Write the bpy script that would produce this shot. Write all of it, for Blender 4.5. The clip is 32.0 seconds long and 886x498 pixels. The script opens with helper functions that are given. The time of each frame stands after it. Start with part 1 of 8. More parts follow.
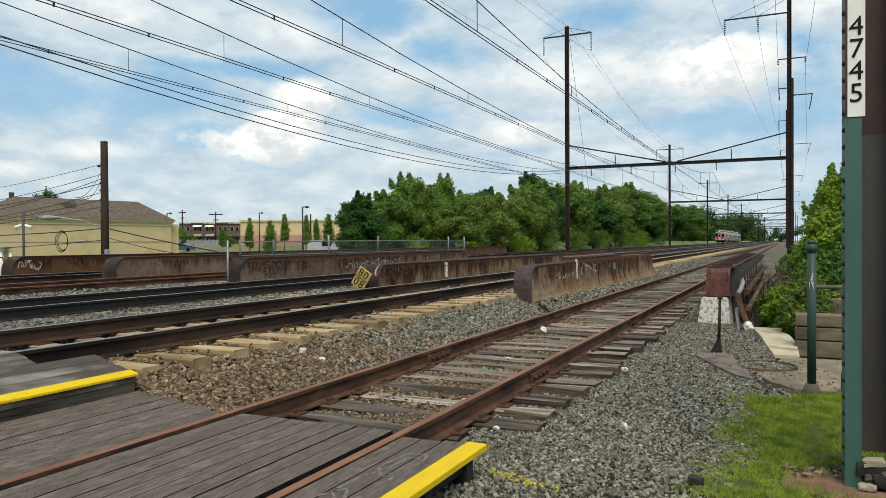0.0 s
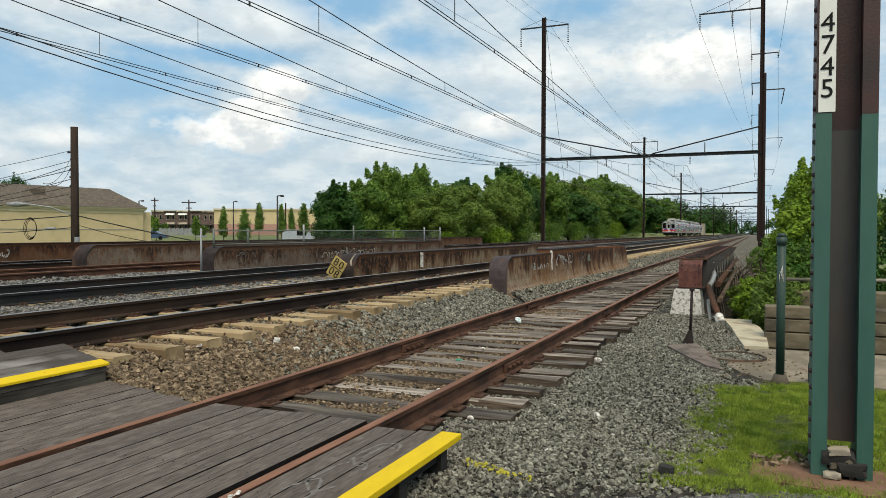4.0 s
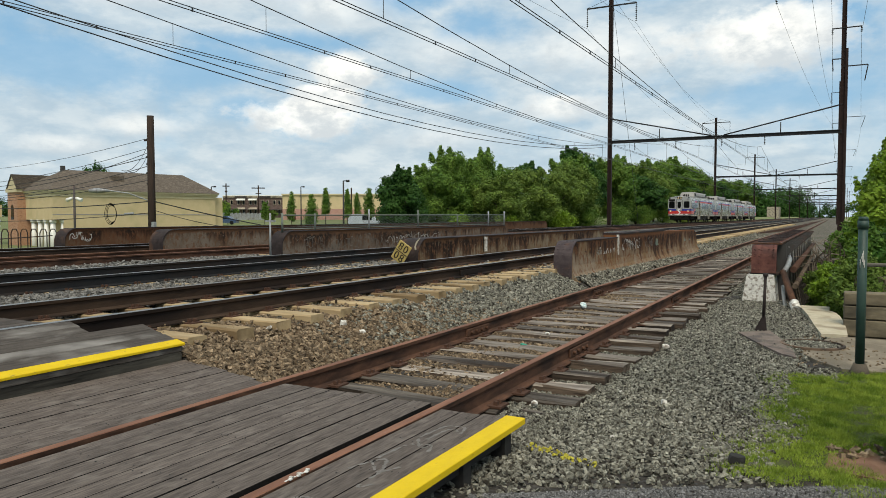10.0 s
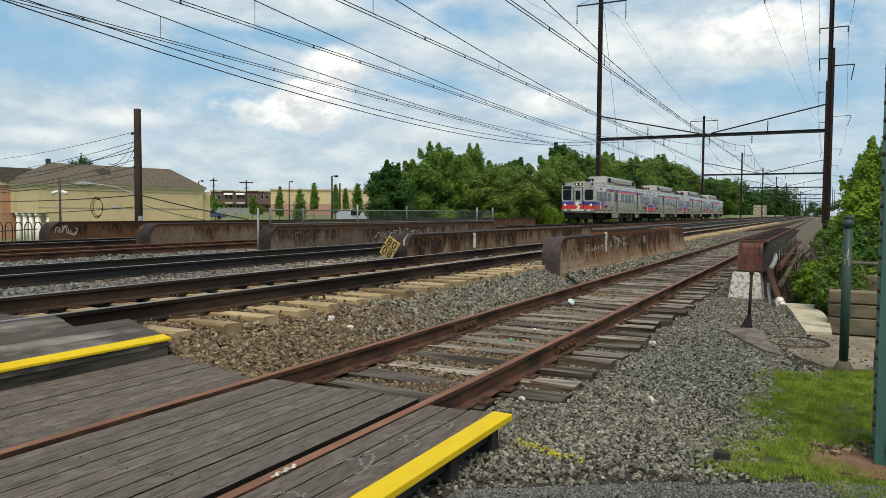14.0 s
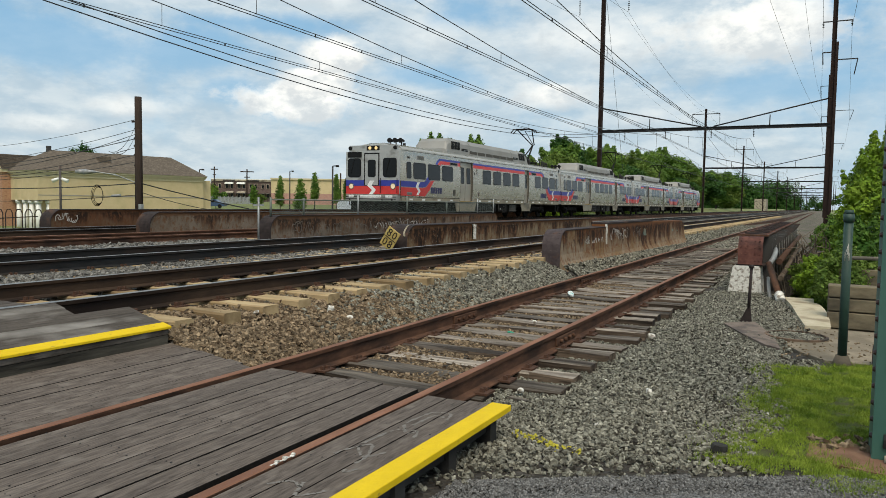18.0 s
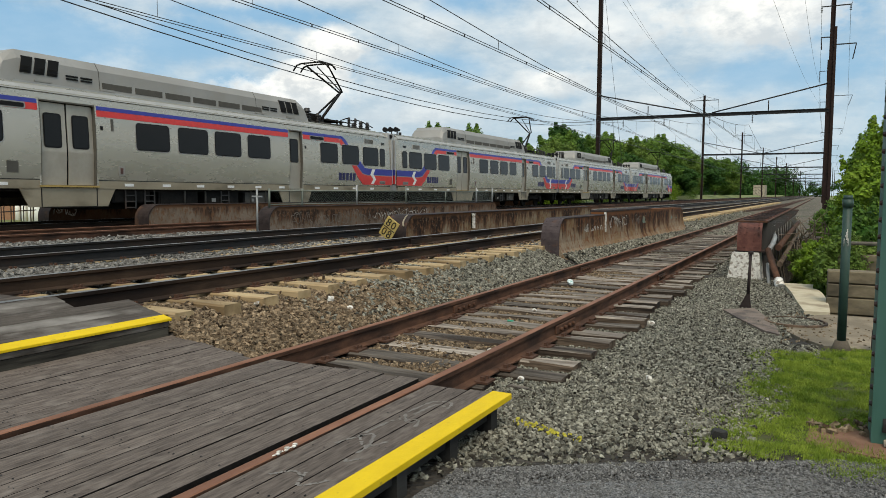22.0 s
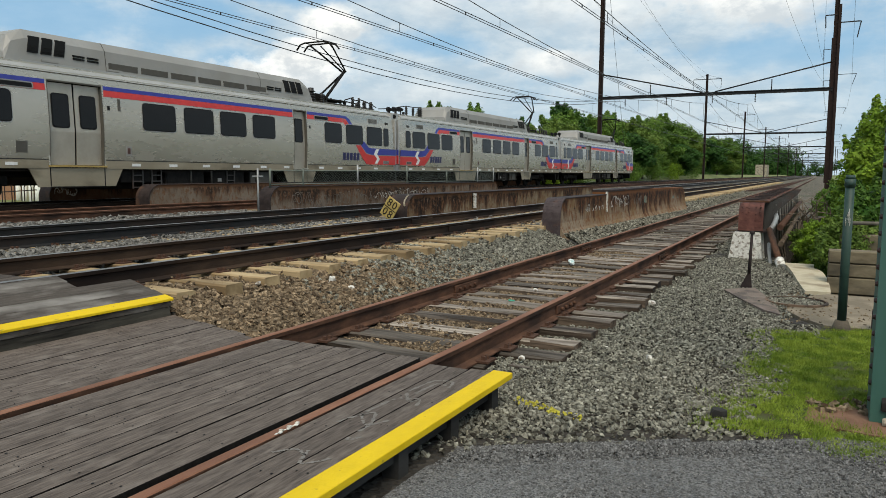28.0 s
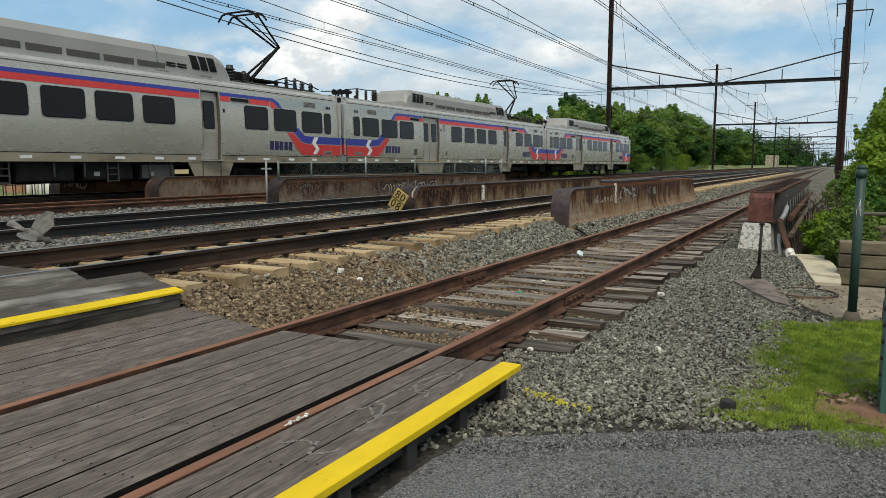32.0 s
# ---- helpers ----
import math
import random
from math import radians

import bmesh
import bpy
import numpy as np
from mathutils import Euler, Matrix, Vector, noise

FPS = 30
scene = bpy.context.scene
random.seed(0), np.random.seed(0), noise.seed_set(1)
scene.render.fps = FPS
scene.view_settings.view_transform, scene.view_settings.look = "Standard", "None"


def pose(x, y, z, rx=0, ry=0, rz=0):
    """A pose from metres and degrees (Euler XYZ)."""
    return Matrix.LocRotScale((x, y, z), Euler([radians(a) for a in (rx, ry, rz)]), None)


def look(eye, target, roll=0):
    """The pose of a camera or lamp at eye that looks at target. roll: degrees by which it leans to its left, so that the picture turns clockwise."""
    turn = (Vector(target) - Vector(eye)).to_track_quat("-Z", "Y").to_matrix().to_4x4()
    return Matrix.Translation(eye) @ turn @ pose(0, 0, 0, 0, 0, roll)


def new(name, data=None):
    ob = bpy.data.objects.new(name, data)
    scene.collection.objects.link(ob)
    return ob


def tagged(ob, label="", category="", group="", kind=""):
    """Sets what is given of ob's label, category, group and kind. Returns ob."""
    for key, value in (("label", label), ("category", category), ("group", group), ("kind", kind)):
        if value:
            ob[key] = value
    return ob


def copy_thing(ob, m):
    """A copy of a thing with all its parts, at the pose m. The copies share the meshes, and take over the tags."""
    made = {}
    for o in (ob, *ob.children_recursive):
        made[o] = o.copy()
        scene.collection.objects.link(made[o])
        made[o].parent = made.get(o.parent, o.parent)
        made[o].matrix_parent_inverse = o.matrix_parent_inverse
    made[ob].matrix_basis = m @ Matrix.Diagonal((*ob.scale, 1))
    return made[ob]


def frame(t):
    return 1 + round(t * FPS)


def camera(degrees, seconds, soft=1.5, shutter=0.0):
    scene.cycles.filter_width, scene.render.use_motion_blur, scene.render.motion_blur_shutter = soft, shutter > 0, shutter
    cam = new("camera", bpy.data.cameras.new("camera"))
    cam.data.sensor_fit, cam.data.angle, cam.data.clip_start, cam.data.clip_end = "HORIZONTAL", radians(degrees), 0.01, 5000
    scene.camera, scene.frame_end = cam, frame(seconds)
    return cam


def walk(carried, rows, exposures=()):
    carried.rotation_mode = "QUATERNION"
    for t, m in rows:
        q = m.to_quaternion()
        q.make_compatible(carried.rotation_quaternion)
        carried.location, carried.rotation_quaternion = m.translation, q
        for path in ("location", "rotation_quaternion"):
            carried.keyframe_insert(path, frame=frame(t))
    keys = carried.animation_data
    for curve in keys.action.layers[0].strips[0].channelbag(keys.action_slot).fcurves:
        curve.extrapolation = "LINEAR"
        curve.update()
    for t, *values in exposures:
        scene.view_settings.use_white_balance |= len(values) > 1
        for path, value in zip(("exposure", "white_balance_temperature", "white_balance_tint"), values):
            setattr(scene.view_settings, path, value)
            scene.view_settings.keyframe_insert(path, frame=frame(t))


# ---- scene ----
cam = camera(62.54, 32.0, soft=0.75)
PATH = [
    (0, (0, 0, 1.36), (-4.2381, 9.0570, 1.2634), -0.29),
    (0.5, (0, 0, 1.36), (-4.2004, 9.0740, 1.2212), -0.18),
    (1, (0, 0, 1.36), (-4.1480, 9.0977, 1.2007), -0.14),
    (1.5, (0, 0, 1.36), (-4.1295, 9.1058, 1.1813), -0.11),
    (2, (0, 0, 1.36), (-4.0726, 9.1307, 1.1471), -0.00),
    (2.5, (0, 0, 1.36), (-3.9789, 9.1719, 1.1509), 0.10),
    (3, (0, 0, 1.36), (-3.9424, 9.1878, 1.1562), 0.11),
    (3.5, (0, 0, 1.36), (-3.9240, 9.1953, 1.1406), 0.18),
    (5.5, (0, 0, 1.36), (-4.2586, 9.0429, 1.0600), 0.08),
    (6, (0, 0, 1.36), (-4.5178, 8.9152, 1.0300), 0.04),
    (6.5, (0, 0, 1.36), (-4.7325, 8.8004, 0.9645), -0.06),
    (7, (0, 0, 1.36), (-4.7945, 8.7645, 0.9156), -0.10),
    (7.5, (0, 0, 1.36), (-4.7979, 8.7624, 0.9127), -0.22),
    (8, (0, 0, 1.36), (-4.7810, 8.7719, 0.9171), -0.26),
    (8.5, (0, 0, 1.36), (-4.7604, 8.7827, 0.9104), -0.17),
    (9, (0, 0, 1.36), (-4.7337, 8.7978, 0.9224), -0.08),
    (9.5, (0, 0, 1.36), (-4.7266, 8.8020, 0.9309), -0.04),
    (10, (0, 0, 1.36), (-4.7209, 8.8042, 0.9137), 0.02),
    (10.5, (0, 0, 1.36), (-4.7300, 8.7984, 0.8970), -0.01),
    (11, (0, 0, 1.36), (-4.7027, 8.8124, 0.8834), 0.08),
    (11.5, (0, 0, 1.36), (-4.6974, 8.8120, 0.8285), 0.10),
    (12, (0, 0, 1.36), (-4.6933, 8.8133, 0.8135), 0.06),
    (12.5, (0, 0, 1.36), (-4.6684, 8.8261, 0.8064), 0.02),
    (13, (0, 0, 1.36), (-4.6190, 8.8528, 0.8180), 0.02),
    (13.5, (0, 0, 1.36), (-4.5915, 8.8685, 0.8420), 0.21),
    (14, (0, 0, 1.36), (-4.5794, 8.8757, 0.8595), 0.41),
    (14.5, (0, 0, 1.36), (-4.5650, 8.8837, 0.8697), 0.61),
    (16.5, (0, 0, 1.36), (-4.5600, 8.8814, 0.7882), 0.90),
    (17, (0, 0, 1.36), (-4.5800, 8.8697, 0.7670), 0.75),
    (17.5, (0, 0, 1.36), (-4.5728, 8.8733, 0.7648), 0.69),
    (18, (0, 0, 1.36), (-4.5777, 8.8688, 0.7362), 0.93),
    (18.5, (0, 0, 1.36), (-4.5568, 8.8779, 0.7126), 0.83),
    (19, (0, 0, 1.36), (-4.5454, 8.8816, 0.6852), 0.69),
    (19.5, (0, 0, 1.36), (-4.5694, 8.8672, 0.6574), 0.61),
    (20, (0, 0, 1.36), (-4.5681, 8.8676, 0.6540), 0.67),
    (20.5, (0, 0, 1.36), (-4.5857, 8.8579, 0.6469), 0.68),
    (21, (0, 0, 1.36), (-4.5483, 8.8755, 0.6262), 0.60),
    (21.5, (0, 0, 1.36), (-4.5447, 8.8752, 0.6005), 0.48),
    (22, (0, 0, 1.36), (-4.5627, 8.8653, 0.5925), 0.35),
    (22.5, (0, 0, 1.36), (-4.5663, 8.8620, 0.5770), 0.24),
    (23, (0, 0, 1.36), (-4.5665, 8.8550, 0.5023), 0.19),
    (23.5, (0, 0, 1.36), (-4.5558, 8.8576, 0.4724), 0.23),
    (24, (0, 0, 1.36), (-4.5071, 8.8775, 0.4238), 0.39),
    (24.5, (0, 0, 1.36), (-4.4975, 8.8794, 0.3965), 0.50),
    (25, (0, 0, 1.36), (-4.4965, 8.8777, 0.3757), 0.50),
    (25.5, (0, 0, 1.36), (-4.5066, 8.8710, 0.3621), 0.42),
    (27.5, (0, 0, 1.36), (-4.5106, 8.8634, 0.3135), 0.36),
    (28, (0, 0, 1.36), (-4.5635, 8.8368, 0.3184), 0.33),
    (28.5, (0, 0, 1.36), (-4.6034, 8.8129, 0.2918), 0.28),
    (29, (0, 0, 1.36), (-4.6670, 8.7803, 0.2991), 0.26),
    (29.5, (0, 0, 1.36), (-4.6804, 8.7721, 0.2908), 0.31),
    (30, (0, 0, 1.36), (-4.6957, 8.7535, 0.2080), 0.33),
    (30.5, (0, 0, 1.36), (-4.7113, 8.7396, 0.1673), 0.28),
    (31, (0, 0, 1.36), (-4.7039, 8.7440, 0.1698), 0.20),
    (31.5, (0, 0, 1.36), (-4.6760, 8.7614, 0.1884), 0.21),
    (32, (0, 0, 1.36), (-4.6576, 8.7736, 0.2067), 0.13),
]
walk(cam, [(t, look(e, g, r)) for t, e, g, r in PATH], exposures=[(0, 0.28, 6780, 8), (3, 0.27, 6780, 8), (7, 0.22, 6740, 8), (23, 0.21, 6720, 8), (30, 0.2, 6620, 8), (32, 0.2, 6620, 8)])

# ---- light ----
SUN_EL, SUN_AZ = 56.0, 150.0
world = bpy.data.worlds.new("sky")
scene.world = world
world.use_nodes = True
wn, wl = world.node_tree.nodes, world.node_tree.links
wn.clear()
w_out = wn.new("ShaderNodeOutputWorld")
w_bg = wn.new("ShaderNodeBackground")
w_bg.inputs["Strength"].default_value = 0.111
w_sky = wn.new("ShaderNodeTexSky")
w_sky.sky_type = "NISHITA"
w_sky.sun_disc = False
w_sky.sun_elevation, w_sky.sun_rotation = radians(SUN_EL), radians(SUN_AZ)
w_sky.air_density, w_sky.dust_density, w_sky.ozone_density = 1.0, 1.2, 1.6
w_tc = wn.new("ShaderNodeTexCoord")
w_sep = wn.new("ShaderNodeSeparateXYZ")
wl.new(w_tc.outputs["Generated"], w_sep.inputs[0])


def wmath(op, a, b=None, clamp=False):
    n = wn.new("ShaderNodeMath")
    n.operation, n.use_clamp = op, clamp
    for i, v in enumerate((a, b)):
        if v is None:
            continue
        if isinstance(v, (int, float)):
            n.inputs[i].default_value = v
        else:
            wl.new(v, n.inputs[i])
    return n.outputs[0]


# clouds lie on a flat layer: the direction is divided by its height
zz = wmath("ADD", wmath("MAXIMUM", w_sep.outputs[2], 0.0), 0.16)
w_comb = wn.new("ShaderNodeCombineXYZ")
wl.new(wmath("DIVIDE", w_sep.outputs[0], zz), w_comb.inputs[0])
wl.new(wmath("DIVIDE", w_sep.outputs[1], zz), w_comb.inputs[1])


def wnoise(scale, detail, rough, offset, dist=0.3):
    m = wn.new("ShaderNodeMapping")
    m.inputs["Location"].default_value = offset
    wl.new(w_comb.outputs[0], m.inputs[0])
    n = wn.new("ShaderNodeTexNoise")
    n.inputs["Scale"].default_value, n.inputs["Detail"].default_value = scale, detail
    n.inputs["Roughness"].default_value, n.inputs["Distortion"].default_value = rough, dist
    wl.new(m.outputs[0], n.inputs["Vector"])
    return n.outputs[0]


def wramp(v, lo, hi):
    n = wn.new("ShaderNodeMapRange")
    n.interpolation_type = "SMOOTHSTEP"
    n.inputs["From Min"].default_value, n.inputs["From Max"].default_value = lo, hi
    wl.new(v, n.inputs[0])
    return n.outputs[0]


puff = wnoise(2.6, 9, 0.6, (1.4, 7.7, 0), 0.2)
bright = wramp(puff, 0.40, 0.66)


def wmix(fac, a, b):
    n = wn.new("ShaderNodeMix")
    n.data_type = "RGBA"
    for v, k in ((fac, 0), (a, 6), (b, 7)):
        if isinstance(v, (int, float)):
            n.inputs[k].default_value = v
        elif isinstance(v, tuple):
            n.inputs[k].default_value = v
        else:
            wl.new(v, n.inputs[k])
    return n.outputs[2]


# cumulus heaps stand over the west and north: azimuth, elevation, half width, half height in degrees
w_az = wmath("ARCTAN2", w_sep.outputs[0], w_sep.outputs[1])
w_el = wmath("ARCSINE", w_sep.outputs[2])


def offset_of(az, el, hw, hh):
    dx = wmath("DIVIDE", wmath("SUBTRACT", w_az, radians(az)), radians(hw))
    dy = wmath("DIVIDE", wmath("SUBTRACT", w_el, radians(el)), radians(hh))
    return dy, wmath("SQRT", wmath("ADD", wmath("MULTIPLY", dx, dx), wmath("MULTIPLY", dy, dy)))


def heap(under, az, el, hw, hh, soft, strength):
    """One cumulus heap laid over the colour under it: lit billows above, a grey base below."""
    dy, d = offset_of(az, el, hw, hh)
    rag = wmath("ADD", d, wmath("ADD", wmath("MULTIPLY", wmath("SUBTRACT", edge_a, 0.5), 1.9), wmath("MULTIPLY", wmath("SUBTRACT", edge_b, 0.5), 1.5)))
    mask = wmath("MULTIPLY", wramp(rag, 1.0 + soft * 0.4, 1.0 - soft), strength)
    lit = wramp(wmath("ADD", wmath("MULTIPLY", dy, 0.55), wmath("MULTIPLY", wmath("SUBTRACT", edge_b, 0.5), 3.6)), -0.75, 0.75)
    return wmix(mask, under, wmix(lit, HEAP_BASE, HEAP_TOP))


def clearing(az, el, hw, hh):
    """A soft gap in the veil where the blue shows."""
    _, d = offset_of(az, el, hw, hh)
    return wramp(wmath("ADD", d, wmath("MULTIPLY", wmath("SUBTRACT", edge_a, 0.5), 2.6)), 1.35, 0.3)


def dnoise(scale, detail, offset, flat=1.6):
    m = wn.new("ShaderNodeMapping")
    m.inputs["Location"].default_value = offset
    m.inputs["Scale"].default_value = (1, 1, flat)
    wl.new(w_tc.outputs["Generated"], m.inputs[0])
    n = wn.new("ShaderNodeTexNoise")
    n.inputs["Scale"].default_value, n.inputs["Detail"].default_value, n.inputs["Roughness"].default_value = scale, detail, 0.62
    wl.new(m.outputs[0], n.inputs["Vector"])
    return n.outputs[0]


edge_a, edge_b = dnoise(9, 6, (2, 5, 1)), dnoise(26, 7, (7, 1, 3))
HEAP_BASE, HEAP_TOP = (5.35, 5.75, 6.1, 1), (9.3, 9.2, 8.9, 1)
# azimuth, elevation, half width, half height, softness of the rim, strength
HEAPS = [(-50, 15.9, 9, 1.5, 0.9, 0.55), (-37, 15.6, 5, 1.5, 0.9, 0.5), (1.5, 15.8, 4.5, 1.7, 0.9, 0.6), (-17, 12.0, 7.0, 2.0, 0.9, 0.55), (-28, 12.6, 3.5, 1.3, 0.9, 0.4), (-19.0, 8.3, 3.2, 1.2, 0.6, 0.75), (-50.8, 6.4, 2.8, 0.9, 0.8, 0.6), (-55.5, 5.0, 3.2, 0.8, 0.8, 0.5), (-29.5, 6.0, 5, 0.9, 0.9, 0.45), (-12.5, 6.4, 5, 0.9, 0.9, 0.4), (-5.0, 12.2, 5.6, 2.0, 0.5, 0.85), (-2.0, 13.4, 3.0, 1.3, 0.5, 0.7), (-38.4, 7.5, 5.2, 1.6, 0.42, 0.9), (-37.0, 9.0, 3.3, 1.3, 0.4, 0.9), (-35.7, 10.9, 2.6, 1.4, 0.4, 0.9), (20, 12, 9, 3.2, 0.6, 0.8), (48, 10, 8, 2.6, 0.6, 0.8), (80, 14, 12, 4, 0.6, 0.8), (-75, 9, 8, 2.4, 0.6, 0.8), (-100, 12, 11, 3.5, 0.6, 0.8), (130, 11, 12, 3.2, 0.6, 0.8), (-150, 13, 13, 4, 0.6, 0.8)]
CLEAR = [(-55, 10.3, 8, 2.6), (-45.5, 10.9, 6, 2.0), (-31, 17.2, 5, 1.9), (-25, 14.6, 3.6, 1.6), (-41, 13.0, 8, 1.0), (-43, 8.0, 2.5, 1.4), (-4.5, 8.6, 6.5, 1.4), (-12, 16.8, 4, 1.4), (-29, 9.6, 5, 1.0), (-64, 14, 9, 4), (30, 20, 14, 5), (90, 22, 16, 6), (160, 25, 18, 7), (-120, 24, 16, 6)]
clears = None
for cp in CLEAR:
    one = clearing(*cp)
    clears = one if clears is None else wmath("MAXIMUM", clears, one)
veil = wramp(dnoise(4.2, 7, (4, 2, 6)), 0.28, 0.52)
cover = wmath("MULTIPLY", veil, wmath("SUBTRACT", 1.0, wmath("MULTIPLY", clears, 0.86)))
CLOUD_DARK, CLOUD_LIGHT = (3.75, 4.75, 5.65, 1), (6.1, 6.65, 7.0, 1)
mottle = wramp(dnoise(15, 7, (3, 8, 2), 2.6), 0.38, 0.64)
cloud_col = wmix(wmath("ADD", wmath("MULTIPLY", bright, 0.45), wmath("MULTIPLY", mottle, 0.55)), CLOUD_DARK, CLOUD_LIGHT)
haze = wramp(w_sep.outputs[2], 0.24, 0.0)
sky_lift = wmix(0.72, w_sky.outputs[0], (1.75, 3.9, 6.1, 1))
sky_col = wmix(wmath("MULTIPLY", cover, 0.86), sky_lift, cloud_col)
sky_col = wmix(wmath("MULTIPLY", haze, 0.50), sky_col, wmix(mottle, (4.2, 5.1, 5.85, 1), (5.6, 6.2, 6.6, 1)))
for hp in HEAPS:
    sky_col = heap(sky_col, *hp)
wl.new(sky_col, w_bg.inputs[0])
wl.new(w_bg.outputs[0], w_out.inputs[0])

sun = new("sun", bpy.data.lights.new("sun", "SUN"))
sun.data.energy, sun.data.angle, sun.data.color = 2.6, radians(34), (1.0, 0.91, 0.78)
_az, _el = radians(SUN_AZ), radians(SUN_EL)
sun.matrix_world = look((math.sin(_az) * math.cos(_el) * 50, math.cos(_az) * math.cos(_el) * 50, math.sin(_el) * 50), (0, 0, 0))

# ---- materials ----


def surf(name, c1, c2, scale=4.0, rough=0.8, bump=0.2, metal=0.0, c3=None, s3=0.8, t3=0.55, stretch=(1, 1, 1), fine=60.0, vary=0.0, coords="Object", island=False, bump_dist=0.01, rough_vary=0.15, stretch3=None, soft3=0.07):
    """Two colours mixed by noise, a third in larger stains, fine relief; vary: brightness change from piece to piece."""
    m = bpy.data.materials.new(name)
    m.use_nodes = True
    n, l = m.node_tree.nodes, m.node_tree.links
    b = n["Principled BSDF"]
    b.inputs["Roughness"].default_value, b.inputs["Metallic"].default_value = rough, metal
    b.inputs["Specular IOR Level"].default_value = 0.5 if rough < 0.65 else 0.18
    tc = n.new("ShaderNodeTexCoord")
    mp = n.new("ShaderNodeMapping")
    mp.inputs["Scale"].default_value = stretch
    src = tc.outputs[coords]
    if vary or island:
        if island:
            g = n.new("ShaderNodeNewGeometry")
            rnd = g.outputs["Random Per Island"]
        else:
            oi = n.new("ShaderNodeObjectInfo")
            rnd = oi.outputs["Random"]
        add = n.new("ShaderNodeVectorMath")
        add.operation = "MULTIPLY_ADD"
        add.inputs[1].default_value = (37, 53, 71)
        l.new(rnd, add.inputs[0])
        l.new(src, add.inputs[2])
        src = add.outputs[0]
    l.new(src, mp.inputs[0])
    n1 = n.new("ShaderNodeTexNoise")
    n1.inputs["Scale"].default_value, n1.inputs["Detail"].default_value, n1.inputs["Roughness"].default_value = scale, 6, 0.65
    l.new(mp.outputs[0], n1.inputs["Vector"])
    r1 = n.new("ShaderNodeMapRange")
    r1.inputs["From Min"].default_value, r1.inputs["From Max"].default_value = 0.33, 0.67
    l.new(n1.outputs[0], r1.inputs[0])
    mix = n.new("ShaderNodeMix")
    mix.data_type = "RGBA"
    mix.inputs[6].default_value, mix.inputs[7].default_value = (*c1, 1), (*c2, 1)
    l.new(r1.outputs[0], mix.inputs[0])
    col = mix.outputs[2]
    if c3:
        n3 = n.new("ShaderNodeTexNoise")
        n3.inputs["Scale"].default_value, n3.inputs["Detail"].default_value = s3, 5
        mp3 = mp
        if stretch3:
            mp3 = n.new("ShaderNodeMapping")
            mp3.inputs["Scale"].default_value = stretch3
            l.new(src, mp3.inputs[0])
        l.new(mp3.outputs[0], n3.inputs["Vector"])
        r3 = n.new("ShaderNodeMapRange")
        r3.inputs["From Min"].default_value, r3.inputs["From Max"].default_value = t3 - soft3, t3 + soft3
        l.new(n3.outputs[0], r3.inputs[0])
        mx = n.new("ShaderNodeMix")
        mx.data_type = "RGBA"
        mx.inputs[7].default_value = (*c3, 1)
        l.new(r3.outputs[0], mx.inputs[0])
        l.new(col, mx.inputs[6])
        col = mx.outputs[2]
    if vary:
        hs = n.new("ShaderNodeHueSaturation")
        mr = n.new("ShaderNodeMapRange")
        mr.inputs["To Min"].default_value, mr.inputs["To Max"].default_value = 1 - vary, 1 + vary
        l.new(rnd, mr.inputs[0])
        l.new(mr.outputs[0], hs.inputs["Value"])
        l.new(col, hs.inputs["Color"])
        col = hs.outputs[0]
    l.new(col, b.inputs["Base Color"])
    rr = n.new("ShaderNodeMapRange")
    rr.inputs["To Min"].default_value, rr.inputs["To Max"].default_value = max(0.05, rough - rough_vary), min(1, rough + rough_vary)
    l.new(n1.outputs[0], rr.inputs[0])
    l.new(rr.outputs[0], b.inputs["Roughness"])
    if bump:
        n2 = n.new("ShaderNodeTexNoise")
        n2.inputs["Scale"].default_value, n2.inputs["Detail"].default_value = fine, 4
        l.new(mp.outputs[0], n2.inputs["Vector"])
        bp = n.new("ShaderNodeBump")
        bp.inputs["Strength"].default_value, bp.inputs["Distance"].default_value = bump, bump_dist
        l.new(n2.outputs[0], bp.inputs["Height"])
        l.new(bp.outputs[0], b.inputs["Normal"])
    return m


def plain(name, c, rough=0.6, metal=0.0, emit=0.0):
    m = surf(name, tuple(v * 0.88 for v in c), tuple(min(1, v * 1.1) for v in c), 5, rough, 0.05, metal)
    if emit:
        b = m.node_tree.nodes["Principled BSDF"]
        b.inputs["Emission Color"].default_value, b.inputs["Emission Strength"].default_value = (*c, 1), emit
    return m


M_RUST_RAIL = surf("rusty_rail", (0.056, 0.028, 0.018), (0.122, 0.062, 0.038), 18, 0.85, 0.35, 0.0, (0.036, 0.021, 0.015), 5, 0.55, (1, 0.25, 1))
M_RUST_HEAD = surf("rusty_rail_head", (0.175, 0.076, 0.043), (0.270, 0.134, 0.084), 14, 0.66, 0.25, 0.2, (0.17, 0.08, 0.05), 4, 0.56, (1, 0.15, 1))
M_MAIN_RAIL = surf("main_rail", (0.026, 0.016, 0.011), (0.062, 0.039, 0.025), 12, 0.9, 0.3, 0.0, (0.015, 0.010, 0.008), 3, 0.5, (1, 0.2, 1))
M_DARK_RAIL = surf("dark_rail", (0.012, 0.012, 0.0125), (0.027, 0.027, 0.027), 12, 0.7, 0.3, 0.1, (0.03, 0.021, 0.016), 3, 0.56, (1, 0.2, 1))
M_SHINY = surf("worn_rail_head", (0.22, 0.205, 0.19), (0.33, 0.31, 0.29), 10, 0.42, 0.08, 0.8, (0.2, 0.15, 0.12), 3, 0.6, (1, 0.1, 1))
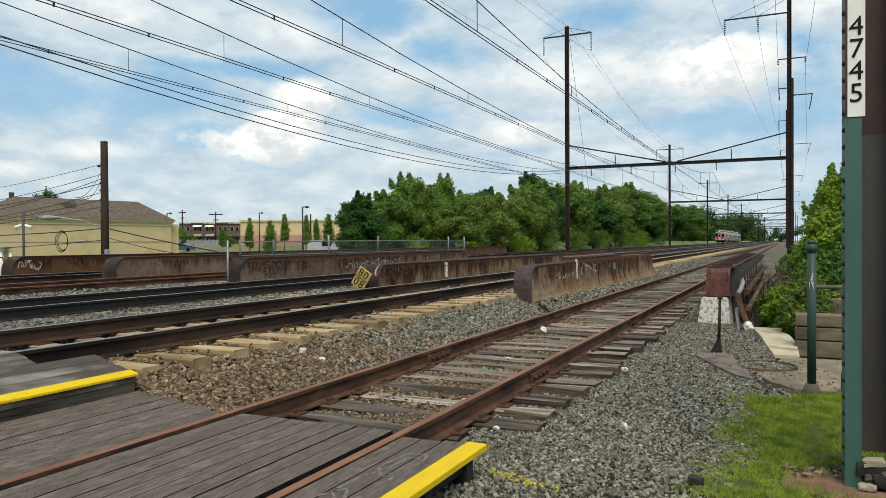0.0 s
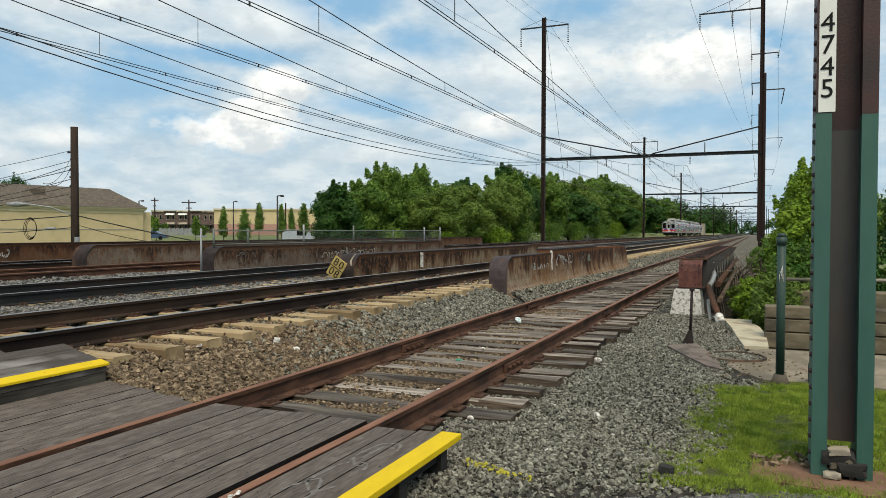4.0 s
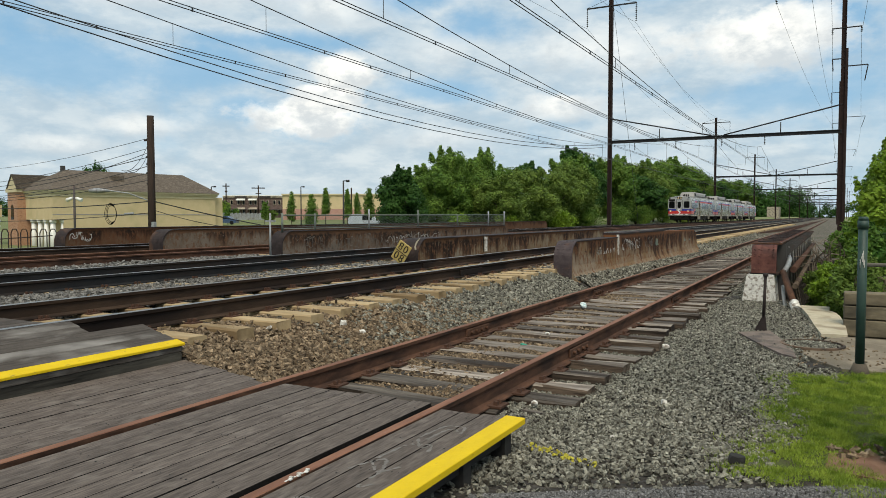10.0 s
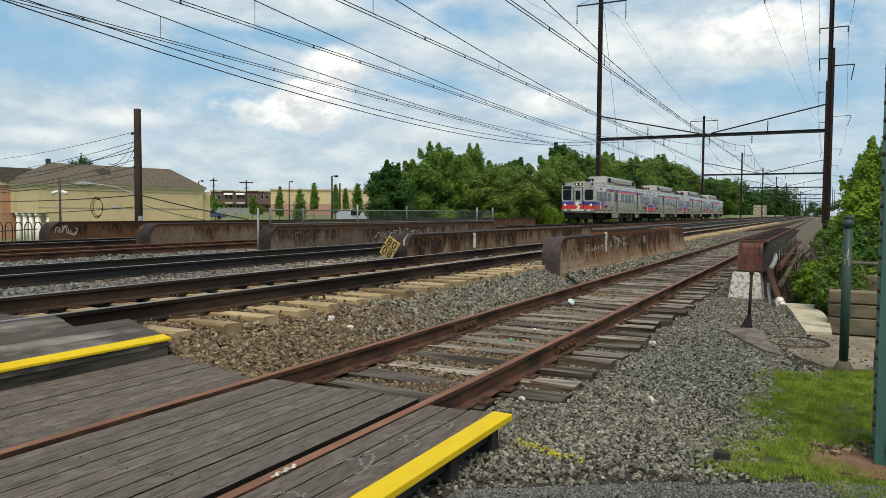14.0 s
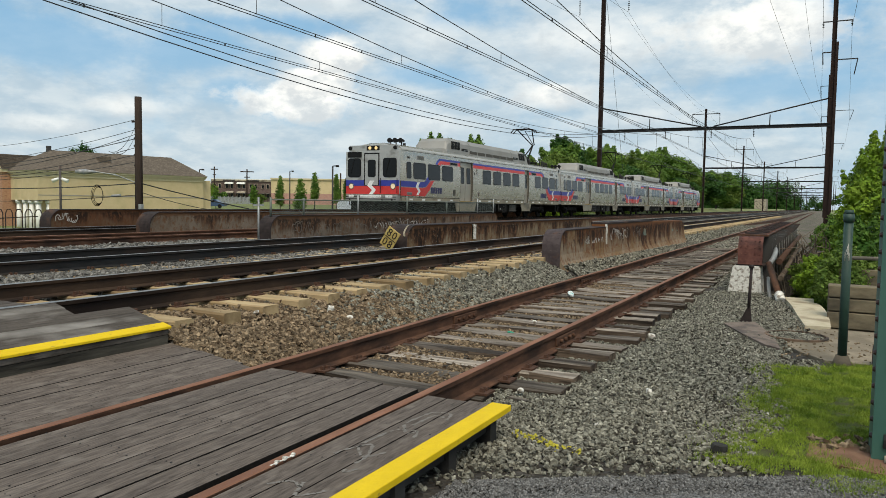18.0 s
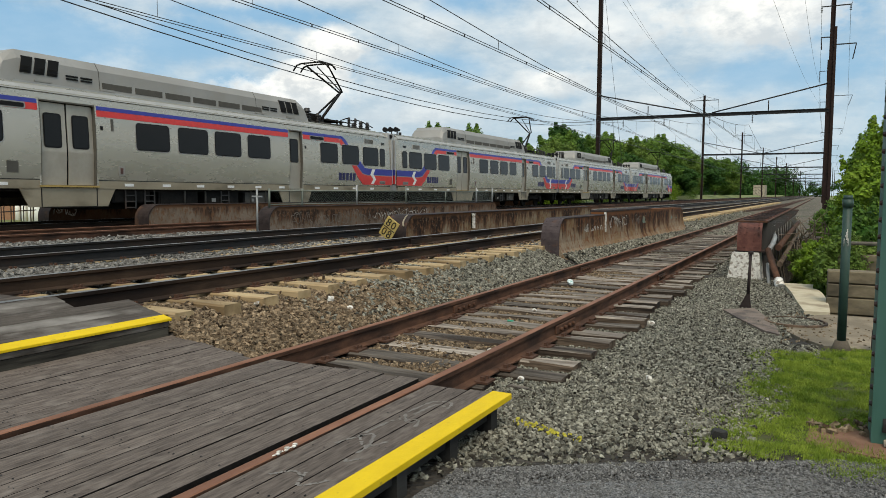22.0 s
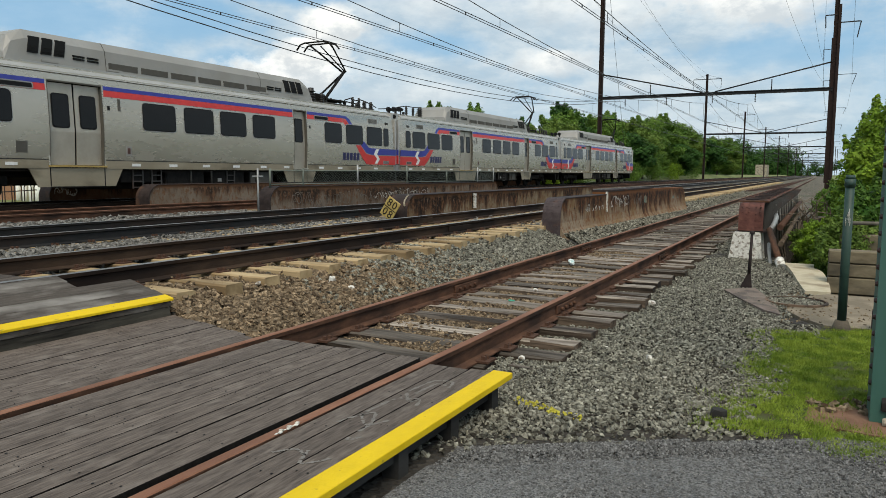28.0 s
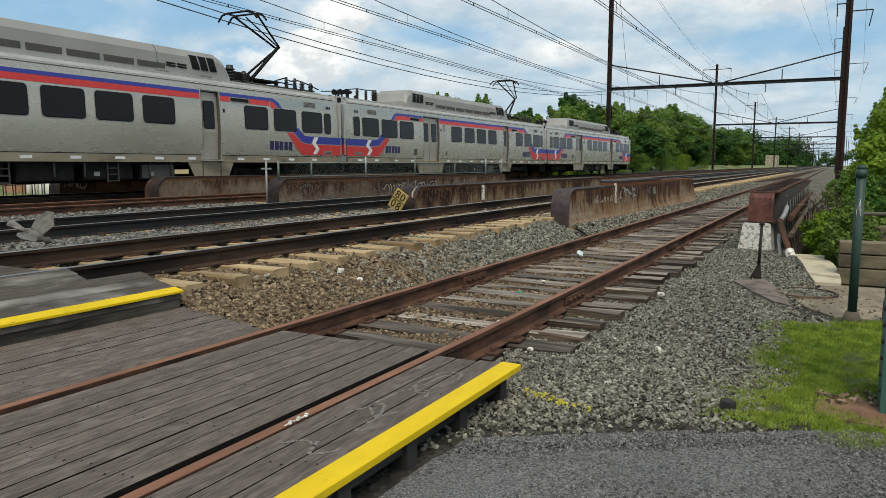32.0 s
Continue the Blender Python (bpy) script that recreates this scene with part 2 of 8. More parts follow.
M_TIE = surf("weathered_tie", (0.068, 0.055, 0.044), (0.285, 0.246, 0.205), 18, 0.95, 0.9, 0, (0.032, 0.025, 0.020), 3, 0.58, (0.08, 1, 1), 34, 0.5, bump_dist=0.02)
M_TIE_SIDE = surf("dark_tie_side", (0.026, 0.018, 0.013), (0.130, 0.096, 0.069), 14, 0.95, 0.9, 0, (0.020, 0.015, 0.012), 3, 0.55, (0.1, 1, 1), 30, 0.4, bump_dist=0.02)
M_TIE_NEW = surf("tan_tie", (0.30, 0.218, 0.116), (0.44, 0.330, 0.190), 7, 0.9, 0.6, 0, (0.20, 0.135, 0.07), 3, 0.57, (0.2, 1, 1), 24, 0.15)
M_PLATE = surf("tie_plate", (0.060, 0.031, 0.021), (0.105, 0.058, 0.040), 15, 0.8, 0.3, 0.2)
M_BOARD = surf("grey_board", (0.055, 0.044, 0.038), (0.154, 0.127, 0.108), 66, 0.92, 0.6, 0, (0.172, 0.147, 0.127), 6.5, 0.67, (1, 0.10, 1), 90, 0.12, bump_dist=0.006, stretch3=(1.8, 0.8, 1), soft3=0.12)
# darker copy of the grey_board colours, for boards between the main rails
M_BOARD_DARK = surf("dark_crossing_board", (0.034, 0.027, 0.022), (0.088, 0.072, 0.060), 36, 0.92, 0.6, 0, (0.12, 0.10, 0.085), 5, 0.62, (1, 0.10, 1), 90, 0.12, bump_dist=0.006, soft3=0.12)
M_YELLOW = surf("yellow_edge", (0.60, 0.41, 0.008), (0.68, 0.475, 0.014), 8, 0.7, 0.3, 0, (0.30, 0.215, 0.04), 26, 0.70, (1, 0.5, 1), soft3=0.04)
M_RAMP = surf("dusty_pale_board", (0.042, 0.035, 0.029), (0.088, 0.075, 0.064), 40, 0.92, 0.6, 0, (0.29, 0.27, 0.245), 2.0, 0.63, (1, 0.08, 1), 90, 0.10, bump_dist=0.006, stretch3=(1.6, 0.7, 1), soft3=0.14)
M_DARKWOOD = surf("dark_beam", (0.022, 0.021, 0.020), (0.060, 0.058, 0.054), 4, 0.9, 0.5, 0, (0.014, 0.013, 0.012), 1.5, 0.5, (1, 0.15, 1), 30)
M_STONE = surf("ballast_stone", (0.098, 0.095, 0.075), (0.322, 0.311, 0.252), 30, 0.95, 0.6, 0, (0.036, 0.032, 0.025), 14, 0.54, (1, 1, 1), 140, 0.42, island=True)
M_STONE_BROWN = surf("brown_ballast", (0.074, 0.052, 0.032), (0.280, 0.210, 0.136), 30, 0.95, 0.5, 0, (0.06, 0.038, 0.022), 12, 0.58, (1, 1, 1), 120, 0.58, island=True)
M_STONE_PALE = surf("pale_ballast", (0.085, 0.080, 0.070), (0.225, 0.216, 0.198), 26, 0.95, 0.5, 0, (0.10, 0.09, 0.08), 12, 0.6, (1, 1, 1), 120, 0.6, island=True)


def girder_paint(name, pale, gold, rust, dark, reach, top=0.95):
    """Old girder paint: pale blotches, rust weeping down from the top flange in uneven runs, ochre near the ground."""
    m = bpy.data.materials.new(name)
    m.use_nodes = True
    n, l = m.node_tree.nodes, m.node_tree.links
    b = n["Principled BSDF"]
    b.inputs["Roughness"].default_value, b.inputs["Specular IOR Level"].default_value = 0.9, 0.15
    tc, sp = n.new("ShaderNodeTexCoord"), n.new("ShaderNodeSeparateXYZ")
    l.new(tc.outputs["Object"], sp.inputs[0])

    def nz(scale, detail, stretch, off=(0, 0, 0), rough=0.6):
        mp = n.new("ShaderNodeMapping")
        mp.inputs["Scale"].default_value, mp.inputs["Location"].default_value = stretch, off
        l.new(tc.outputs["Object"], mp.inputs[0])
        t = n.new("ShaderNodeTexNoise")
        t.inputs["Scale"].default_value, t.inputs["Detail"].default_value, t.inputs["Roughness"].default_value = scale, detail, rough
        l.new(mp.outputs[0], t.inputs["Vector"])
        return t.outputs[0]

    def mth(op, a, c):
        t = n.new("ShaderNodeMath")
        t.operation = op
        for k, v in ((0, a), (1, c)):
            if isinstance(v, (int, float)):
                t.inputs[k].default_value = v
            else:
                l.new(v, t.inputs[k])
        return t.outputs[0]

    def rng(v, a, c):
        t = n.new("ShaderNodeMapRange")
        t.inputs["From Min"].default_value, t.inputs["From Max"].default_value = a, c
        l.new(v, t.inputs[0])
        return t.outputs[0]

    def mixc(f, a, c):
        t = n.new("ShaderNodeMix")
        t.data_type = "RGBA"
        l.new(f, t.inputs[0])
        for v, k in ((a, 6), (c, 7)):
            if isinstance(v, tuple):
                t.inputs[k].default_value = (*v, 1)
            else:
                l.new(v, t.inputs[k])
        return t.outputs[2]

    down = mth("ADD", mth("SUBTRACT", top, sp.outputs[2]), mth("MULTIPLY", mth("SUBTRACT", nz(0.55, 3, (1, 1, 0.1), (4, 3, 1)), 0.5), 1.3))
    runs = mth("ADD", mth("MULTIPLY", nz(1.7, 6, (1, 1, 0.14), (0, 0, 0), 0.66), 1.0), mth("MULTIPLY", mth("SUBTRACT", nz(7, 5, (1, 1, 0.10), (3, 1, 2)), 0.5), 0.42))
    wet = mth("SUBTRACT", mth("MULTIPLY", runs, reach * 2.2), mth("ADD", down, reach * 0.62))
    col = mixc(rng(nz(1.1, 6, (1, 1, 1), (1, 4, 2)), 0.40, 0.60), pale, gold)
    col = mixc(rng(nz(3.4, 8, (1, 1, 1.0), (6, 2, 2), 0.72), 0.58, 0.70), col, rust)
    col = mixc(rng(wet, -0.06, 0.14), col, rust)
    col = mixc(rng(wet, 0.06, 0.34), col, dark)
    col = mixc(rng(nz(6, 8, (1, 1, 0.7), (2, 7, 1), 0.72), 0.60, 0.72), col, dark)
    scale_col = tuple(min(1, v * k) for v, k in zip(rust, (1.75, 1.6, 1.35)))
    col = mixc(rng(nz(8, 9, (1, 1, 0.55), (8, 1, 5), 0.78), 0.50, 0.59), col, scale_col)
    col = mixc(rng(nz(15, 7, (1, 1, 0.6), (3, 9, 4), 0.75), 0.60, 0.66), col, tuple(v * 1.15 for v in pale))
    col = mixc(rng(mth("SUBTRACT", mth("ADD", sp.outputs[2], mth("MULTIPLY", nz(4, 6, (1, 1, 0.2), (5, 5, 1)), 0.22)), top), 0.02, 0.09), col, scale_col)
    l.new(col, b.inputs["Base Color"])
    bp = n.new("ShaderNodeBump")
    bp.inputs["Strength"].default_value, bp.inputs["Distance"].default_value = 0.45, 0.01
    l.new(nz(30, 5, (1, 1, 1)), bp.inputs["Height"])
    l.new(bp.outputs[0], b.inputs["Normal"])
    return m


M_GIRDER = girder_paint("stained_girder", (0.225, 0.185, 0.13), (0.185, 0.13, 0.075), (0.080, 0.042, 0.024), (0.020, 0.013, 0.010), 0.84, 0.82)
M_GIRDER_BROWN = girder_paint("brown_girder", (0.125, 0.074, 0.044), (0.105, 0.052, 0.027), (0.064, 0.030, 0.017), (0.022, 0.014, 0.010), 0.62)
M_GIRDER_MID = girder_paint("grey_brown_girder", (0.185, 0.150, 0.118), (0.135, 0.100, 0.072), (0.078, 0.044, 0.028), (0.030, 0.021, 0.016), 0.66, 0.92)
M_GIRDER_A = girder_paint("pale_girder", (0.245, 0.192, 0.136), (0.195, 0.122, 0.062), (0.088, 0.041, 0.021), (0.028, 0.016, 0.011), 1.0, 0.86)
M_END_PLATE = surf("purple_grey_plate", (0.045, 0.034, 0.035), (0.082, 0.064, 0.064), 8, 0.7, 0.3, 0.1, (0.10, 0.055, 0.038), 3, 0.64)
M_GIRDER_DARK = surf("dark_girder", (0.022, 0.017, 0.017), (0.052, 0.039, 0.036), 6, 0.75, 0.3, 0.2, (0.10, 0.055, 0.035), 2.2, 0.62)
M_RED_STEEL = surf("red_oxide_steel", (0.080, 0.032, 0.026), (0.15, 0.064, 0.050), 7, 0.75, 0.3, 0.0, (0.045, 0.024, 0.021), 2.5, 0.55)
M_WHITEWASH = surf("peeling_white_concrete", (0.54, 0.52, 0.47), (0.76, 0.74, 0.68), 20, 0.9, 0.5, 0, (0.24, 0.205, 0.165), 15, 0.56, bump_dist=0.02)
M_CONC = surf("concrete", (0.30, 0.26, 0.19), (0.42, 0.37, 0.285), 4, 0.92, 0.4, 0, (0.16, 0.14, 0.11), 1.3, 0.55)
M_CONC_DARK = surf("weathered_concrete", (0.075, 0.061, 0.043), (0.155, 0.130, 0.096), 3, 0.92, 0.5, 0, (0.07, 0.06, 0.05), 0.9, 0.52)
M_GREEN = surf("green_paint", (0.022, 0.080, 0.060), (0.040, 0.112, 0.086), 3, 0.55, 0.12, 0, (0.045, 0.11, 0.09), 1.2, 0.58, (1, 1, 0.3))
M_GREEN_POST = surf("faded_green_post", (0.014, 0.040, 0.030), (0.030, 0.066, 0.052), 5, 0.6, 0.2, 0, (0.08, 0.07, 0.055), 2, 0.62)
M_MAROON = surf("maroon_steel", (0.035, 0.013, 0.010), (0.055, 0.022, 0.017), 4, 0.6, 0.2, 0, (0.02, 0.012, 0.011), 1.5, 0.55)
M_GREYSTEEL = surf("grey_steel", (0.030, 0.029, 0.027), (0.060, 0.056, 0.051), 3, 0.6, 0.2, 0.1, (0.075, 0.036, 0.026), 2.2, 0.60, (1, 1, 0.25), soft3=0.12)
M_MAST = surf("brown_mast", (0.016, 0.010, 0.009), (0.036, 0.021, 0.018), 5, 0.7, 0.2, 0.1)
M_BEAM = surf("dark_gantry_steel", (0.010, 0.010, 0.011), (0.020, 0.018, 0.018), 5, 0.6, 0.1, 0.2)
M_WIRE = plain("wire", (0.05, 0.053, 0.058), 0.6, 0.2)
M_INSUL = plain("dark_insulator", (0.012, 0.010, 0.009), 0.5)
M_WHITE = surf("white_plate", (0.68, 0.68, 0.62), (0.78, 0.78, 0.72), 5, 0.5, 0.05)
M_GALV = surf("galvanised_pipe", (0.24, 0.25, 0.25), (0.34, 0.35, 0.35), 6, 0.5, 0.1, 0.3, (0.18, 0.17, 0.16), 2, 0.6)
M_BLACK = plain("black_paint", (0.008, 0.008, 0.008), 0.7)
M_STEEL = surf("stainless_side", (0.450, 0.412, 0.345), (0.505, 0.466, 0.395), 1.2, 0.27, 0.0, 0.72, (0.40, 0.362, 0.295), 0.6, 0.6, (1, 0.5, 2), soft3=0.3)
M_RISER = surf("stained_riser", (0.010, 0.009, 0.008), (0.092, 0.084, 0.067), 5, 0.9, 0.5, 0, (0.016, 0.015, 0.012), 2.6, 0.54, (1, 0.15, 1.6), 30, soft3=0.12)
M_STEEL_FRONT = surf("steel_front", (0.36, 0.36, 0.355), (0.45, 0.45, 0.44), 2, 0.4, 0.05, 0.35, (0.24, 0.235, 0.225), 2, 0.6)
M_ROOF = surf("grey_roof", (0.30, 0.30, 0.29), (0.40, 0.40, 0.385), 2, 0.55, 0.1, 0.2, (0.27, 0.265, 0.25), 1, 0.6, soft3=0.2)
M_UNIT = surf("roof_unit", (0.265, 0.26, 0.245), (0.345, 0.337, 0.318), 2, 0.6, 0.1, 0.2, (0.24, 0.228, 0.205), 1, 0.57, soft3=0.2)
M_DOOR = surf("door_panel", (0.36, 0.33, 0.275), (0.43, 0.397, 0.338), 3, 0.42, 0.05, 0.4)
M_RED = plain("red_stripe", (0.58, 0.035, 0.032), 0.4)
M_BLUE = plain("blue_stripe", (0.028, 0.038, 0.29), 0.4)
M_LOGO = plain("white_film", (0.78, 0.78, 0.76), 0.4)
M_LETTER = plain("dark_blue_film", (0.012, 0.012, 0.075), 0.5)
M_SLOT = plain("grey_brown_grille", (0.085, 0.08, 0.07), 0.7)
M_JAMB = plain("door_jamb", (0.10, 0.092, 0.075), 0.6, 0.3)
M_WELL = surf("dull_sill_steel", (0.27, 0.23, 0.16), (0.35, 0.30, 0.215), 2, 0.45, 0.05, 0.3, (0.16, 0.13, 0.085), 1.2, 0.58, (1, 0.5, 1))
M_GLASS = plain("tinted_glass", (0.004, 0.0045, 0.005), 0.10)
M_GLASS.node_tree.nodes["Principled BSDF"].inputs["Specular IOR Level"].default_value = 0.24
M_GASKET = plain("gasket", (0.009, 0.009, 0.0095), 0.75)
M_UNDER = surf("underframe", (0.007, 0.0065, 0.006), (0.019, 0.017, 0.015), 6, 0.85, 0.3, 0.1)
M_LAMP = plain("warm_lamp", (0.80, 0.60, 0.28), 0.3, 0, 0.4)
M_LAMP2 = plain("headlight_glass", (0.55, 0.47, 0.32), 0.2)
M_LAMP3 = plain("low_headlight", (0.72, 0.58, 0.38), 0.2, 0, 0.2)
M_TREAD = plain("worn_yellow_tread", (0.36, 0.25, 0.08), 0.6)

# ---- helpers for shapes ----


def thing(name, label, category, loc=(0, 0, 0), group="", kind=""):
    ob = new(name)
    ob.location = loc
    ob.empty_display_size = 0.2
    return tagged(ob, label, category, group, kind)


def mesh_of(name, bm, mat):
    me = bpy.data.meshes.new(name)
    bm.normal_update()
    bm.to_mesh(me)
    bm.free()
    me.materials.append(mat)
    return me


def part(name, bm, mat, parent=None, label=""):
    ob = new(name, mesh_of(name, bm, mat) if isinstance(bm, bmesh.types.BMesh) else bm)
    if parent:
        ob.parent = parent
    if label:
        ob["label"] = label
    return ob


def setting(name, bm, mat, label, category="", kind="structure"):
    return tagged(part(name, bm, mat), label, category or name.replace("_", " "), "", kind)


def box(bm, x0, x1, y0, y1, z0, z1, bev=0.0):
    v = [bm.verts.new(p) for p in ((x0, y0, z0), (x1, y0, z0), (x1, y1, z0), (x0, y1, z0), (x0, y0, z1), (x1, y0, z1), (x1, y1, z1), (x0, y1, z1))]
    fs = [bm.faces.new([v[i] for i in q]) for q in ((3, 2, 1, 0), (4, 5, 6, 7), (0, 1, 5, 4), (1, 2, 6, 5), (2, 3, 7, 6), (3, 0, 4, 7))]
    if bev:
        es = {e for f in fs for e in f.edges}
        bmesh.ops.bevel(bm, geom=list(es), offset=bev, segments=1, affect="EDGES")
    return bm


def B(*a, **k):
    return box(bmesh.new(), *a, **k)


def tube(bm, p0, p1, r0, r1=None, n=8, caps=True):
    r1 = r0 if r1 is None else r1
    p0, p1 = Vector(p0), Vector(p1)
    q = (p1 - p0).to_track_quat("Z", "Y")
    rings = []
    for p, r in ((p0, r0), (p1, r1)):
        rings.append([bm.verts.new(p + q @ Vector((r * math.cos(2 * math.pi * i / n), r * math.sin(2 * math.pi * i / n), 0))) for i in range(n)])
    for i in range(n):
        f = bm.faces.new((rings[0][i], rings[0][(i + 1) % n], rings[1][(i + 1) % n], rings[1][i]))
        f.smooth = n > 5
    if caps:
        bm.faces.new(rings[0][::-1])
        bm.faces.new(rings[1])
    return bm


def path_tube(bm, pts, r, n=5):
    for a, b in zip(pts, pts[1:]):
        tube(bm, a, b, r, r, n, False)
    return bm


def extrude(bm, prof, axis, a, b):
    """A closed outline of (u, v) pulled along an axis from a to b. axis y: u = x, v = z; axis x: u = y, v = z."""
    def at(u, v, w):
        return {"y": (u, w, v), "x": (w, u, v), "z": (u, v, w)}[axis]
    A = [bm.verts.new(at(u, v, a)) for u, v in prof]
    C = [bm.verts.new(at(u, v, b)) for u, v in prof]
    n = len(prof)
    for i in range(n):
        bm.faces.new((A[i], A[(i + 1) % n], C[(i + 1) % n], C[i]))
    bm.faces.new(A[::-1])
    bm.faces.new(C)
    bmesh.ops.recalc_face_normals(bm, faces=bm.faces)
    return bm


def dome(bm, p, r, axis=(0, -1, 0), h=0.6):
    """A low rivet head."""
    q = Vector(axis).to_track_quat("Z", "Y")
    p = Vector(p)
    base = [bm.verts.new(p + q @ Vector((r * math.cos(i * math.pi / 3), r * math.sin(i * math.pi / 3), 0))) for i in range(6)]
    mid = [bm.verts.new(p + q @ Vector((0.65 * r * math.cos(i * math.pi / 3), 0.65 * r * math.sin(i * math.pi / 3), h * r))) for i in range(6)]
    for i in range(6):
        bm.faces.new((base[i], base[(i + 1) % 6], mid[(i + 1) % 6], mid[i]))
    bm.faces.new(mid)
    return bm


def word(body, size, mat, parent, m, name="lettering", depth=0.004):
    """Writing in the built-in font, turned into a mesh."""
    cu = bpy.data.curves.new(name, "FONT")
    cu.body, cu.size, cu.extrude, cu.align_x, cu.align_y, cu.resolution_u = body, size, depth, "CENTER", "CENTER", 3
    tmp = bpy.data.objects.new(name, cu)
    me = bpy.data.meshes.new_from_object(tmp)
    bpy.data.objects.remove(tmp)
    me.materials.clear()
    me.materials.append(mat)
    ob = new(name, me)
    ob.parent = parent
    ob.matrix_basis = m
    return ob


def quads(name, verts, faces, mat, smooth=False):
    me = bpy.data.meshes.new(name)
    me.from_pydata(verts, [], faces)
    me.materials.append(mat)
    if smooth:
        me.shade_smooth()
    return me


# ---- the plan ----
ZM = 0.45                       # top of the main rails; the siding's rails are at 0
GAUGE = 0.785                   # half, to the middle of the head
SIDING, TRACKS = -3.265, (-6.69, -10.77, -15.4, -19.75)
BR0, BR1 = 14.6, 30.3           # the bridge's girders


def ground_z(x, y):
    d = math.hypot(x, y)
    if x > -4.25:
        z = -0.21
    elif x > -5.15:
        z = -0.21 + 0.378 * (x + 4.25) / -0.9
    elif x > -5.6:
        z = 0.168 + 0.032 * (x + 5.15) / -0.45
    elif x > -22.2:
        z = 0.20
    else:
        fall = 2.7 - 2.0 * min(1, max(0, (y - 40 - 0.9 * max(0, -x - 45)) / 14))
        z = 0.20 - fall * min(1, (-22.2 - x) / 4)
        if x < -24:
            z = z + (fall + 0.9) * min(1, max(0, (d - 62) / 150))
    if y < 4.58 and x > -5.2:
        z = -0.22
    if -4.0 < x < -1.45 and 4.5 < y < 14.6:
        z -= 0.0 if x < -2.5 else 0.05 * min(1, (-1.45 - x) / 0.35)
    if 15.4 < y < 29.6 and -30 < x < 14 and not (x > -0.6 and y < 11):
        k = min(1, (y - 15.4) / 0.4, (29.6 - y) / 0.4)
        z = z - k * (4.3 + z)
    if x > -0.75 and 10.45 < y <= 15.4:
        z = -0.22 - 2.2 * min(1, (y - 10.45) / 0.15) * min(1, max(0, x - 0.08 + 0.11 * (y - 10.6)) / 0.12)
    if x > 0.8 and y > 29.6:
        z = z - 0.5 * min(1, (x - 0.8) / 3)
    return z


def bumpy(x, y, a=0.03):
    return a * noise.noise((x * 0.9, y * 0.9, 3.3)) + a * 0.5 * noise.noise((x * 2.7, y * 2.7, 8.1))


def axis_steps(parts):
    out = []
    for a, b, s in parts:
        k = max(1, int(round((b - a) / s)))
        out += [a + (b - a) * i / k for i in range(k)]
    return out + [parts[-1][1]]


xs = axis_steps([(-3000, -600, 400), (-600, -100, 50), (-100, -24, 4), (-24, -22, 0.5), (-22, -6, 1.0), (-6, 2.5, 0.2), (2.5, 16, 1.5), (16, 100, 12), (100, 600, 80), (600, 3000, 400)])
ys = axis_steps([(-3000, -200, 400), (-200, -10, 20), (-10, 2, 1), (2, 16, 0.2), (16, 29, 1), (29, 31, 0.2), (31, 60, 1.5), (60, 200, 10), (200, 800, 60), (800, 4000, 400)])
gv = [(x, y, ground_z(x, y) + (bumpy(x, y) if -6 < x < 3 and 0 < y < 60 else 0)) for y in ys for x in xs]
NX = len(xs)
gf = [(j * NX + i, j * NX + i + 1, (j + 1) * NX + i + 1, (j + 1) * NX + i) for j in range(len(ys) - 1) for i in range(NX - 1)]


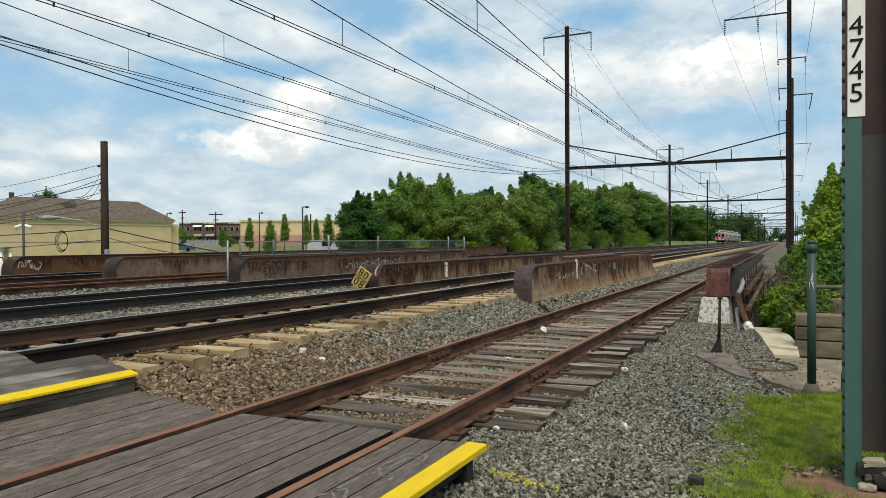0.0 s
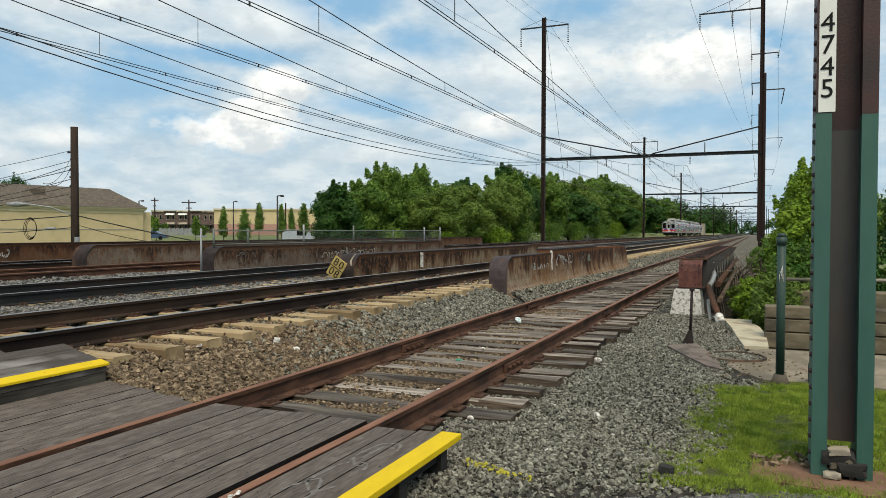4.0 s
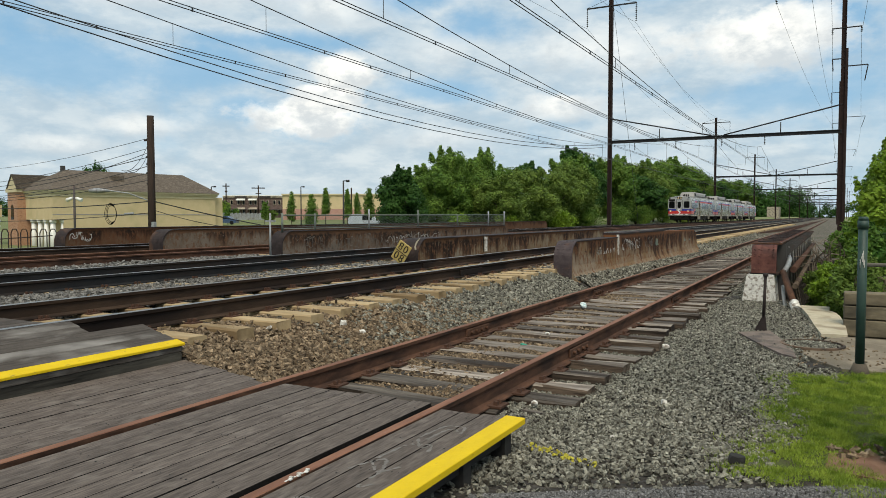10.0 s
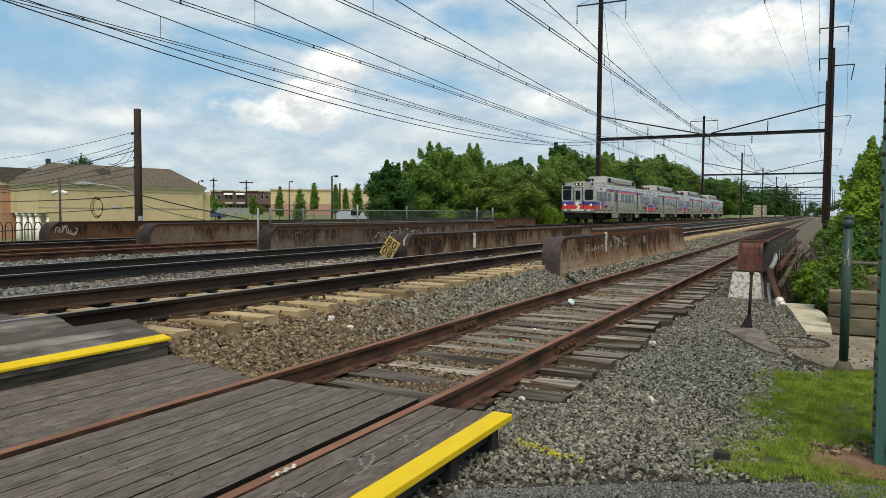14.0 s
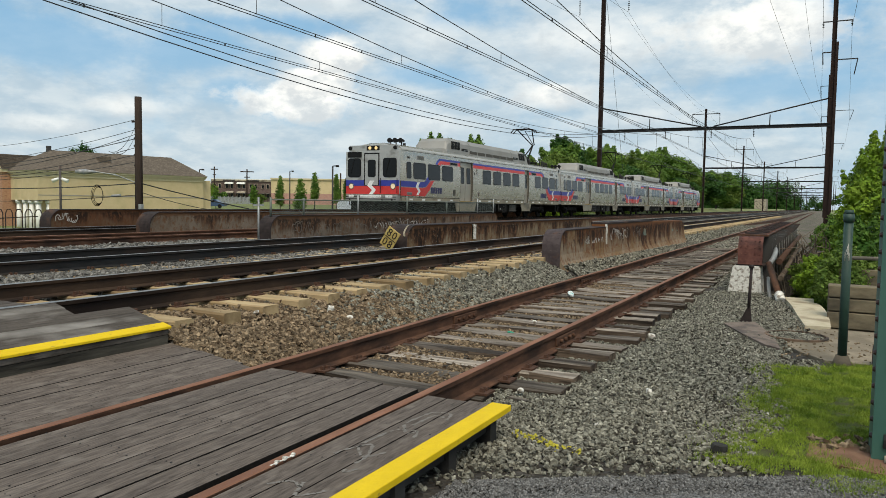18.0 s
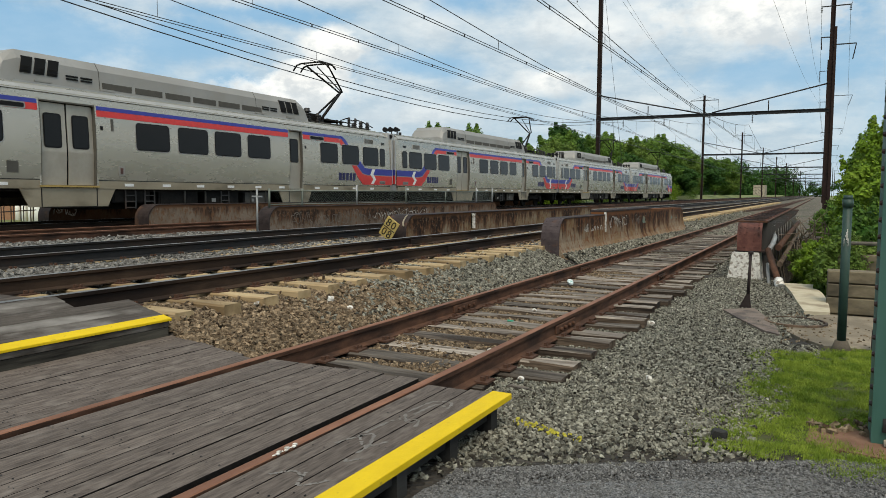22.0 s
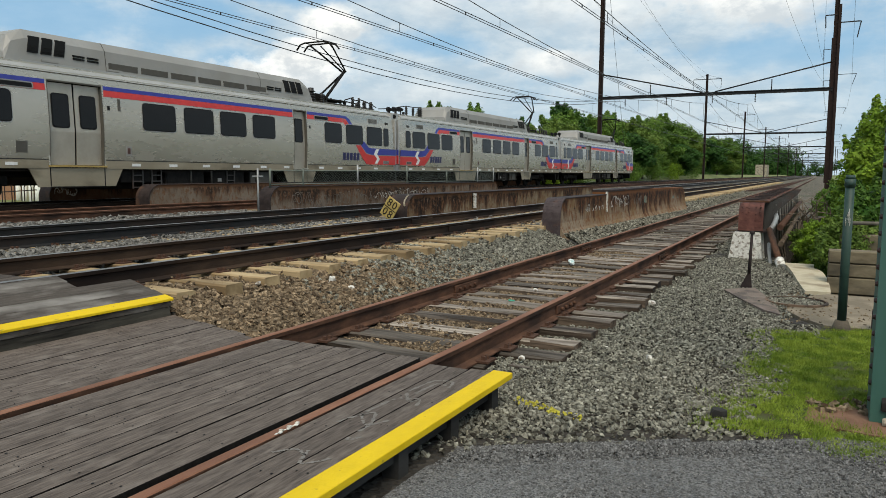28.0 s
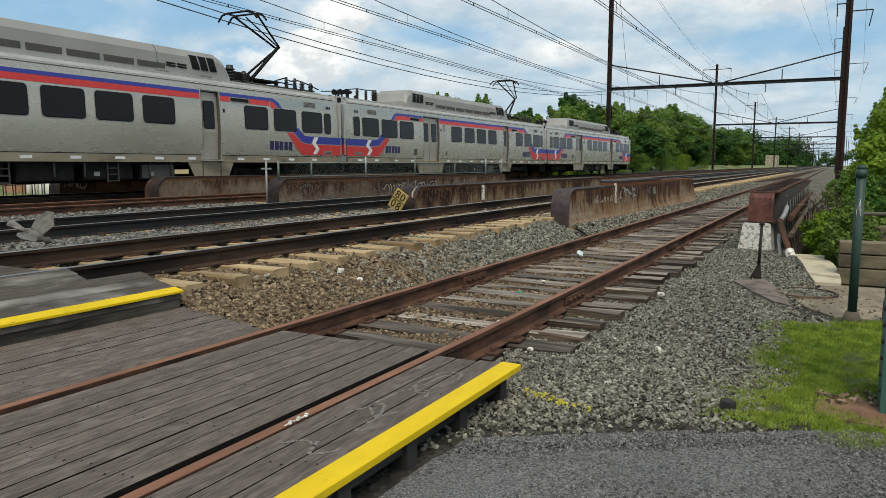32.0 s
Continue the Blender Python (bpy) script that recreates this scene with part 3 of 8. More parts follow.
def ground_material():
    m = bpy.data.materials.new("ground_mix")
    m.use_nodes = True
    n, l = m.node_tree.nodes, m.node_tree.links
    b = n["Principled BSDF"]
    b.inputs["Roughness"].default_value = 0.95
    tc = n.new("ShaderNodeTexCoord")
    sp = n.new("ShaderNodeSeparateXYZ")
    l.new(tc.outputs["Object"], sp.inputs[0])

    def noise_of(scale, detail=5):
        t = n.new("ShaderNodeTexNoise")
        t.inputs["Scale"].default_value, t.inputs["Detail"].default_value = scale, detail
        l.new(tc.outputs["Object"], t.inputs["Vector"])
        return t.outputs[0]

    def rng(v, a, c):
        r = n.new("ShaderNodeMapRange")
        r.inputs["From Min"].default_value, r.inputs["From Max"].default_value = a, c
        l.new(v, r.inputs[0])
        return r.outputs[0]

    def mixc(f, a, c):
        x = n.new("ShaderNodeMix")
        x.data_type = "RGBA"
        l.new(f, x.inputs[0])
        for v, k in ((a, 6), (c, 7)):
            if isinstance(v, tuple):
                x.inputs[k].default_value = (*v, 1)
            else:
                l.new(v, x.inputs[k])
        return x.outputs[2]

    vo = n.new("ShaderNodeTexVoronoi")
    vo.inputs["Scale"].default_value = 26
    l.new(tc.outputs["Object"], vo.inputs["Vector"])
    # near-black bed: dark dirt, plus shade between the stones put into the colour
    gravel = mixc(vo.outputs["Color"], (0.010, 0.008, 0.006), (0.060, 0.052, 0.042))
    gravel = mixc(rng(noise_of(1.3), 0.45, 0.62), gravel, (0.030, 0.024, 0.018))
    far_grass = mixc(noise_of(0.12), (0.10, 0.125, 0.034), (0.17, 0.185, 0.066))
    dusty = mixc(vo.outputs["Color"], (0.055, 0.044, 0.032), (0.19, 0.158, 0.118))
    dusty = mixc(rng(noise_of(0.35, 6), 0.48, 0.60), dusty, (0.075, 0.072, 0.036))
    dusty = mixc(rng(noise_of(2.2, 6), 0.54, 0.64), dusty, (0.05, 0.042, 0.034))
    gravel = mixc(rng(sp.outputs[1], 30.0, 33.0), gravel, dusty)
    # grass beyond the railway on the west, gravel elsewhere
    west = rng(sp.outputs[0], -23.5, -24.5)
    col = mixc(west, gravel, far_grass)
    wob = n.new("ShaderNodeMath")
    wob.operation = "MULTIPLY_ADD"
    wob.inputs[1].default_value = 3.0
    l.new(noise_of(0.5), wob.inputs[0])
    l.new(sp.outputs[0], wob.inputs[2])
    east = rng(wob.outputs[0], 2.2, 3.6)
    col = mixc(east, col, far_grass)
    l.new(col, b.inputs["Base Color"])
    bp = n.new("ShaderNodeBump")
    bp.inputs["Strength"].default_value, bp.inputs["Distance"].default_value = 0.9, 0.03
    l.new(vo.outputs["Distance"], bp.inputs["Height"])
    l.new(bp.outputs[0], b.inputs["Normal"])
    return m


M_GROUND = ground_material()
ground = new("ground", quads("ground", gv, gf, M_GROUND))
tagged(ground, "dark gravel railway bed with stone-gap shade in its colour, falling to a street under the bridge", "ground", "", "structure")

# ---- tracks ----
RAIL_PROFILE = [(-0.075, -0.18), (0.075, -0.18), (0.075, -0.168), (0.018, -0.145), (0.012, -0.05), (0.036, -0.035), (0.037, -0.004), (-0.037, -0.004), (-0.036, -0.035), (-0.012, -0.05), (-0.018, -0.145), (-0.075, -0.168)]
HEAD_PROFILE = [(-0.034, -0.004), (0.034, -0.004), (0.026, 0.0), (-0.026, 0.0)]


def rail(track, x, z, y0, y1, mat, head):
    r = part("rail", extrude(bmesh.new(), [(x + u, z + v) for u, v in RAIL_PROFILE], "y", y0, y1), mat, track)
    part("rail_head", extrude(bmesh.new(), [(x + u, z + v + 0.001) for u, v in HEAD_PROFILE], "y", y0, y1), head, r)
    return r


def tie_mesh(w=0.205, h=0.17, length=2.6, seed=0, wear=0.012):
    rr = random.Random(seed)
    bm = bmesh.new()
    n = 6
    rings = []
    for i in range(n + 1):
        x = -length / 2 + length * i / n
        d = [rr.uniform(-wear, wear) for _ in range(6)]
        rings.append([bm.verts.new(p) for p in ((x, -w / 2 + d[0], -h), (x, w / 2 + d[1], -h), (x + d[5], w / 2 + d[2], -0.012 + d[3] * 0.5), (x, w / 2 - 0.02, d[4] * 0.5), (x, -w / 2 + 0.02, d[3] * 0.5), (x + d[5], -w / 2 + d[0], -0.012 + d[2] * 0.5))])
    for a, b in zip(rings, rings[1:]):
        for i in range(6):
            bm.faces.new((a[i], a[(i + 1) % 6], b[(i + 1) % 6], b[i]))
    bm.faces.new(rings[0][::-1])
    bm.faces.new(rings[-1])
    bmesh.ops.recalc_face_normals(bm, faces=bm.faces)
    return bm


def track_thing(name, label):
    return thing(name, label, "railway track", (0, 0, 0), "railway tracks", "structure")


siding = track_thing("siding_track", "rusty siding rails on weathered grey wooden ties")
S_L, S_R = SIDING - GAUGE, SIDING + GAUGE
for x in (S_L, S_R):
    rail(siding, x, 0, -4, 420, M_RUST_RAIL, M_RUST_HEAD)
main_tracks = []
for k, xc in enumerate(TRACKS):
    t = track_thing("main_track", ("main line rails with rusty webs on tan ties", "main line rails with dark webs on pale ballast", "brown rusted main line rails in pale ballast", "main line rails beside the far girder")[k])
    main_tracks.append(t)
    for x in (xc - GAUGE, xc + GAUGE):
        rail(t, x, ZM, -12, 900, (M_MAIN_RAIL, M_DARK_RAIL, M_RUST_RAIL, M_MAIN_RAIL)[k], (M_SHINY, M_SHINY, M_RUST_HEAD, M_SHINY)[k])

turnout = track_thing("turnout_rail", "rusty turnout rails lying beside the siding")
for dx in (0.0, -1.5):
    line = [(-4.98 + dx, 58.0), (-4.62 + dx * 0.95, 78.0), (-4.35 + dx * 0.8, 100.0), (-4.15 + dx * 0.5, 150.0), (-4.06 + dx * 0.2, 230.0)]
    bm = bmesh.new()
    for (xa, ya), (xb, yb) in zip(line, line[1:]):
        rings = [[bm.verts.new((x + u, y, 0.16 - 0.16 * min(1, max(0, (y - 100) / 100)) + v)) for u, v in ((-0.06, -0.3), (0.06, -0.3), (0.05, 0.0), (-0.05, 0.0))] for x, y in ((xa, ya), (xb, yb))]
        for i in range(4):
            bm.faces.new((rings[0][i], rings[0][(i + 1) % 4], rings[1][(i + 1) % 4], rings[1][i]))
        bm.faces.new(rings[0][::-1])
        bm.faces.new(rings[1])
    part("rail", bm, M_RUST_RAIL, turnout)

# ---- bridge girders ----


def girder(x0, x1, mat, label, y0=BR0, y1=BR1, top=0.95, bot=-0.5, rad=0.42, endmat=None, seams=(), flat_end=False):
    """A girder with a rounded end, its curved end plate with rivets, cap and upright angles."""
    g = thing("bridge_girder", label, "girder", (0, 0, 0), "bridge girders")
    arc = [(y0 + rad - rad * math.cos(a), top - rad + rad * math.sin(a)) for a in [i * math.pi / 16 for i in range(9)]]
    prof = [(y0, bot)] + arc + [(y1 - rad + rad * math.sin(a), top - rad + rad * math.cos(a)) for a in [i * math.pi / 16 for i in range(9)]] + [(y1, bot)]
    part("web", extrude(bmesh.new(), prof, "x", x0 + 0.03, x1 - 0.03), mat, g)
    # cover plate over the end and top
    bm = bmesh.new()
    o = 0.022
    outer = [(y0 - o, bot)] + [(y0 + rad - (rad + o) * math.cos(a), top - rad + (rad + o) * math.sin(a)) for a in [i * math.pi / 16 for i in range(9)]]
    inner = [(y0 + 0.002, bot)] + [(y0 + rad - (rad + 0.002) * math.cos(a), top - rad + (rad + 0.002) * math.sin(a)) for a in [i * math.pi / 16 for i in range(9)]]
    extrude(bm, outer + inner[::-1], "x", x0, x1)
    plate = part("end_plate", bm, endmat or M_GIRDER_DARK, g, "riveted curved end plate")
    bm = bmesh.new()
    for z in [bot + 0.7 + 0.14 * i for i in range(8) if bot + 0.7 + 0.14 * i < top - rad]:
        for x in (x0 + 0.06, x1 - 0.06):
            dome(bm, (x, y0 - o, z), 0.016)
    for a in (0.25, 0.6, 0.95, 1.3):
        for x in (x0 + 0.06, x0 + (x1 - x0) * 0.4, x1 - 0.06):
            dome(bm, (x, y0 + rad - (rad + o) * math.cos(a), top - rad + (rad + o) * math.sin(a)), 0.016, (0, -math.cos(a), math.sin(a)))
    tagged(part("rivets", bm, endmat or M_GIRDER_DARK, plate), kind="stuff")
    part("cap_plate", B(x0, x1, y0 + rad, y1 - rad, top, top + 0.02), M_GIRDER_DARK, g)
    for y in seams:
        part("stiffener", B(x1 - 0.03, x1 + 0.012, y, y + 0.09, bot, top - 0.03), mat, g)
    return g


def flared_girder(label):
    """The concrete-cased girder by the siding: a curved riveted end, a step up in its top and a foot that flares out."""
    g = thing("bridge_girder", label, "girder", (0, 0, 0), "bridge girders")
    x0, x1, bot, rad = -5.17, -4.80, -0.5, 0.36
    seam = 18.3

    def section(y, top):
        side = [(x1, top), (x1, min(top, 0.55)), (x1 + 0.012, 0.32), (x1 + 0.05, 0.16), (x1 + 0.12, 0.04), (x1 + 0.22, -0.05), (x1 + 0.27, -0.12), (x1 + 0.27, bot)]
        return [(x0, y, bot), (x0, y, top)] + [(a, y, min(b, top)) for a, b in side]

    def skin(rows, mat, name="web", label=""):
        bm = bmesh.new()
        rings = [[bm.verts.new(p) for p in section(y, t)] for y, t in rows]
        n = len(rings[0])
        for a, b in zip(rings, rings[1:]):
            for i in range(n):
                bm.faces.new((a[i], a[(i + 1) % n], b[(i + 1) % n], b[i]))
        bm.faces.new(rings[0][::-1])
        bm.faces.new(rings[-1])
        bmesh.ops.recalc_face_normals(bm, faces=bm.faces)
        return part(name, bm, mat, g, label)

    arc = [(BR0 + rad - rad * math.cos(i * math.pi / 16), 0.82 - rad + rad * math.sin(i * math.pi / 16)) for i in range(9)]
    skin(arc + [(y, 0.82) for y in (15.6, 16.4, 17.3, seam)], M_GIRDER_A)
    skin([(seam + 0.004, 0.92)] + [(y, 0.92 - 0.008 * (y - 20)) for y in (20, 22, 24, 26, 28, 29.6)] + [(30.0, 0.72), (30.2, 0.45)], M_GIRDER_A)
    o = 0.022
    bm = bmesh.new()
    outer = [(BR0 - o, bot)] + [(BR0 + rad - (rad + o) * math.cos(i * math.pi / 16), 0.82 - rad + (rad + o) * math.sin(i * math.pi / 16)) for i in range(9)]
    inner = [(BR0 + 0.002, bot)] + [(BR0 + rad - (rad + 0.002) * math.cos(i * math.pi / 16), 0.82 - rad + (rad + 0.002) * math.sin(i * math.pi / 16)) for i in range(9)]
    extrude(bm, outer + inner[::-1], "x", x0 - 0.01, x1 + 0.012)
    plate = part("end_plate", bm, M_END_PLATE, g, "riveted curved end plate")
    bm = bmesh.new()
    for z in (0.02, 0.14, 0.27, 0.40):
        for x in (x0 + 0.05, (x0 + x1) / 2, x1 - 0.05):
            dome(bm, (x, BR0 - o, z), 0.017)
    for a in (0.25, 0.6, 0.95, 1.3):
        for x in (x0 + 0.05, (x0 + x1) / 2, x1 - 0.05):
            dome(bm, (x, BR0 + rad - (rad + o) * math.cos(a), 0.82 - rad + (rad + o) * math.sin(a)), 0.017, (0, -math.cos(a), math.sin(a)))
    tagged(part("rivets", bm, M_END_PLATE, plate), kind="stuff")
    part("cap_plate", B(x0 - 0.02, x1 + 0.012, BR0 + rad, seam - 0.05, 0.821, 0.842), M_GIRDER_DARK, g)
    part("cap_plate", B(x0 - 0.02, x1 + 0.015, seam, 24.0, 0.90, 0.942), M_GIRDER_DARK, g)
    part("stiffener", B(x1 - 0.02, x1 + 0.02, seam - 0.06, seam + 0.05, 0.40, 0.90), M_WHITEWASH, g, "peeling pale joint strip")
    return g


flared_girder("low rusty bridge girder beside the siding, stained and sprayed")
girder(-9.03, -8.48, M_GIRDER, "brown stained bridge girder between the main tracks", seams=(18.2,), top=0.82)
girder(-13.3, -12.86, M_GIRDER_MID, "grey-brown stained bridge girder with spray marks", y0=15.0, seams=())
girder(-17.95, -17.38, M_GIRDER_MID, "grey-brown weathered bridge girder beside the far track", y0=15.0)
girder(-22.45, -21.9, M_GIRDER_BROWN, "rusty outer bridge girder with spray marks", y0=15.0, y1=60)

# ---- overhead line ----
GANTRY_Y = [80.7 + 81.0 * i for i in range(9)]
ML, MR = -22.2, 0.45


def mast(parent, x, y, top, w=0.34, z0=-0.3, lean=0.0):
    bm = bmesh.new()
    h, k, f = w / 2, 0.02, w / 2 - 0.05
    section = ((-h, -h), (-f, -h), (-f, -k), (f, -k), (f, -h), (h, -h), (h, h), (f, h), (f, k), (-f, k), (-f, h), (-h, h))
    low = [bm.verts.new((x + a, y + b, z0)) for a, b in section]
    high = [bm.verts.new((x + a, y + b, top)) for a, b in section]
    for i in range(12):
        j = (i + 1) % 12
        bm.faces.new((low[i], low[j], high[j], high[i]))
    bm.faces.new(high)
    bm.faces.new(low[::-1])
    return part("mast", bm, M_MAST, parent)


def insulator(parent, x, y, z, n=5, r=0.09, step=0.16):
    bm = bmesh.new()
    tube(bm, (x, y, z), (x, y, z - n * step), 0.02, 0.02, 5)
    for i in range(n):
        tube(bm, (x, y, z - i * step - 0.06), (x, y, z - i * step - 0.14), 0.04, r, 8)
    return part("insulator", bm, M_INSUL, parent)


def wire(pts, r, n=4):
    """One bent strand with shared rings, so that it is a single piece."""
    bm = bmesh.new()
    rings = []
    for p in pts:
        rings.append([bm.verts.new((p[0] + r * math.cos(2 * math.pi * i / n), p[1], p[2] + r * math.sin(2 * math.pi * i / n))) for i in range(n)])
    for a, b in zip(rings, rings[1:]):
        for i in range(n):
            bm.faces.new((a[i], a[(i + 1) % n], b[(i + 1) % n], b[i]))
    return bm


def bend(y):
    """The line swings gently east far down the track."""
    return 2.9e-5 * max(0.0, y - 130.0) ** 2


def gantry(y, far):
    g = thing("catenary_gantry", "dark steel catenary gantry spanning the four main tracks", "gantry", (0, 0, 0), "catenary gantries")
    zb = 9.6
    l, r = ML + bend(y), MR + bend(y)
    top = 25.6 if far == 0 else (21.9 if far == 1 else 20.4)
    mast(g, l, y, top, 0.42)
    mast(g, r, y, 27.5 if far < 2 else 23.5, 0.42)
    if far == 0:
        part("mast_splice", B(r + 0.21, r + 0.40, y - 0.16, y + 0.16, -0.3, 17.5), M_MAST, g)
    part("beam", box(box(box(bmesh.new(), l, r, y - 0.15, y + 0.15, zb - 0.17, zb - 0.12), l, r, y - 0.15, y + 0.15, zb + 0.12, zb + 0.17), l, r, y - 0.03, y + 0.03, zb - 0.12, zb + 0.12), M_BEAM, g)
    xm = (l + r) / 2
    for a, b in (((l, y, 12.2), (xm - 0.6, y, zb + 0.2)), ((r, y, 12.2), (xm + 0.6, y, zb + 0.2))):
        part("tie_rod", tube(bmesh.new(), a, b, 0.07), M_BEAM, g)
    for k in (0.238, 0.762):
        x = l + (r - l) * k
        part("strut", tube(bmesh.new(), (x, y, zb), (x, y, zb + 1.2), 0.05), M_BEAM, g)
    for x in TRACKS:
        insulator(g, x + bend(y) + 0.3, y, zb - 0.17, 5 if far < 4 else 3)
    # cross arm on the west mast, with long strings of insulators
    za = top - 1.1
    part("cross_arm", B(l - 2.75, l + 2.8, y - 0.06, y + 0.06, za, za + 0.14), M_BEAM, g)
    for x in (l - 2.7, l + 2.75):
        insulator(g, x, y, za, 9 if far < 2 else 5, 0.11, 0.215 if far < 2 else 0.4)
        part("stay", tube(bmesh.new(), (x, y, za + 0.14), (l, y, top - 0.15), 0.022, n=5), M_BEAM, g)
    # arms and hooks on the east mast
    if far == 0:
        part("cross_arm", B(r - 6.1, r, y - 0.06, y + 0.06, 24.0, 24.13), M_BEAM, g)
        part("stay", tube(bmesh.new(), (r - 5.8, y, 24.1), (r, y, 26.2), 0.025, n=5), M_BEAM, g)
        part("stay", tube(bmesh.new(), (r - 2.8, y, 24.1), (r, y, 25.6), 0.022, n=5), M_BEAM, g)
        for x in (r - 6.0, r - 2.85):
            insulator(g, x, y, 24.0, 7, 0.12, 0.22)
        part("cross_arm", B(r - 1.05, r + 1.5, y - 0.05, y + 0.05, 19.42, 19.52), M_BEAM, g)
        for x in (r - 1.0, r + 1.45):
            insulator(g, x, y, 19.42, 3, 0.11, 0.16)
        hooks = ((16.5, -0.95, 15.4, -0.88), (15.75, 2.06, 14.3, 1.8))
    elif far == 1:
        hooks = ((25.3, -1.55, 23.3, -1.45), (20.5, 4.3, 18.6, 3.7), (19.4, -1.2, 18.4, -1.15))
    else:
        hooks = ((20.6, 4.2, 18.9, 3.6), (19.6, -1.3, 18.4, -1.2))
    for z, a, z1, b in hooks:
        part("cross_arm", B(r + min(a, 0), r + max(a, 0), y - 0.05, y + 0.05, z, z + 0.1), M_BEAM, g)
        part("hook", tube(bmesh.new(), (r + a, y, z + 0.05), (r + b, y, z1), 0.05, n=5), M_BEAM, g)
    return g


for i, y in enumerate(GANTRY_Y):
    gantry(y, i)
# a guy strand drops from the head of the nearest west mast
guy = thing("mast_guy", "thin guy strand from a mast head to the ground", "guy wire", (0, 0, 0))
part("strand", tube(bmesh.new(), (ML + 0.1, 80.9, 25.2), (ML + 0.1, 94.5, -0.3), 0.02, n=5), M_WIRE, guy)


def sag(x0, y0, z0, x1, y1, z1, drop, n=16):
    return [(x0 + (x1 - x0) * i / n, y0 + (y1 - y0) * i / n, z0 + (z1 - z0) * i / n - drop * 4 * (i / n) * (1 - i / n)) for i in range(n + 1)]


supports = [-0.3] + GANTRY_Y
PAIR, HUNG = (6.36, 6.60, 6.93, 7.06), (8.44, 8.7, 9.12, 9.2)
for k, x in enumerate(TRACKS):
    line = thing("catenary_line", "thin dark contact wire and messenger wire over a track", "overhead wire", (0, 0, 0), "overhead wires")
    for q, (a, b) in enumerate(zip(supports[:6], supports[1:7])):
        s = sag(x + bend(a), a, HUNG[k], x + bend(b), b, HUNG[k], (1.98, 2.0, 2.05, 2.0)[k])
        lift = 0.06 * (1 if q == 0 else 0)
        c = [(p[0], p[1], PAIR[k] + 0.04 + lift * (0.5 - p[1] / 81)) for p in s]
        low = [(p[0], p[1], p[2] - 0.085) for p in c]
        part("messenger_wire", wire(s, 0.017), M_WIRE, line)
        part("auxiliary_wire", wire(c, 0.014), M_WIRE, line)
        part("contact_wire", wire(low, 0.014), M_WIRE, line)
        # droppers hang between the knots of the sag; clips join the two lower wires
        for j in range(9):
            yd = a + (8.0, 8.4, 9.0, 9.3)[k] + 8.6 * j
            if yd > b - 2:
                break
            u = (yd - a) / (b - a)
            xd = x + bend(a) + (bend(b) - bend(a)) * u
            top = HUNG[k] - (1.98, 2.0, 2.05, 2.0)[k] * 4 * u * (1 - u)
            part("dropper", tube(bmesh.new(), (xd, yd, top), (xd, yd, PAIR[k] + 0.04), 0.012, n=4, caps=False), M_WIRE, line)
            if q < 2:
                for dy in (-2.9, 2.9):
                    part("clip", B(xd - 0.013, xd + 0.013, yd + dy - 0.022, yd + dy + 0.022, PAIR[k] - 0.05, PAIR[k] + 0.06), M_INSUL, line)
# feeders slung along the west mast line
feeder = thing("feeder_wire", "dark feeder wires slung along the west mast line", "overhead wire", (0, 0, 0), "overhead wires")
part("strand", wire(sag(-22.6, -0.3, 9.35, -22.6, 80.7, 9.35, 2.2), 0.021), M_WIRE, feeder)
part("strand", wire(sag(-22.6, -0.3, 9.15, -22.6, 80.7, 9.1, 2.3), 0.023), M_WIRE, feeder)
# high wires from arm to arm: x and height at the supports, then the sag
for pts, dr in ((((-5.5, 22.4), (-5.5, 22.4), (-0.9, 19.3), (0.4, 18.6)), 1.2), (((-2.35, 22.4), (-2.35, 22.4), (-1.0, 23.2), (0.0, 20.0)), 1.3), (((-0.55, 18.9), (-0.55, 18.9), (-0.7, 18.4), (0.3, 18.4)), 1.4), (((1.9, 18.9), (1.9, 18.9), (4.1, 18.6), (4.6, 18.9)), 1.4), (((-24.9, 22.4), (-24.9, 22.4), (-24.9, 18.8), (-24.5, 17.3)), 2.0), (((-19.45, 22.4), (-19.45, 22.4), (-19.4, 18.8), (-19.0, 17.3)), 2.0), (((-22.1, 25.6), (-22.1, 25.6), (-22.1, 21.9), (-21.8, 20.4)), 1.6)):
    t_wire = thing("transmission_wire", "thin transmission wire strung between mast arms", "overhead wire", (0, 0, 0), "overhead wires")
    for (xa, za), (xb, zb), a, b in zip(pts, pts[1:], supports, supports[1:]):
        part("strand", wire(sag(xa, a, za, xb, b, zb, dr), 0.014), M_WIRE, t_wire)

# ---- the numbered column ----
col = thing("catenary_column", "riveted steel column, green below and maroon above, with a number plate", "column", (0, 0, 0))
CX0, CY = 0.345, 5.2
part("flange", B(CX0, CX0 + 0.09, CY, CY + 0.30, -0.2, 2.12), M_GREEN, col, "green painted channel")
part("flange", B(CX0, CX0 + 0.09, CY, CY + 0.30, 2.12, 9.6), M_MAROON, col, "maroon painted channel")
part("flange", B(CX0 + 0.255, CX0 + 0.345, CY, CY + 0.30, -0.2, 2.10), M_GREEN, col, "green painted channel")
part("flange", B(CX0 + 0.255, CX0 + 0.345, CY, CY + 0.30, 2.10, 9.6), M_MAROON, col, "maroon painted channel")
part("web", B(CX0 + 0.09, CX0 + 0.255, CY + 0.12, CY + 0.16, 0.02, 2.02), M_GREYSTEEL, col, "bare grey web plate")
part("web", B(CX0 + 0.09, CX0 + 0.255, CY + 0.12, CY + 0.16, 2.02, 9.6), M_MAROON, col)
bm = bmesh.new()
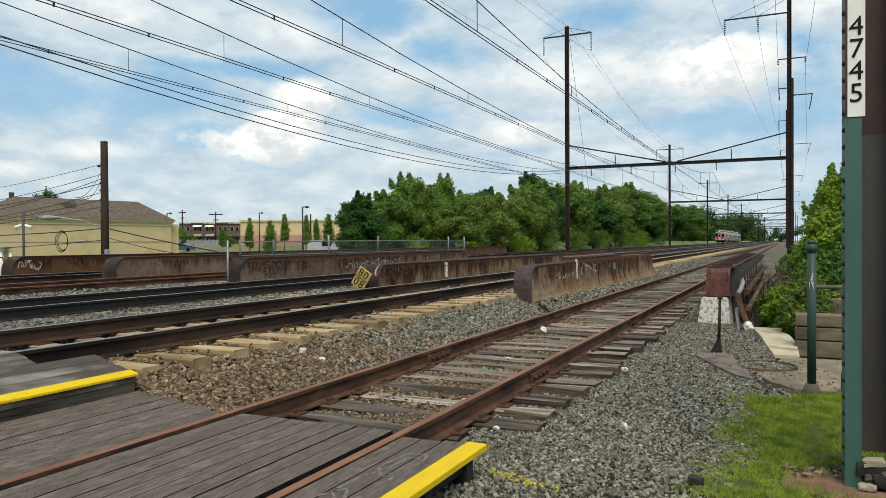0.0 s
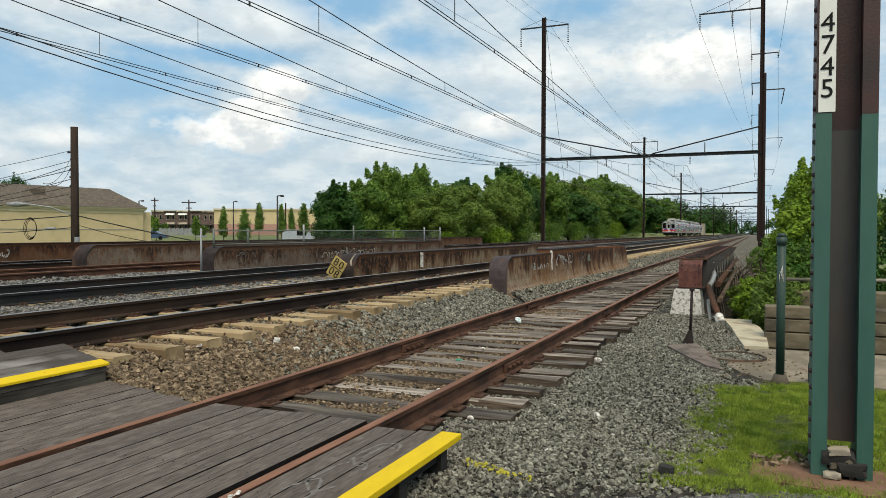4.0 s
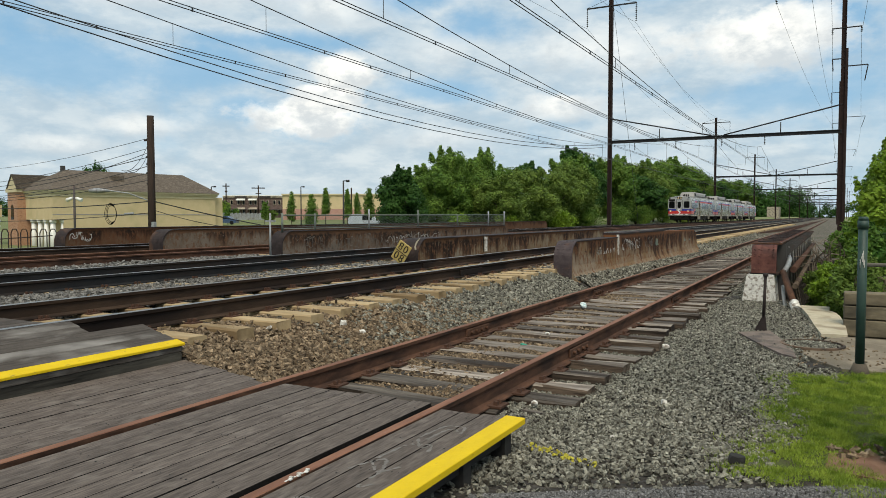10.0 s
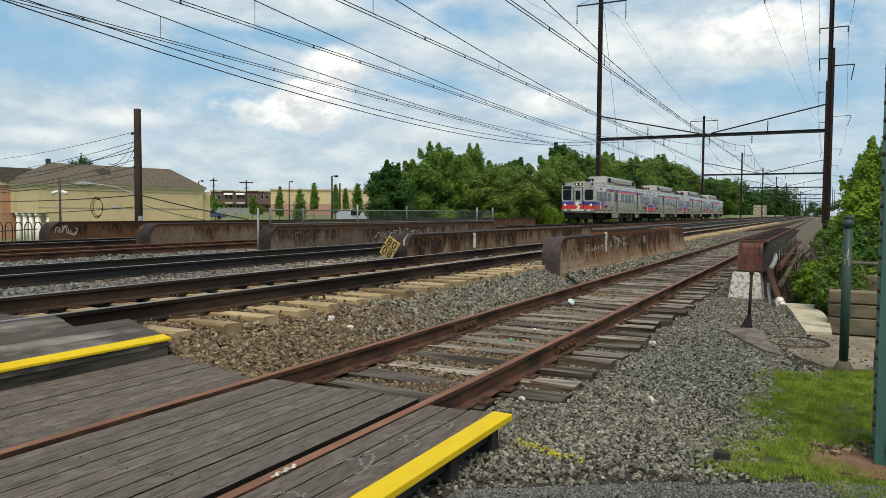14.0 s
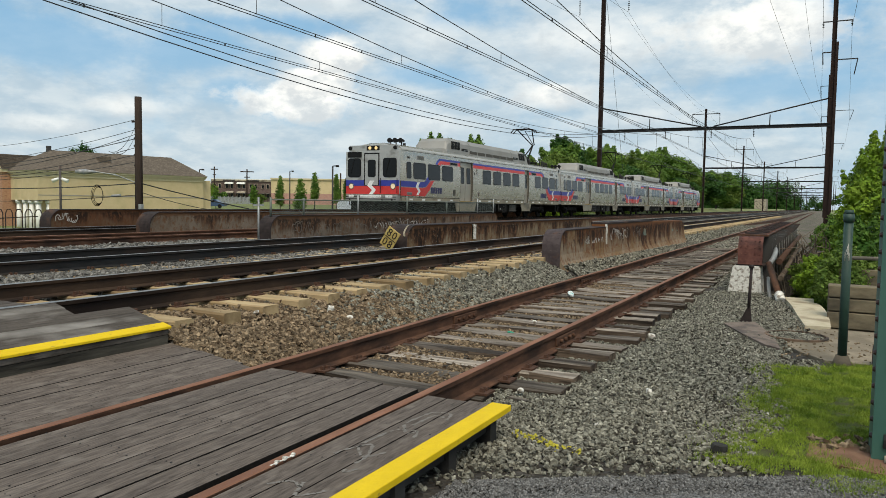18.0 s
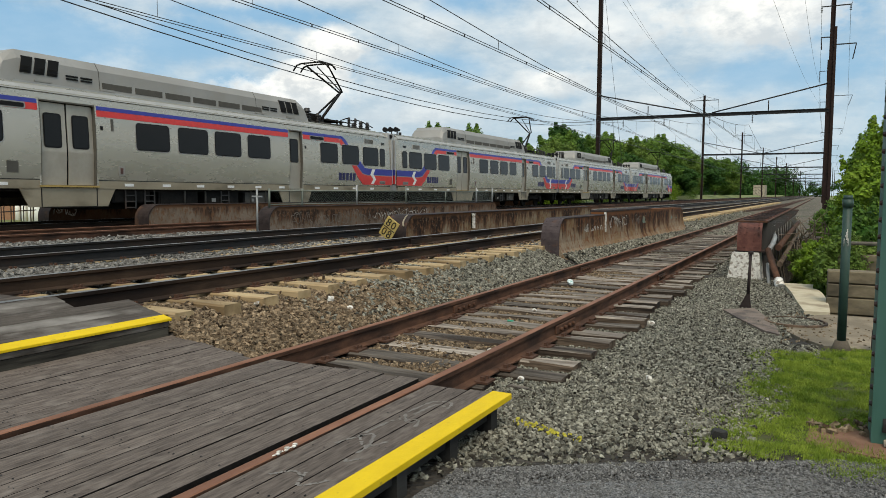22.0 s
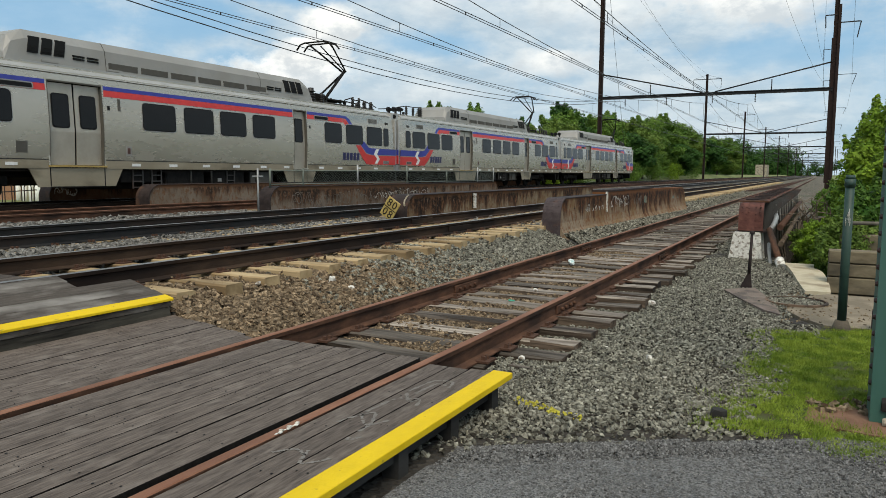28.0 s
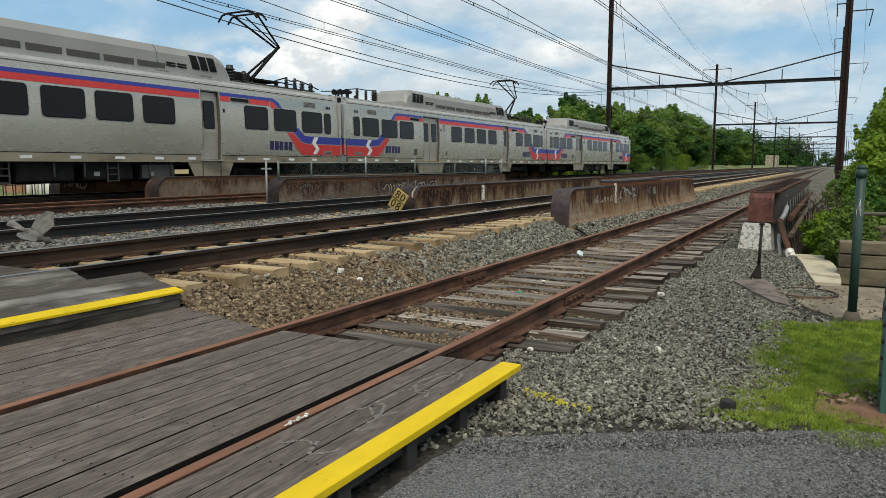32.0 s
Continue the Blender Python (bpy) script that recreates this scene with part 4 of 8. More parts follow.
for i in range(90):
    dome(bm, (CX0, CY + 0.05, -0.05 + 0.105 * i), 0.02, (-1, 0, 0), 0.8)
part("rivets", bm, M_MAROON, col)
plate = part("number_plate", B(CX0 + 0.012, CX0 + 0.108, CY - 0.006, CY - 0.001, 2.125, 2.95), M_WHITE, col, "white plate with black figures")
for i, ch in enumerate("4745"):
    word(ch, 0.168, M_BLACK, plate, pose(CX0 + 0.06, CY - 0.008, 2.68 - 0.138 * i, 90, 0, 0), "figure", 0.002)

# ---- the train: four cars; in each, y runs back from the nose and z up from the rail ----
CAR, PITCH, HW = 24.3, 24.7, 1.6
SIDE = [(HW - 0.045, 1.0), (HW - 0.036, 1.2), (HW, 1.95), (HW - 0.012, 2.6), (HW - 0.06, 3.3), (HW - 0.16, 3.52), (HW - 0.36, 3.68), (HW - 0.8, 3.80), (0.4, 3.86)]
OUTLINE = SIDE + [(-u, v) for u, v in SIDE[::-1]]


def side_x(z):
    for (u0, v0), (u1, v1) in zip(SIDE, SIDE[1:]):
        if v0 <= z <= v1:
            return u0 + (u1 - u0) * (z - v0) / (v1 - v0)
    return SIDE[0][0]


def side_poly(bm, pts, s, off, thick=0.012):
    """A thin panel on the car's side s (+1 or -1), from an outline of (y, z)."""
    front = [bm.verts.new((s * (side_x(z) + off + thick), y, z)) for y, z in pts]
    back = [bm.verts.new((s * (side_x(z) + off), y, z)) for y, z in pts]
    n = len(pts)
    bm.faces.new(front)
    for i in range(n):
        bm.faces.new((front[i], front[(i + 1) % n], back[(i + 1) % n], back[i]))
    bmesh.ops.recalc_face_normals(bm, faces=bm.faces)
    return bm


def rounded(y0, y1, z0, z1, r=0.09):
    out = []
    for cy, cz, a0 in ((y1 - r, z1 - r, 0), (y0 + r, z1 - r, 90), (y0 + r, z0 + r, 180), (y1 - r, z0 + r, 270)):
        out += [(cy + r * math.cos(radians(a0 + 30 * i)), cz + r * math.sin(radians(a0 + 30 * i))) for i in range(4)]
    return out


def band(bm, line, w, s, off):
    """A stripe of height w along a line of (y, z), as one strip of quads."""
    for (ya, za), (yb, zb) in zip(line, line[1:]):
        side_poly(bm, [(ya, za), (yb, zb), (yb, zb + w), (ya, za + w)], s, off, 0.006)
    return bm


def logo_poly(y, z, k, d):
    """The white folded ribbon mark."""
    pts = [(-0.12, 0.50), (0.27, 0.50), (0.02, 0.16), (0.40, -0.18), (0.12, -0.50), (-0.22, -0.50), (0.06, -0.18), (-0.36, 0.13)]
    return [(y + d * a * k, z + b * k) for a, b in pts]


def wheelset(parent, y):
    w = part("wheelset", tube(bmesh.new(), (-0.72, y, 0.45), (0.72, y, 0.45), 0.08, n=8), M_UNDER, parent)
    for x in (-0.785, 0.785):
        part("wheel", tube(bmesh.new(), (x - 0.06, y, 0.45), (x + 0.06, y, 0.45), 0.45, 0.43, 20), M_UNDER, w)
    return w


def bogie(car, yc):
    f = bmesh.new()
    for x in (-1.02, 1.02):
        box(f, x - 0.08, x + 0.08, yc - 1.75, yc + 1.75, 0.5, 0.78, 0.03)
        for dy in (-1.3, 1.3):
            box(f, x - 0.15, x + 0.15, yc + dy - 0.2, yc + dy + 0.2, 0.3, 0.62, 0.03)
            tube(f, (x + 0.14 * (1 if x > 0 else -1), yc + dy, 0.46), (x + 0.2 * (1 if x > 0 else -1), yc + dy, 0.46), 0.13, 0.11, 12)
            tube(f, (x, yc + dy * 0.62, 0.6), (x, yc + dy * 0.62, 0.95), 0.12, n=8)
    box(f, -0.95, 0.95, yc - 0.2, yc + 0.2, 0.5, 0.8)
    b = part("bogie", f, M_UNDER, car, "dark wheel truck")
    for dy in (-1.3, 1.3):
        wheelset(b, yc + dy)
    return b


def roof_unit(car, y0, y1):
    bm = bmesh.new()
    prof = [(-1.06, 3.74), (1.06, 3.74), (1.0, 4.36), (0.84, 4.60), (-0.84, 4.60), (-1.0, 4.36)]
    slope = [(y0, 0.1), (y0 + 0.22, 0.72), (y0 + 0.6, 1.0), (y1 - 0.6, 1.0), (y1 - 0.2, 0.72), (y1, 0.1)]
    rings = [[bm.verts.new((u, y, 3.74 + (v - 3.74) * (0.22 + 0.78 * k) if v > 3.75 else v)) for u, v in prof] for y, k in slope]
    for a, b in zip(rings, rings[1:]):
        for i in range(6):
            bm.faces.new((a[i], a[(i + 1) % 6], b[(i + 1) % 6], b[i]))
    bm.faces.new(rings[0][::-1])
    bm.faces.new(rings[-1])
    bmesh.ops.recalc_face_normals(bm, faces=bm.faces)
    u = part("roof_unit", bm, M_UNIT, car, "grey roof equipment hood")
    for s in (1, -1):
        for y, lean in ((y0 + 0.62, 0.1), (y0 + 1.0, 0.1), (y0 + 1.38, 0.1), (y1 - 1.68, -0.1), (y1 - 1.3, -0.1), (y1 - 0.92, -0.1)):
            bm = bmesh.new()
            pts = [(y, 4.0), (y + 0.3, 4.0), (y + 0.3 + lean, 4.44), (y + lean, 4.44)]
            wide = lambda z: 1.06 if z < 4.2 else 1.0
            f = [bm.verts.new((s * wide(z), a, z)) for a, z in pts]
            k = [bm.verts.new((s * (wide(z) - 0.1), a, z)) for a, z in pts]
            bm.faces.new(f)
            for i in range(4):
                bm.faces.new((f[i], f[(i + 1) % 4], k[(i + 1) % 4], k[i]))
            bmesh.ops.recalc_face_normals(bm, faces=bm.faces)
            lv = part("louvre", bm, M_BLACK, u)
            for i in range(4):
                z = 4.06 + 0.095 * i
                part("louvre_blade", B(min(s * wide(z), s * (wide(z) + 0.012)), max(s * wide(z), s * (wide(z) + 0.012)), y + 0.02 + lean * i / 4, y + 0.28 + lean * i / 4, z, z + 0.014), M_UNDER, lv)
        for dy in (1.95, 2.4):
            for base in (y0 + dy, y1 - dy - 0.36):
                for z in (3.98, 4.06):
                    part("small_louvre", B(min(s * 1.0, s * 1.06), max(s * 1.0, s * 1.06), base, base + 0.36, z, z + 0.045), M_BLACK, u)
        y = y0 + 3.1
        while y < y1 - 3.4:
            part("vent_slot", B(min(s * 1.0, s * 1.058), max(s * 1.0, s * 1.058), y, y + 1.02, 3.86, 4.04), M_SLOT, u)
            y += 1.16
        part("gutter", B(min(s * 1.0, s * 1.12), max(s * 1.0, s * 1.12), y0 + 0.4, y1 - 0.4, 3.70, 3.78), M_ROOF, u)
        for dy in (1.0, 3.0, y1 - y0 - 3.2, y1 - y0 - 1.4):
            part("hood_latch", B(min(s * 1.0, s * 1.09), max(s * 1.0, s * 1.09), y0 + dy, y0 + dy + 0.5, 3.80, 3.86), M_UNIT, u)
    for ya in (y0 + 3.0, y1 - 3.1):
        part("hood_seam", extrude(bmesh.new(), [(a * 1.004, b + (0.004 if b > 4 else 0)) for a, b in prof], "y", ya, ya + 0.02), M_SLOT, u)
    return u


def pantograph(car, y, up):
    p = part("pantograph", B(-0.6, 0.6, y - 0.8, y + 0.8, 4.02, 4.08), M_UNDER, car, "dark steel pantograph")
    bm = bmesh.new()
    for x in (-0.5, 0.5):
        for dy in (-0.7, 0.7):
            tube(bm, (x, y + dy, 3.8), (x, y + dy, 4.05), 0.07, n=7)
    part("insulators", bm, M_INSUL, p)
    knee = Vector((0, y + 1.4, 5.48 if up else 4.25))
    head = Vector((0, y - 0.55, 6.47 if up else 4.4))
    part("lower_arm", tube(tube(bmesh.new(), (0.25, y - 0.4, 4.1), knee, 0.065, n=6), (-0.25, y - 0.4, 4.1), knee, 0.045, n=6), M_UNDER, p)
    a = bmesh.new()
    for s in (-1, 1):
        tube(a, knee + Vector((s * 0.1, 0, 0)), head + Vector((s * 0.55, 0.2, -0.05)), 0.04, n=6)
    tube(a, knee + Vector((0, 0.1, 0)), head + Vector((0, 0.2, -0.1)), 0.028, n=5)
    part("upper_arm", a, M_UNDER, p)
    h = bmesh.new()
    for dy in (-0.25, 0.25):
        path_tube(h, [head + Vector((x, dy, z)) for x, z in ((-0.95, -0.28), (-0.75, -0.06), (-0.5, 0), (0.5, 0), (0.75, -0.06), (0.95, -0.28))], 0.036, 6)
    for x in (-0.5, 0.5):
        tube(h, head + Vector((x, -0.25, 0)), head + Vector((x, 0.25, 0)), 0.02, n=5)
    part("collector_head", h, M_UNDER, p)
    return p


def cab_front(car, y, d, lit):
    """The end wall at y, facing d (-1: towards the nose)."""
    def yy(a, b):
        return (min(y + d * a, y + d * b), max(y + d * a, y + d * b))
    def panel(x0, x1, z0, z1, a, b):
        p, q = yy(a, b)
        return B(x0, x1, p, q, z0, z1, bev=0.012)
    def oval(x0, x1, z0, z1, a, b, r=0.12):
        p, q = yy(a, b)
        return extrude(bmesh.new(), rounded(x0, x1, z0, z1, r), "y", p, q)
    f = part("end_wall", panel(-1.56, 1.56, 1.3, 3.42, 0.0, 0.10), M_STEEL_FRONT, car, "steel end wall")
    part("brow", panel(-1.4, 1.4, 3.42, 3.72, -0.1, 0.06), M_STEEL_FRONT, f)
    part("blue_band", panel(-1.565, 1.565, 1.72, 2.0, 0.1, 0.108), M_BLUE, f)
    part("red_band", panel(-1.565, 1.565, 1.32, 1.715, 0.1, 0.108), M_RED, f)
    part("door_surround", panel(-0.46, 0.42, 1.73, 3.34, 0.104, 0.112), M_GASKET, f)
    part("end_door", panel(-0.40, 0.36, 1.75, 3.28, 0.108, 0.118), M_STEEL_FRONT, f)
    for x0, x1 in ((-1.4, -0.68), (0.66, 1.38)):
        part("windscreen_frame", oval(x0 - 0.035, x1 + 0.035, 2.135, 3.085, 0.1, 0.112, 0.15), M_GASKET, f)
        part("windscreen", oval(x0, x1, 2.17, 3.05, 0.1, 0.122), M_GLASS, f)
        part("wiper", tube(bmesh.new(), ((x0 + x1) / 2, y + d * 0.13, 3.0), (x0 + 0.15, y + d * 0.13, 2.3), 0.012, n=5), M_UNDER, f)
    part("door_window", oval(-0.24, 0.22, 2.15, 3.0, 0.118, 0.128, 0.1), M_GLASS, f)
    part("destination_sign", panel(-1.45, -0.62, 3.12, 3.4, 0.1, 0.118), M_GASKET, f)
    for x in (-1.32, 1.3):
        a, b = (x, y + d * 0.09, 3.58), (x, y + d * 0.02, 3.58)
        part("marker_light", tube(bmesh.new(), b, (x, y + d * 0.12, 3.58), 0.1, 0.09, 12), M_GASKET, f)
    part("headlight_box", panel(-0.36, 0.4, 3.46, 3.7, 0.0, 0.07), M_UNDER, f)
    for x in (-0.16, 0.2):
        part("headlight", tube(bmesh.new(), (x, y, 3.58), (x, y + d * 0.085, 3.58), 0.085, 0.085, 12), M_LAMP if lit else M_LAMP2, f)
    for x in (-1.22, 1.22):
        part("lower_light", tube(bmesh.new(), (x, y + d * 0.08, 1.70), (x, y + d * 0.13, 1.70), 0.13, 0.12, 14), M_LAMP3 if lit else M_LAMP2, part("lamp_ring", tube(bmesh.new(), (x, y + d * 0.08, 1.70), (x, y + d * 0.12, 1.70), 0.17, 0.16, 14), M_SLOT, f))
    bm = bmesh.new()
    p = y + d * 0.122
    front = [bm.verts.new((a, p + d * 0.006, b)) for a, b in logo_poly(-0.02, 1.64, 0.68, -d)]
    bm.faces.new(front)
    bmesh.ops.recalc_face_normals(bm, faces=bm.faces)
    part("emblem", bmesh.ops.solidify(bm, geom=bm.faces[:], thickness=0.004) and bm, M_LOGO, f)
    part("anticlimber", panel(-1.5, 1.5, 1.0, 1.28, -0.1, 0.2), M_UNIT, f)
    part("pilot", panel(-1.3, 1.3, 0.42, 0.98, -0.25, 0.02), M_UNDER, f)
    for z in (1.06, 1.16):
        part("anticlimber_slot", panel(-1.48, 1.48, z, z + 0.03, 0.2, 0.204), M_GASKET, f)
    for x in (-1.0, -0.35, 0.3):
        part("safety_chain", tube(bmesh.new(), (x, y + d * 0.2, 0.98), (x + 0.5, y + d * 0.26, 0.72), 0.02, n=5), M_UNDER, f)
    for x0, x1 in ((-1.3, -1.0), (-0.62, 0.6), (0.85, 1.25)):
        part("reflective_plate", panel(x0, x1, 1.14, 1.27, 0.2, 0.206), M_LOGO, f)
    part("coupler", box(tube(bmesh.new(), (0, y - d * 0.5, 0.82), (0, y + d * 0.28, 0.82), 0.1, n=8), -0.2, 0.2, *yy(0.1, 0.34), 0.62, 0.98, 0.03), M_UNDER, f)
    for x in (-0.95, 0.95):
        q = yy(0.2, 0.24)
        part("step_frame", box(box(box(bmesh.new(), x - 0.3, x - 0.26, *q, 0.75, 1.1), x + 0.26, x + 0.3, *q, 0.75, 1.1), x - 0.28, x + 0.28, *q, 0.74, 0.78), M_UNDER, f)
    for x in (-1.5, 0.55, 1.5):
        part("grab_rail", tube(bmesh.new(), (x, y + d * 0.2, 1.35), (x, y + d * 0.2, 2.1), 0.02, n=6), M_GASKET, f)
    return f


DOORS = ((6.62, 8.28, 2), (16.72, 17.52, 1))
CAB_WINDOWS = [(1.22, 2.51), (2.77, 4.10), (4.34, 5.62)]


def insulator(car, x, y, h, r):
    """A ribbed post insulator on the roof."""
    bm = bmesh.new()
    z = 3.78
    tube(bm, (x, y, z - 0.06), (x, y, z + h), r * 0.6, n=7)
    for i in range(5):
        zz0 = z + 0.03 + (h - 0.08) * i / 5
        tube(bm, (x, y, zz0), (x, y, zz0 + 0.04), r, r * 0.8, 8)
    return part("insulator", bm, M_INSUL, car)


def build_car(name_label):
    car = thing("train_car", name_label, "train car", (0, 0, 0), "commuter train cars")
    bm = bmesh.new()
    stations = [(0.0, 0.94), (0.25, 0.985), (0.6, 1.0)] + [(v, 1.0) for d0 in DOORS for v in d0[:2]] + [(CAR - 0.6, 1.0), (CAR - 0.25, 0.985), (CAR, 0.94)]
    openings = [d0[0] for d0 in DOORS]
    rings = [[bm.verts.new((u * k, y, v if v < 3.4 else 3.4 + (v - 3.4) * (k * 4 - 3))) for u, v in OUTLINE] for y, k in stations]
    n = len(OUTLINE)
    for j, (a, b) in enumerate(zip(rings, rings[1:])):
        for i in range(n):
            if stations[j][0] in openings and (i < 4 or 13 <= i <= 16):
                continue
            f = bm.faces.new((a[i], a[(i + 1) % n], b[(i + 1) % n], b[i]))
    bm.faces.new(rings[0][::-1])
    bm.faces.new(rings[-1])
    bmesh.ops.recalc_face_normals(bm, faces=bm.faces)
    shell = part("body", bm, M_STEEL, car, "brushed stainless steel car body")
    shell.data.shade_smooth()
    shell.data.set_sharp_from_angle(angle=radians(24))
    part("roof", extrude(bmesh.new(), [(u, v + 0.006) for u, v in OUTLINE[5:-5]] + [(u, v - 0.0) for u, v in OUTLINE[5:-5]][::-1], "y", 0.4, CAR - 0.4), M_ROOF, car)
    for s in (1, -1):
        for u, v in ((HW - 0.155, 3.53), (HW - 0.36, 3.69), (HW - 0.62, 3.762)):
            part("roof_rib", B(min(s * (u - 0.018), s * (u + 0.018)), max(s * (u - 0.018), s * (u + 0.018)), 0.5, CAR - 0.5, v - 0.02, v + 0.022), M_STEEL, car)
        part("drip_rail", side_poly(bmesh.new(), [(0.3, 3.50), (CAR - 0.3, 3.50), (CAR - 0.3, 3.535), (0.3, 3.535)], s, 0, 0.03), M_ROOF, car)
        for ya, yb in ((0.2, 6.57), (8.33, 16.67), (17.57, CAR - 0.2)):
            part("belt_line", side_poly(bmesh.new(), [(ya, 1.187), (yb, 1.187), (yb, 1.21), (ya, 1.21)], s, 0, 0.012), M_GASKET, car)
        for y0, y1 in CAB_WINDOWS + [(0.55, 1.0), (9.64, 10.88), (11.25, 12.5), (12.83, 14.06), (14.42, 15.6), (18.68, 19.86), (20.2, 21.45), (21.8, 23.05), (23.2, 23.62)]:
            z0, z1 = (2.13, 2.92)
            w = part("window", side_poly(bmesh.new(), rounded(y0 - 0.03, y1 + 0.03, z0 - 0.03, z1 + 0.03, 0.12), s, 0, 0.01), M_ROOF, car)
            part("window_gasket", side_poly(bmesh.new(), rounded(y0 - 0.012, y1 + 0.012, z0 - 0.012, z1 + 0.012, 0.11), s, 0.007, 0.008), M_GASKET, w)
            part("pane", side_poly(bmesh.new(), rounded(y0 + 0.012, y1 - 0.012, z0 + 0.012, z1 - 0.012, 0.095), s, 0.009, 0.009), M_GLASS, w)
        # doors stand back in real openings, with jambs, a header, a sill and a step well
        for y0, y1, k in DOORS:
            back = part("door_back", side_poly(bmesh.new(), [(y0, 1.0), (y1, 1.0), (y1, 1.95), (y1, 3.3), (y0, 3.3), (y0, 1.95)], s, -0.16, 0.02), M_GASKET, car)
            for ya in (y0, y1):
                bm = bmesh.new()
                zs = [1.0, 1.2, 1.95, 2.6, 3.3]
                inner = [(s * (side_x(z) - 0.15), z) for z in zs]
                outer = [(s * (side_x(z) + 0.004), z) for z in zs]
                extrude(bm, inner + outer[::-1], "y", ya - (0.0 if ya == y0 else 0.02), ya + (0.02 if ya == y0 else 0.0))
                part("door_jamb", bm, M_JAMB, back)
                part("door_trim", side_poly(bmesh.new(), [(ya - 0.05, 1.0), (ya, 1.0), (ya, 3.34), (ya - 0.05, 3.34)] if ya == y0 else [(ya, 1.0), (ya + 0.05, 1.0), (ya + 0.05, 3.34), (ya, 3.34)], s, 0.0, 0.02), M_STEEL, back)
            part("door_header", extrude(bmesh.new(), [(s * (side_x(3.3) - 0.15), 3.26), (s * (side_x(3.3) + 0.004), 3.26), (s * (side_x(3.3) + 0.004), 3.3), (s * (side_x(3.3) - 0.15), 3.3)], "y", y0, y1), M_JAMB, back)
            part("door_sill", B(min(s * 1.38, s * 1.62), max(s * 1.38, s * 1.62), y0 - 0.05, y1 + 0.05, 1.0, 1.05), M_TREAD if k == 2 else M_STEEL, back)
            for j in range(k):
                a, b = y0 + (y1 - y0) * j / k + 0.025, y0 + (y1 - y0) * (j + 1) / k - 0.025
                leaf = part("door_leaf", side_poly(bmesh.new(), [(a, 1.06), (b, 1.06), (b, 1.95), (b, 3.24), (a, 3.24), (a, 1.95)], s, -0.12, 0.02), M_DOOR, back, "beige metal door leaf")
                part("door_gasket", side_poly(bmesh.new(), rounded(a + 0.13, b - 0.13, 2.05, 2.97, 0.08), s, -0.10, 0.006), M_GASKET, leaf)
                part("door_pane", side_poly(bmesh.new(), rounded(a + 0.16, b - 0.16, 2.08, 2.94, 0.07), s, -0.094, 0.006), M_GLASS, leaf)
            sw = part("step_well", side_poly(bmesh.new(), [(y0 - 0.62, 0.985), (y0 - 0.35, 0.47), (y1 + 0.35, 0.47), (y1 + 0.62, 0.985)], s, -0.03, 0.03), M_WELL, car)
            for ya in (y0, y1):
                part("step_seam", side_poly(bmesh.new(), [(ya - 0.015, 0.48), (ya + 0.015, 0.48), (ya + 0.015, 0.98), (ya - 0.015, 0.98)], s, 0.0, 0.004), M_GASKET, sw)
            part("step_plate", B(min(s * 1.5, s * 1.6), max(s * 1.5, s * 1.6), y0 + 0.03, y1 - 0.03, 0.45, 0.48), M_UNDER, sw)
            # grab handle and small notices beside the door
            part("door_button", side_poly(bmesh.new(), [(y1 + 0.14, 2.62), (y1 + 0.22, 2.62), (y1 + 0.22, 2.74), (y1 + 0.14, 2.74)], s, 0, 0.012), M_GASKET, car)
        # the sill below the lower line is a separate, duller panel between the step wells
        for ya, yb in ((0.15, 6.57), (8.33, 16.67), (17.57, CAR - 0.15)):
            part("sill_panel", side_poly(bmesh.new(), [(ya, 0.96), (yb, 0.96), (yb, 1.185), (ya, 1.185)], s, 0.004, 0.008), M_WELL, car)
        for y in (0.9, 2.2, 3.9, 5.4, 9.2, 10.6, 12.0, 13.4, 14.8, 16.1, 18.3, 19.6, 21.0, 22.4):
            part("reflector", side_poly(bmesh.new(), [(y, 1.04), (y + 0.32, 1.04), (y + 0.32, 1.12), (y, 1.12)], s, 0.012, 0.006), M_LOGO, car)
        # stripes over the middle, sweeping down at both ends
        for ya, yb in ((4.05, 6.57), (8.33, 16.67), (17.57, 20.2)):
            part("blue_stripe", band(bmesh.new(), [(ya, 3.175), (yb, 3.175)], 0.11, s, 0.0), M_BLUE, car)
            part("red_stripe", band(bmesh.new(), [(max(4.25, ya), 2.995), (min(20.0, yb), 2.995)], 0.175, s, 0.0), M_RED, car)
        for ya in (5.3, 18.0):
            sg = part("side_sign", side_poly(bmesh.new(), rounded(ya, ya + 0.95, 3.0, 3.17, 0.05), s, 0.005, 0.008), M_UNIT, car)
            part("side_sign_glass", side_poly(bmesh.new(), rounded(ya + 0.04, ya + 0.91, 3.03, 3.14, 0.03), s, 0.012, 0.006), M_GASKET, sg)
        for e, y_of in ((0, lambda q: q), (1, lambda q: CAR - q)):
            def P(*pts):
                return [(y_of(a), b) for a, b in pts]
            bm = bmesh.new()
            for quad in (((0.02, 1.70), (2.15, 1.70), (2.15, 1.98), (0.02, 1.98)), ((2.15, 1.70), (2.55, 1.76), (2.40, 2.01), (2.15, 1.98)), ((2.55, 1.76), (3.00, 2.09), (2.76, 2.28), (2.40, 2.01))):
                side_poly(bm, P(*quad), s, 0.006, 0.006)
            part("blue_band", bm, M_BLUE, car)
            bm = bmesh.new()
            for quad in (((3.58, 2.90), (3.72, 2.84), (3.92, 3.04), (3.80, 3.16)), ((3.92, 3.04), (4.10, 3.165), (4.10, 3.29), (3.80, 3.16))):
                side_poly(bm, P(*quad), s, 0.0, 0.006)
            part("blue_sweep", bm, M_BLUE, car)
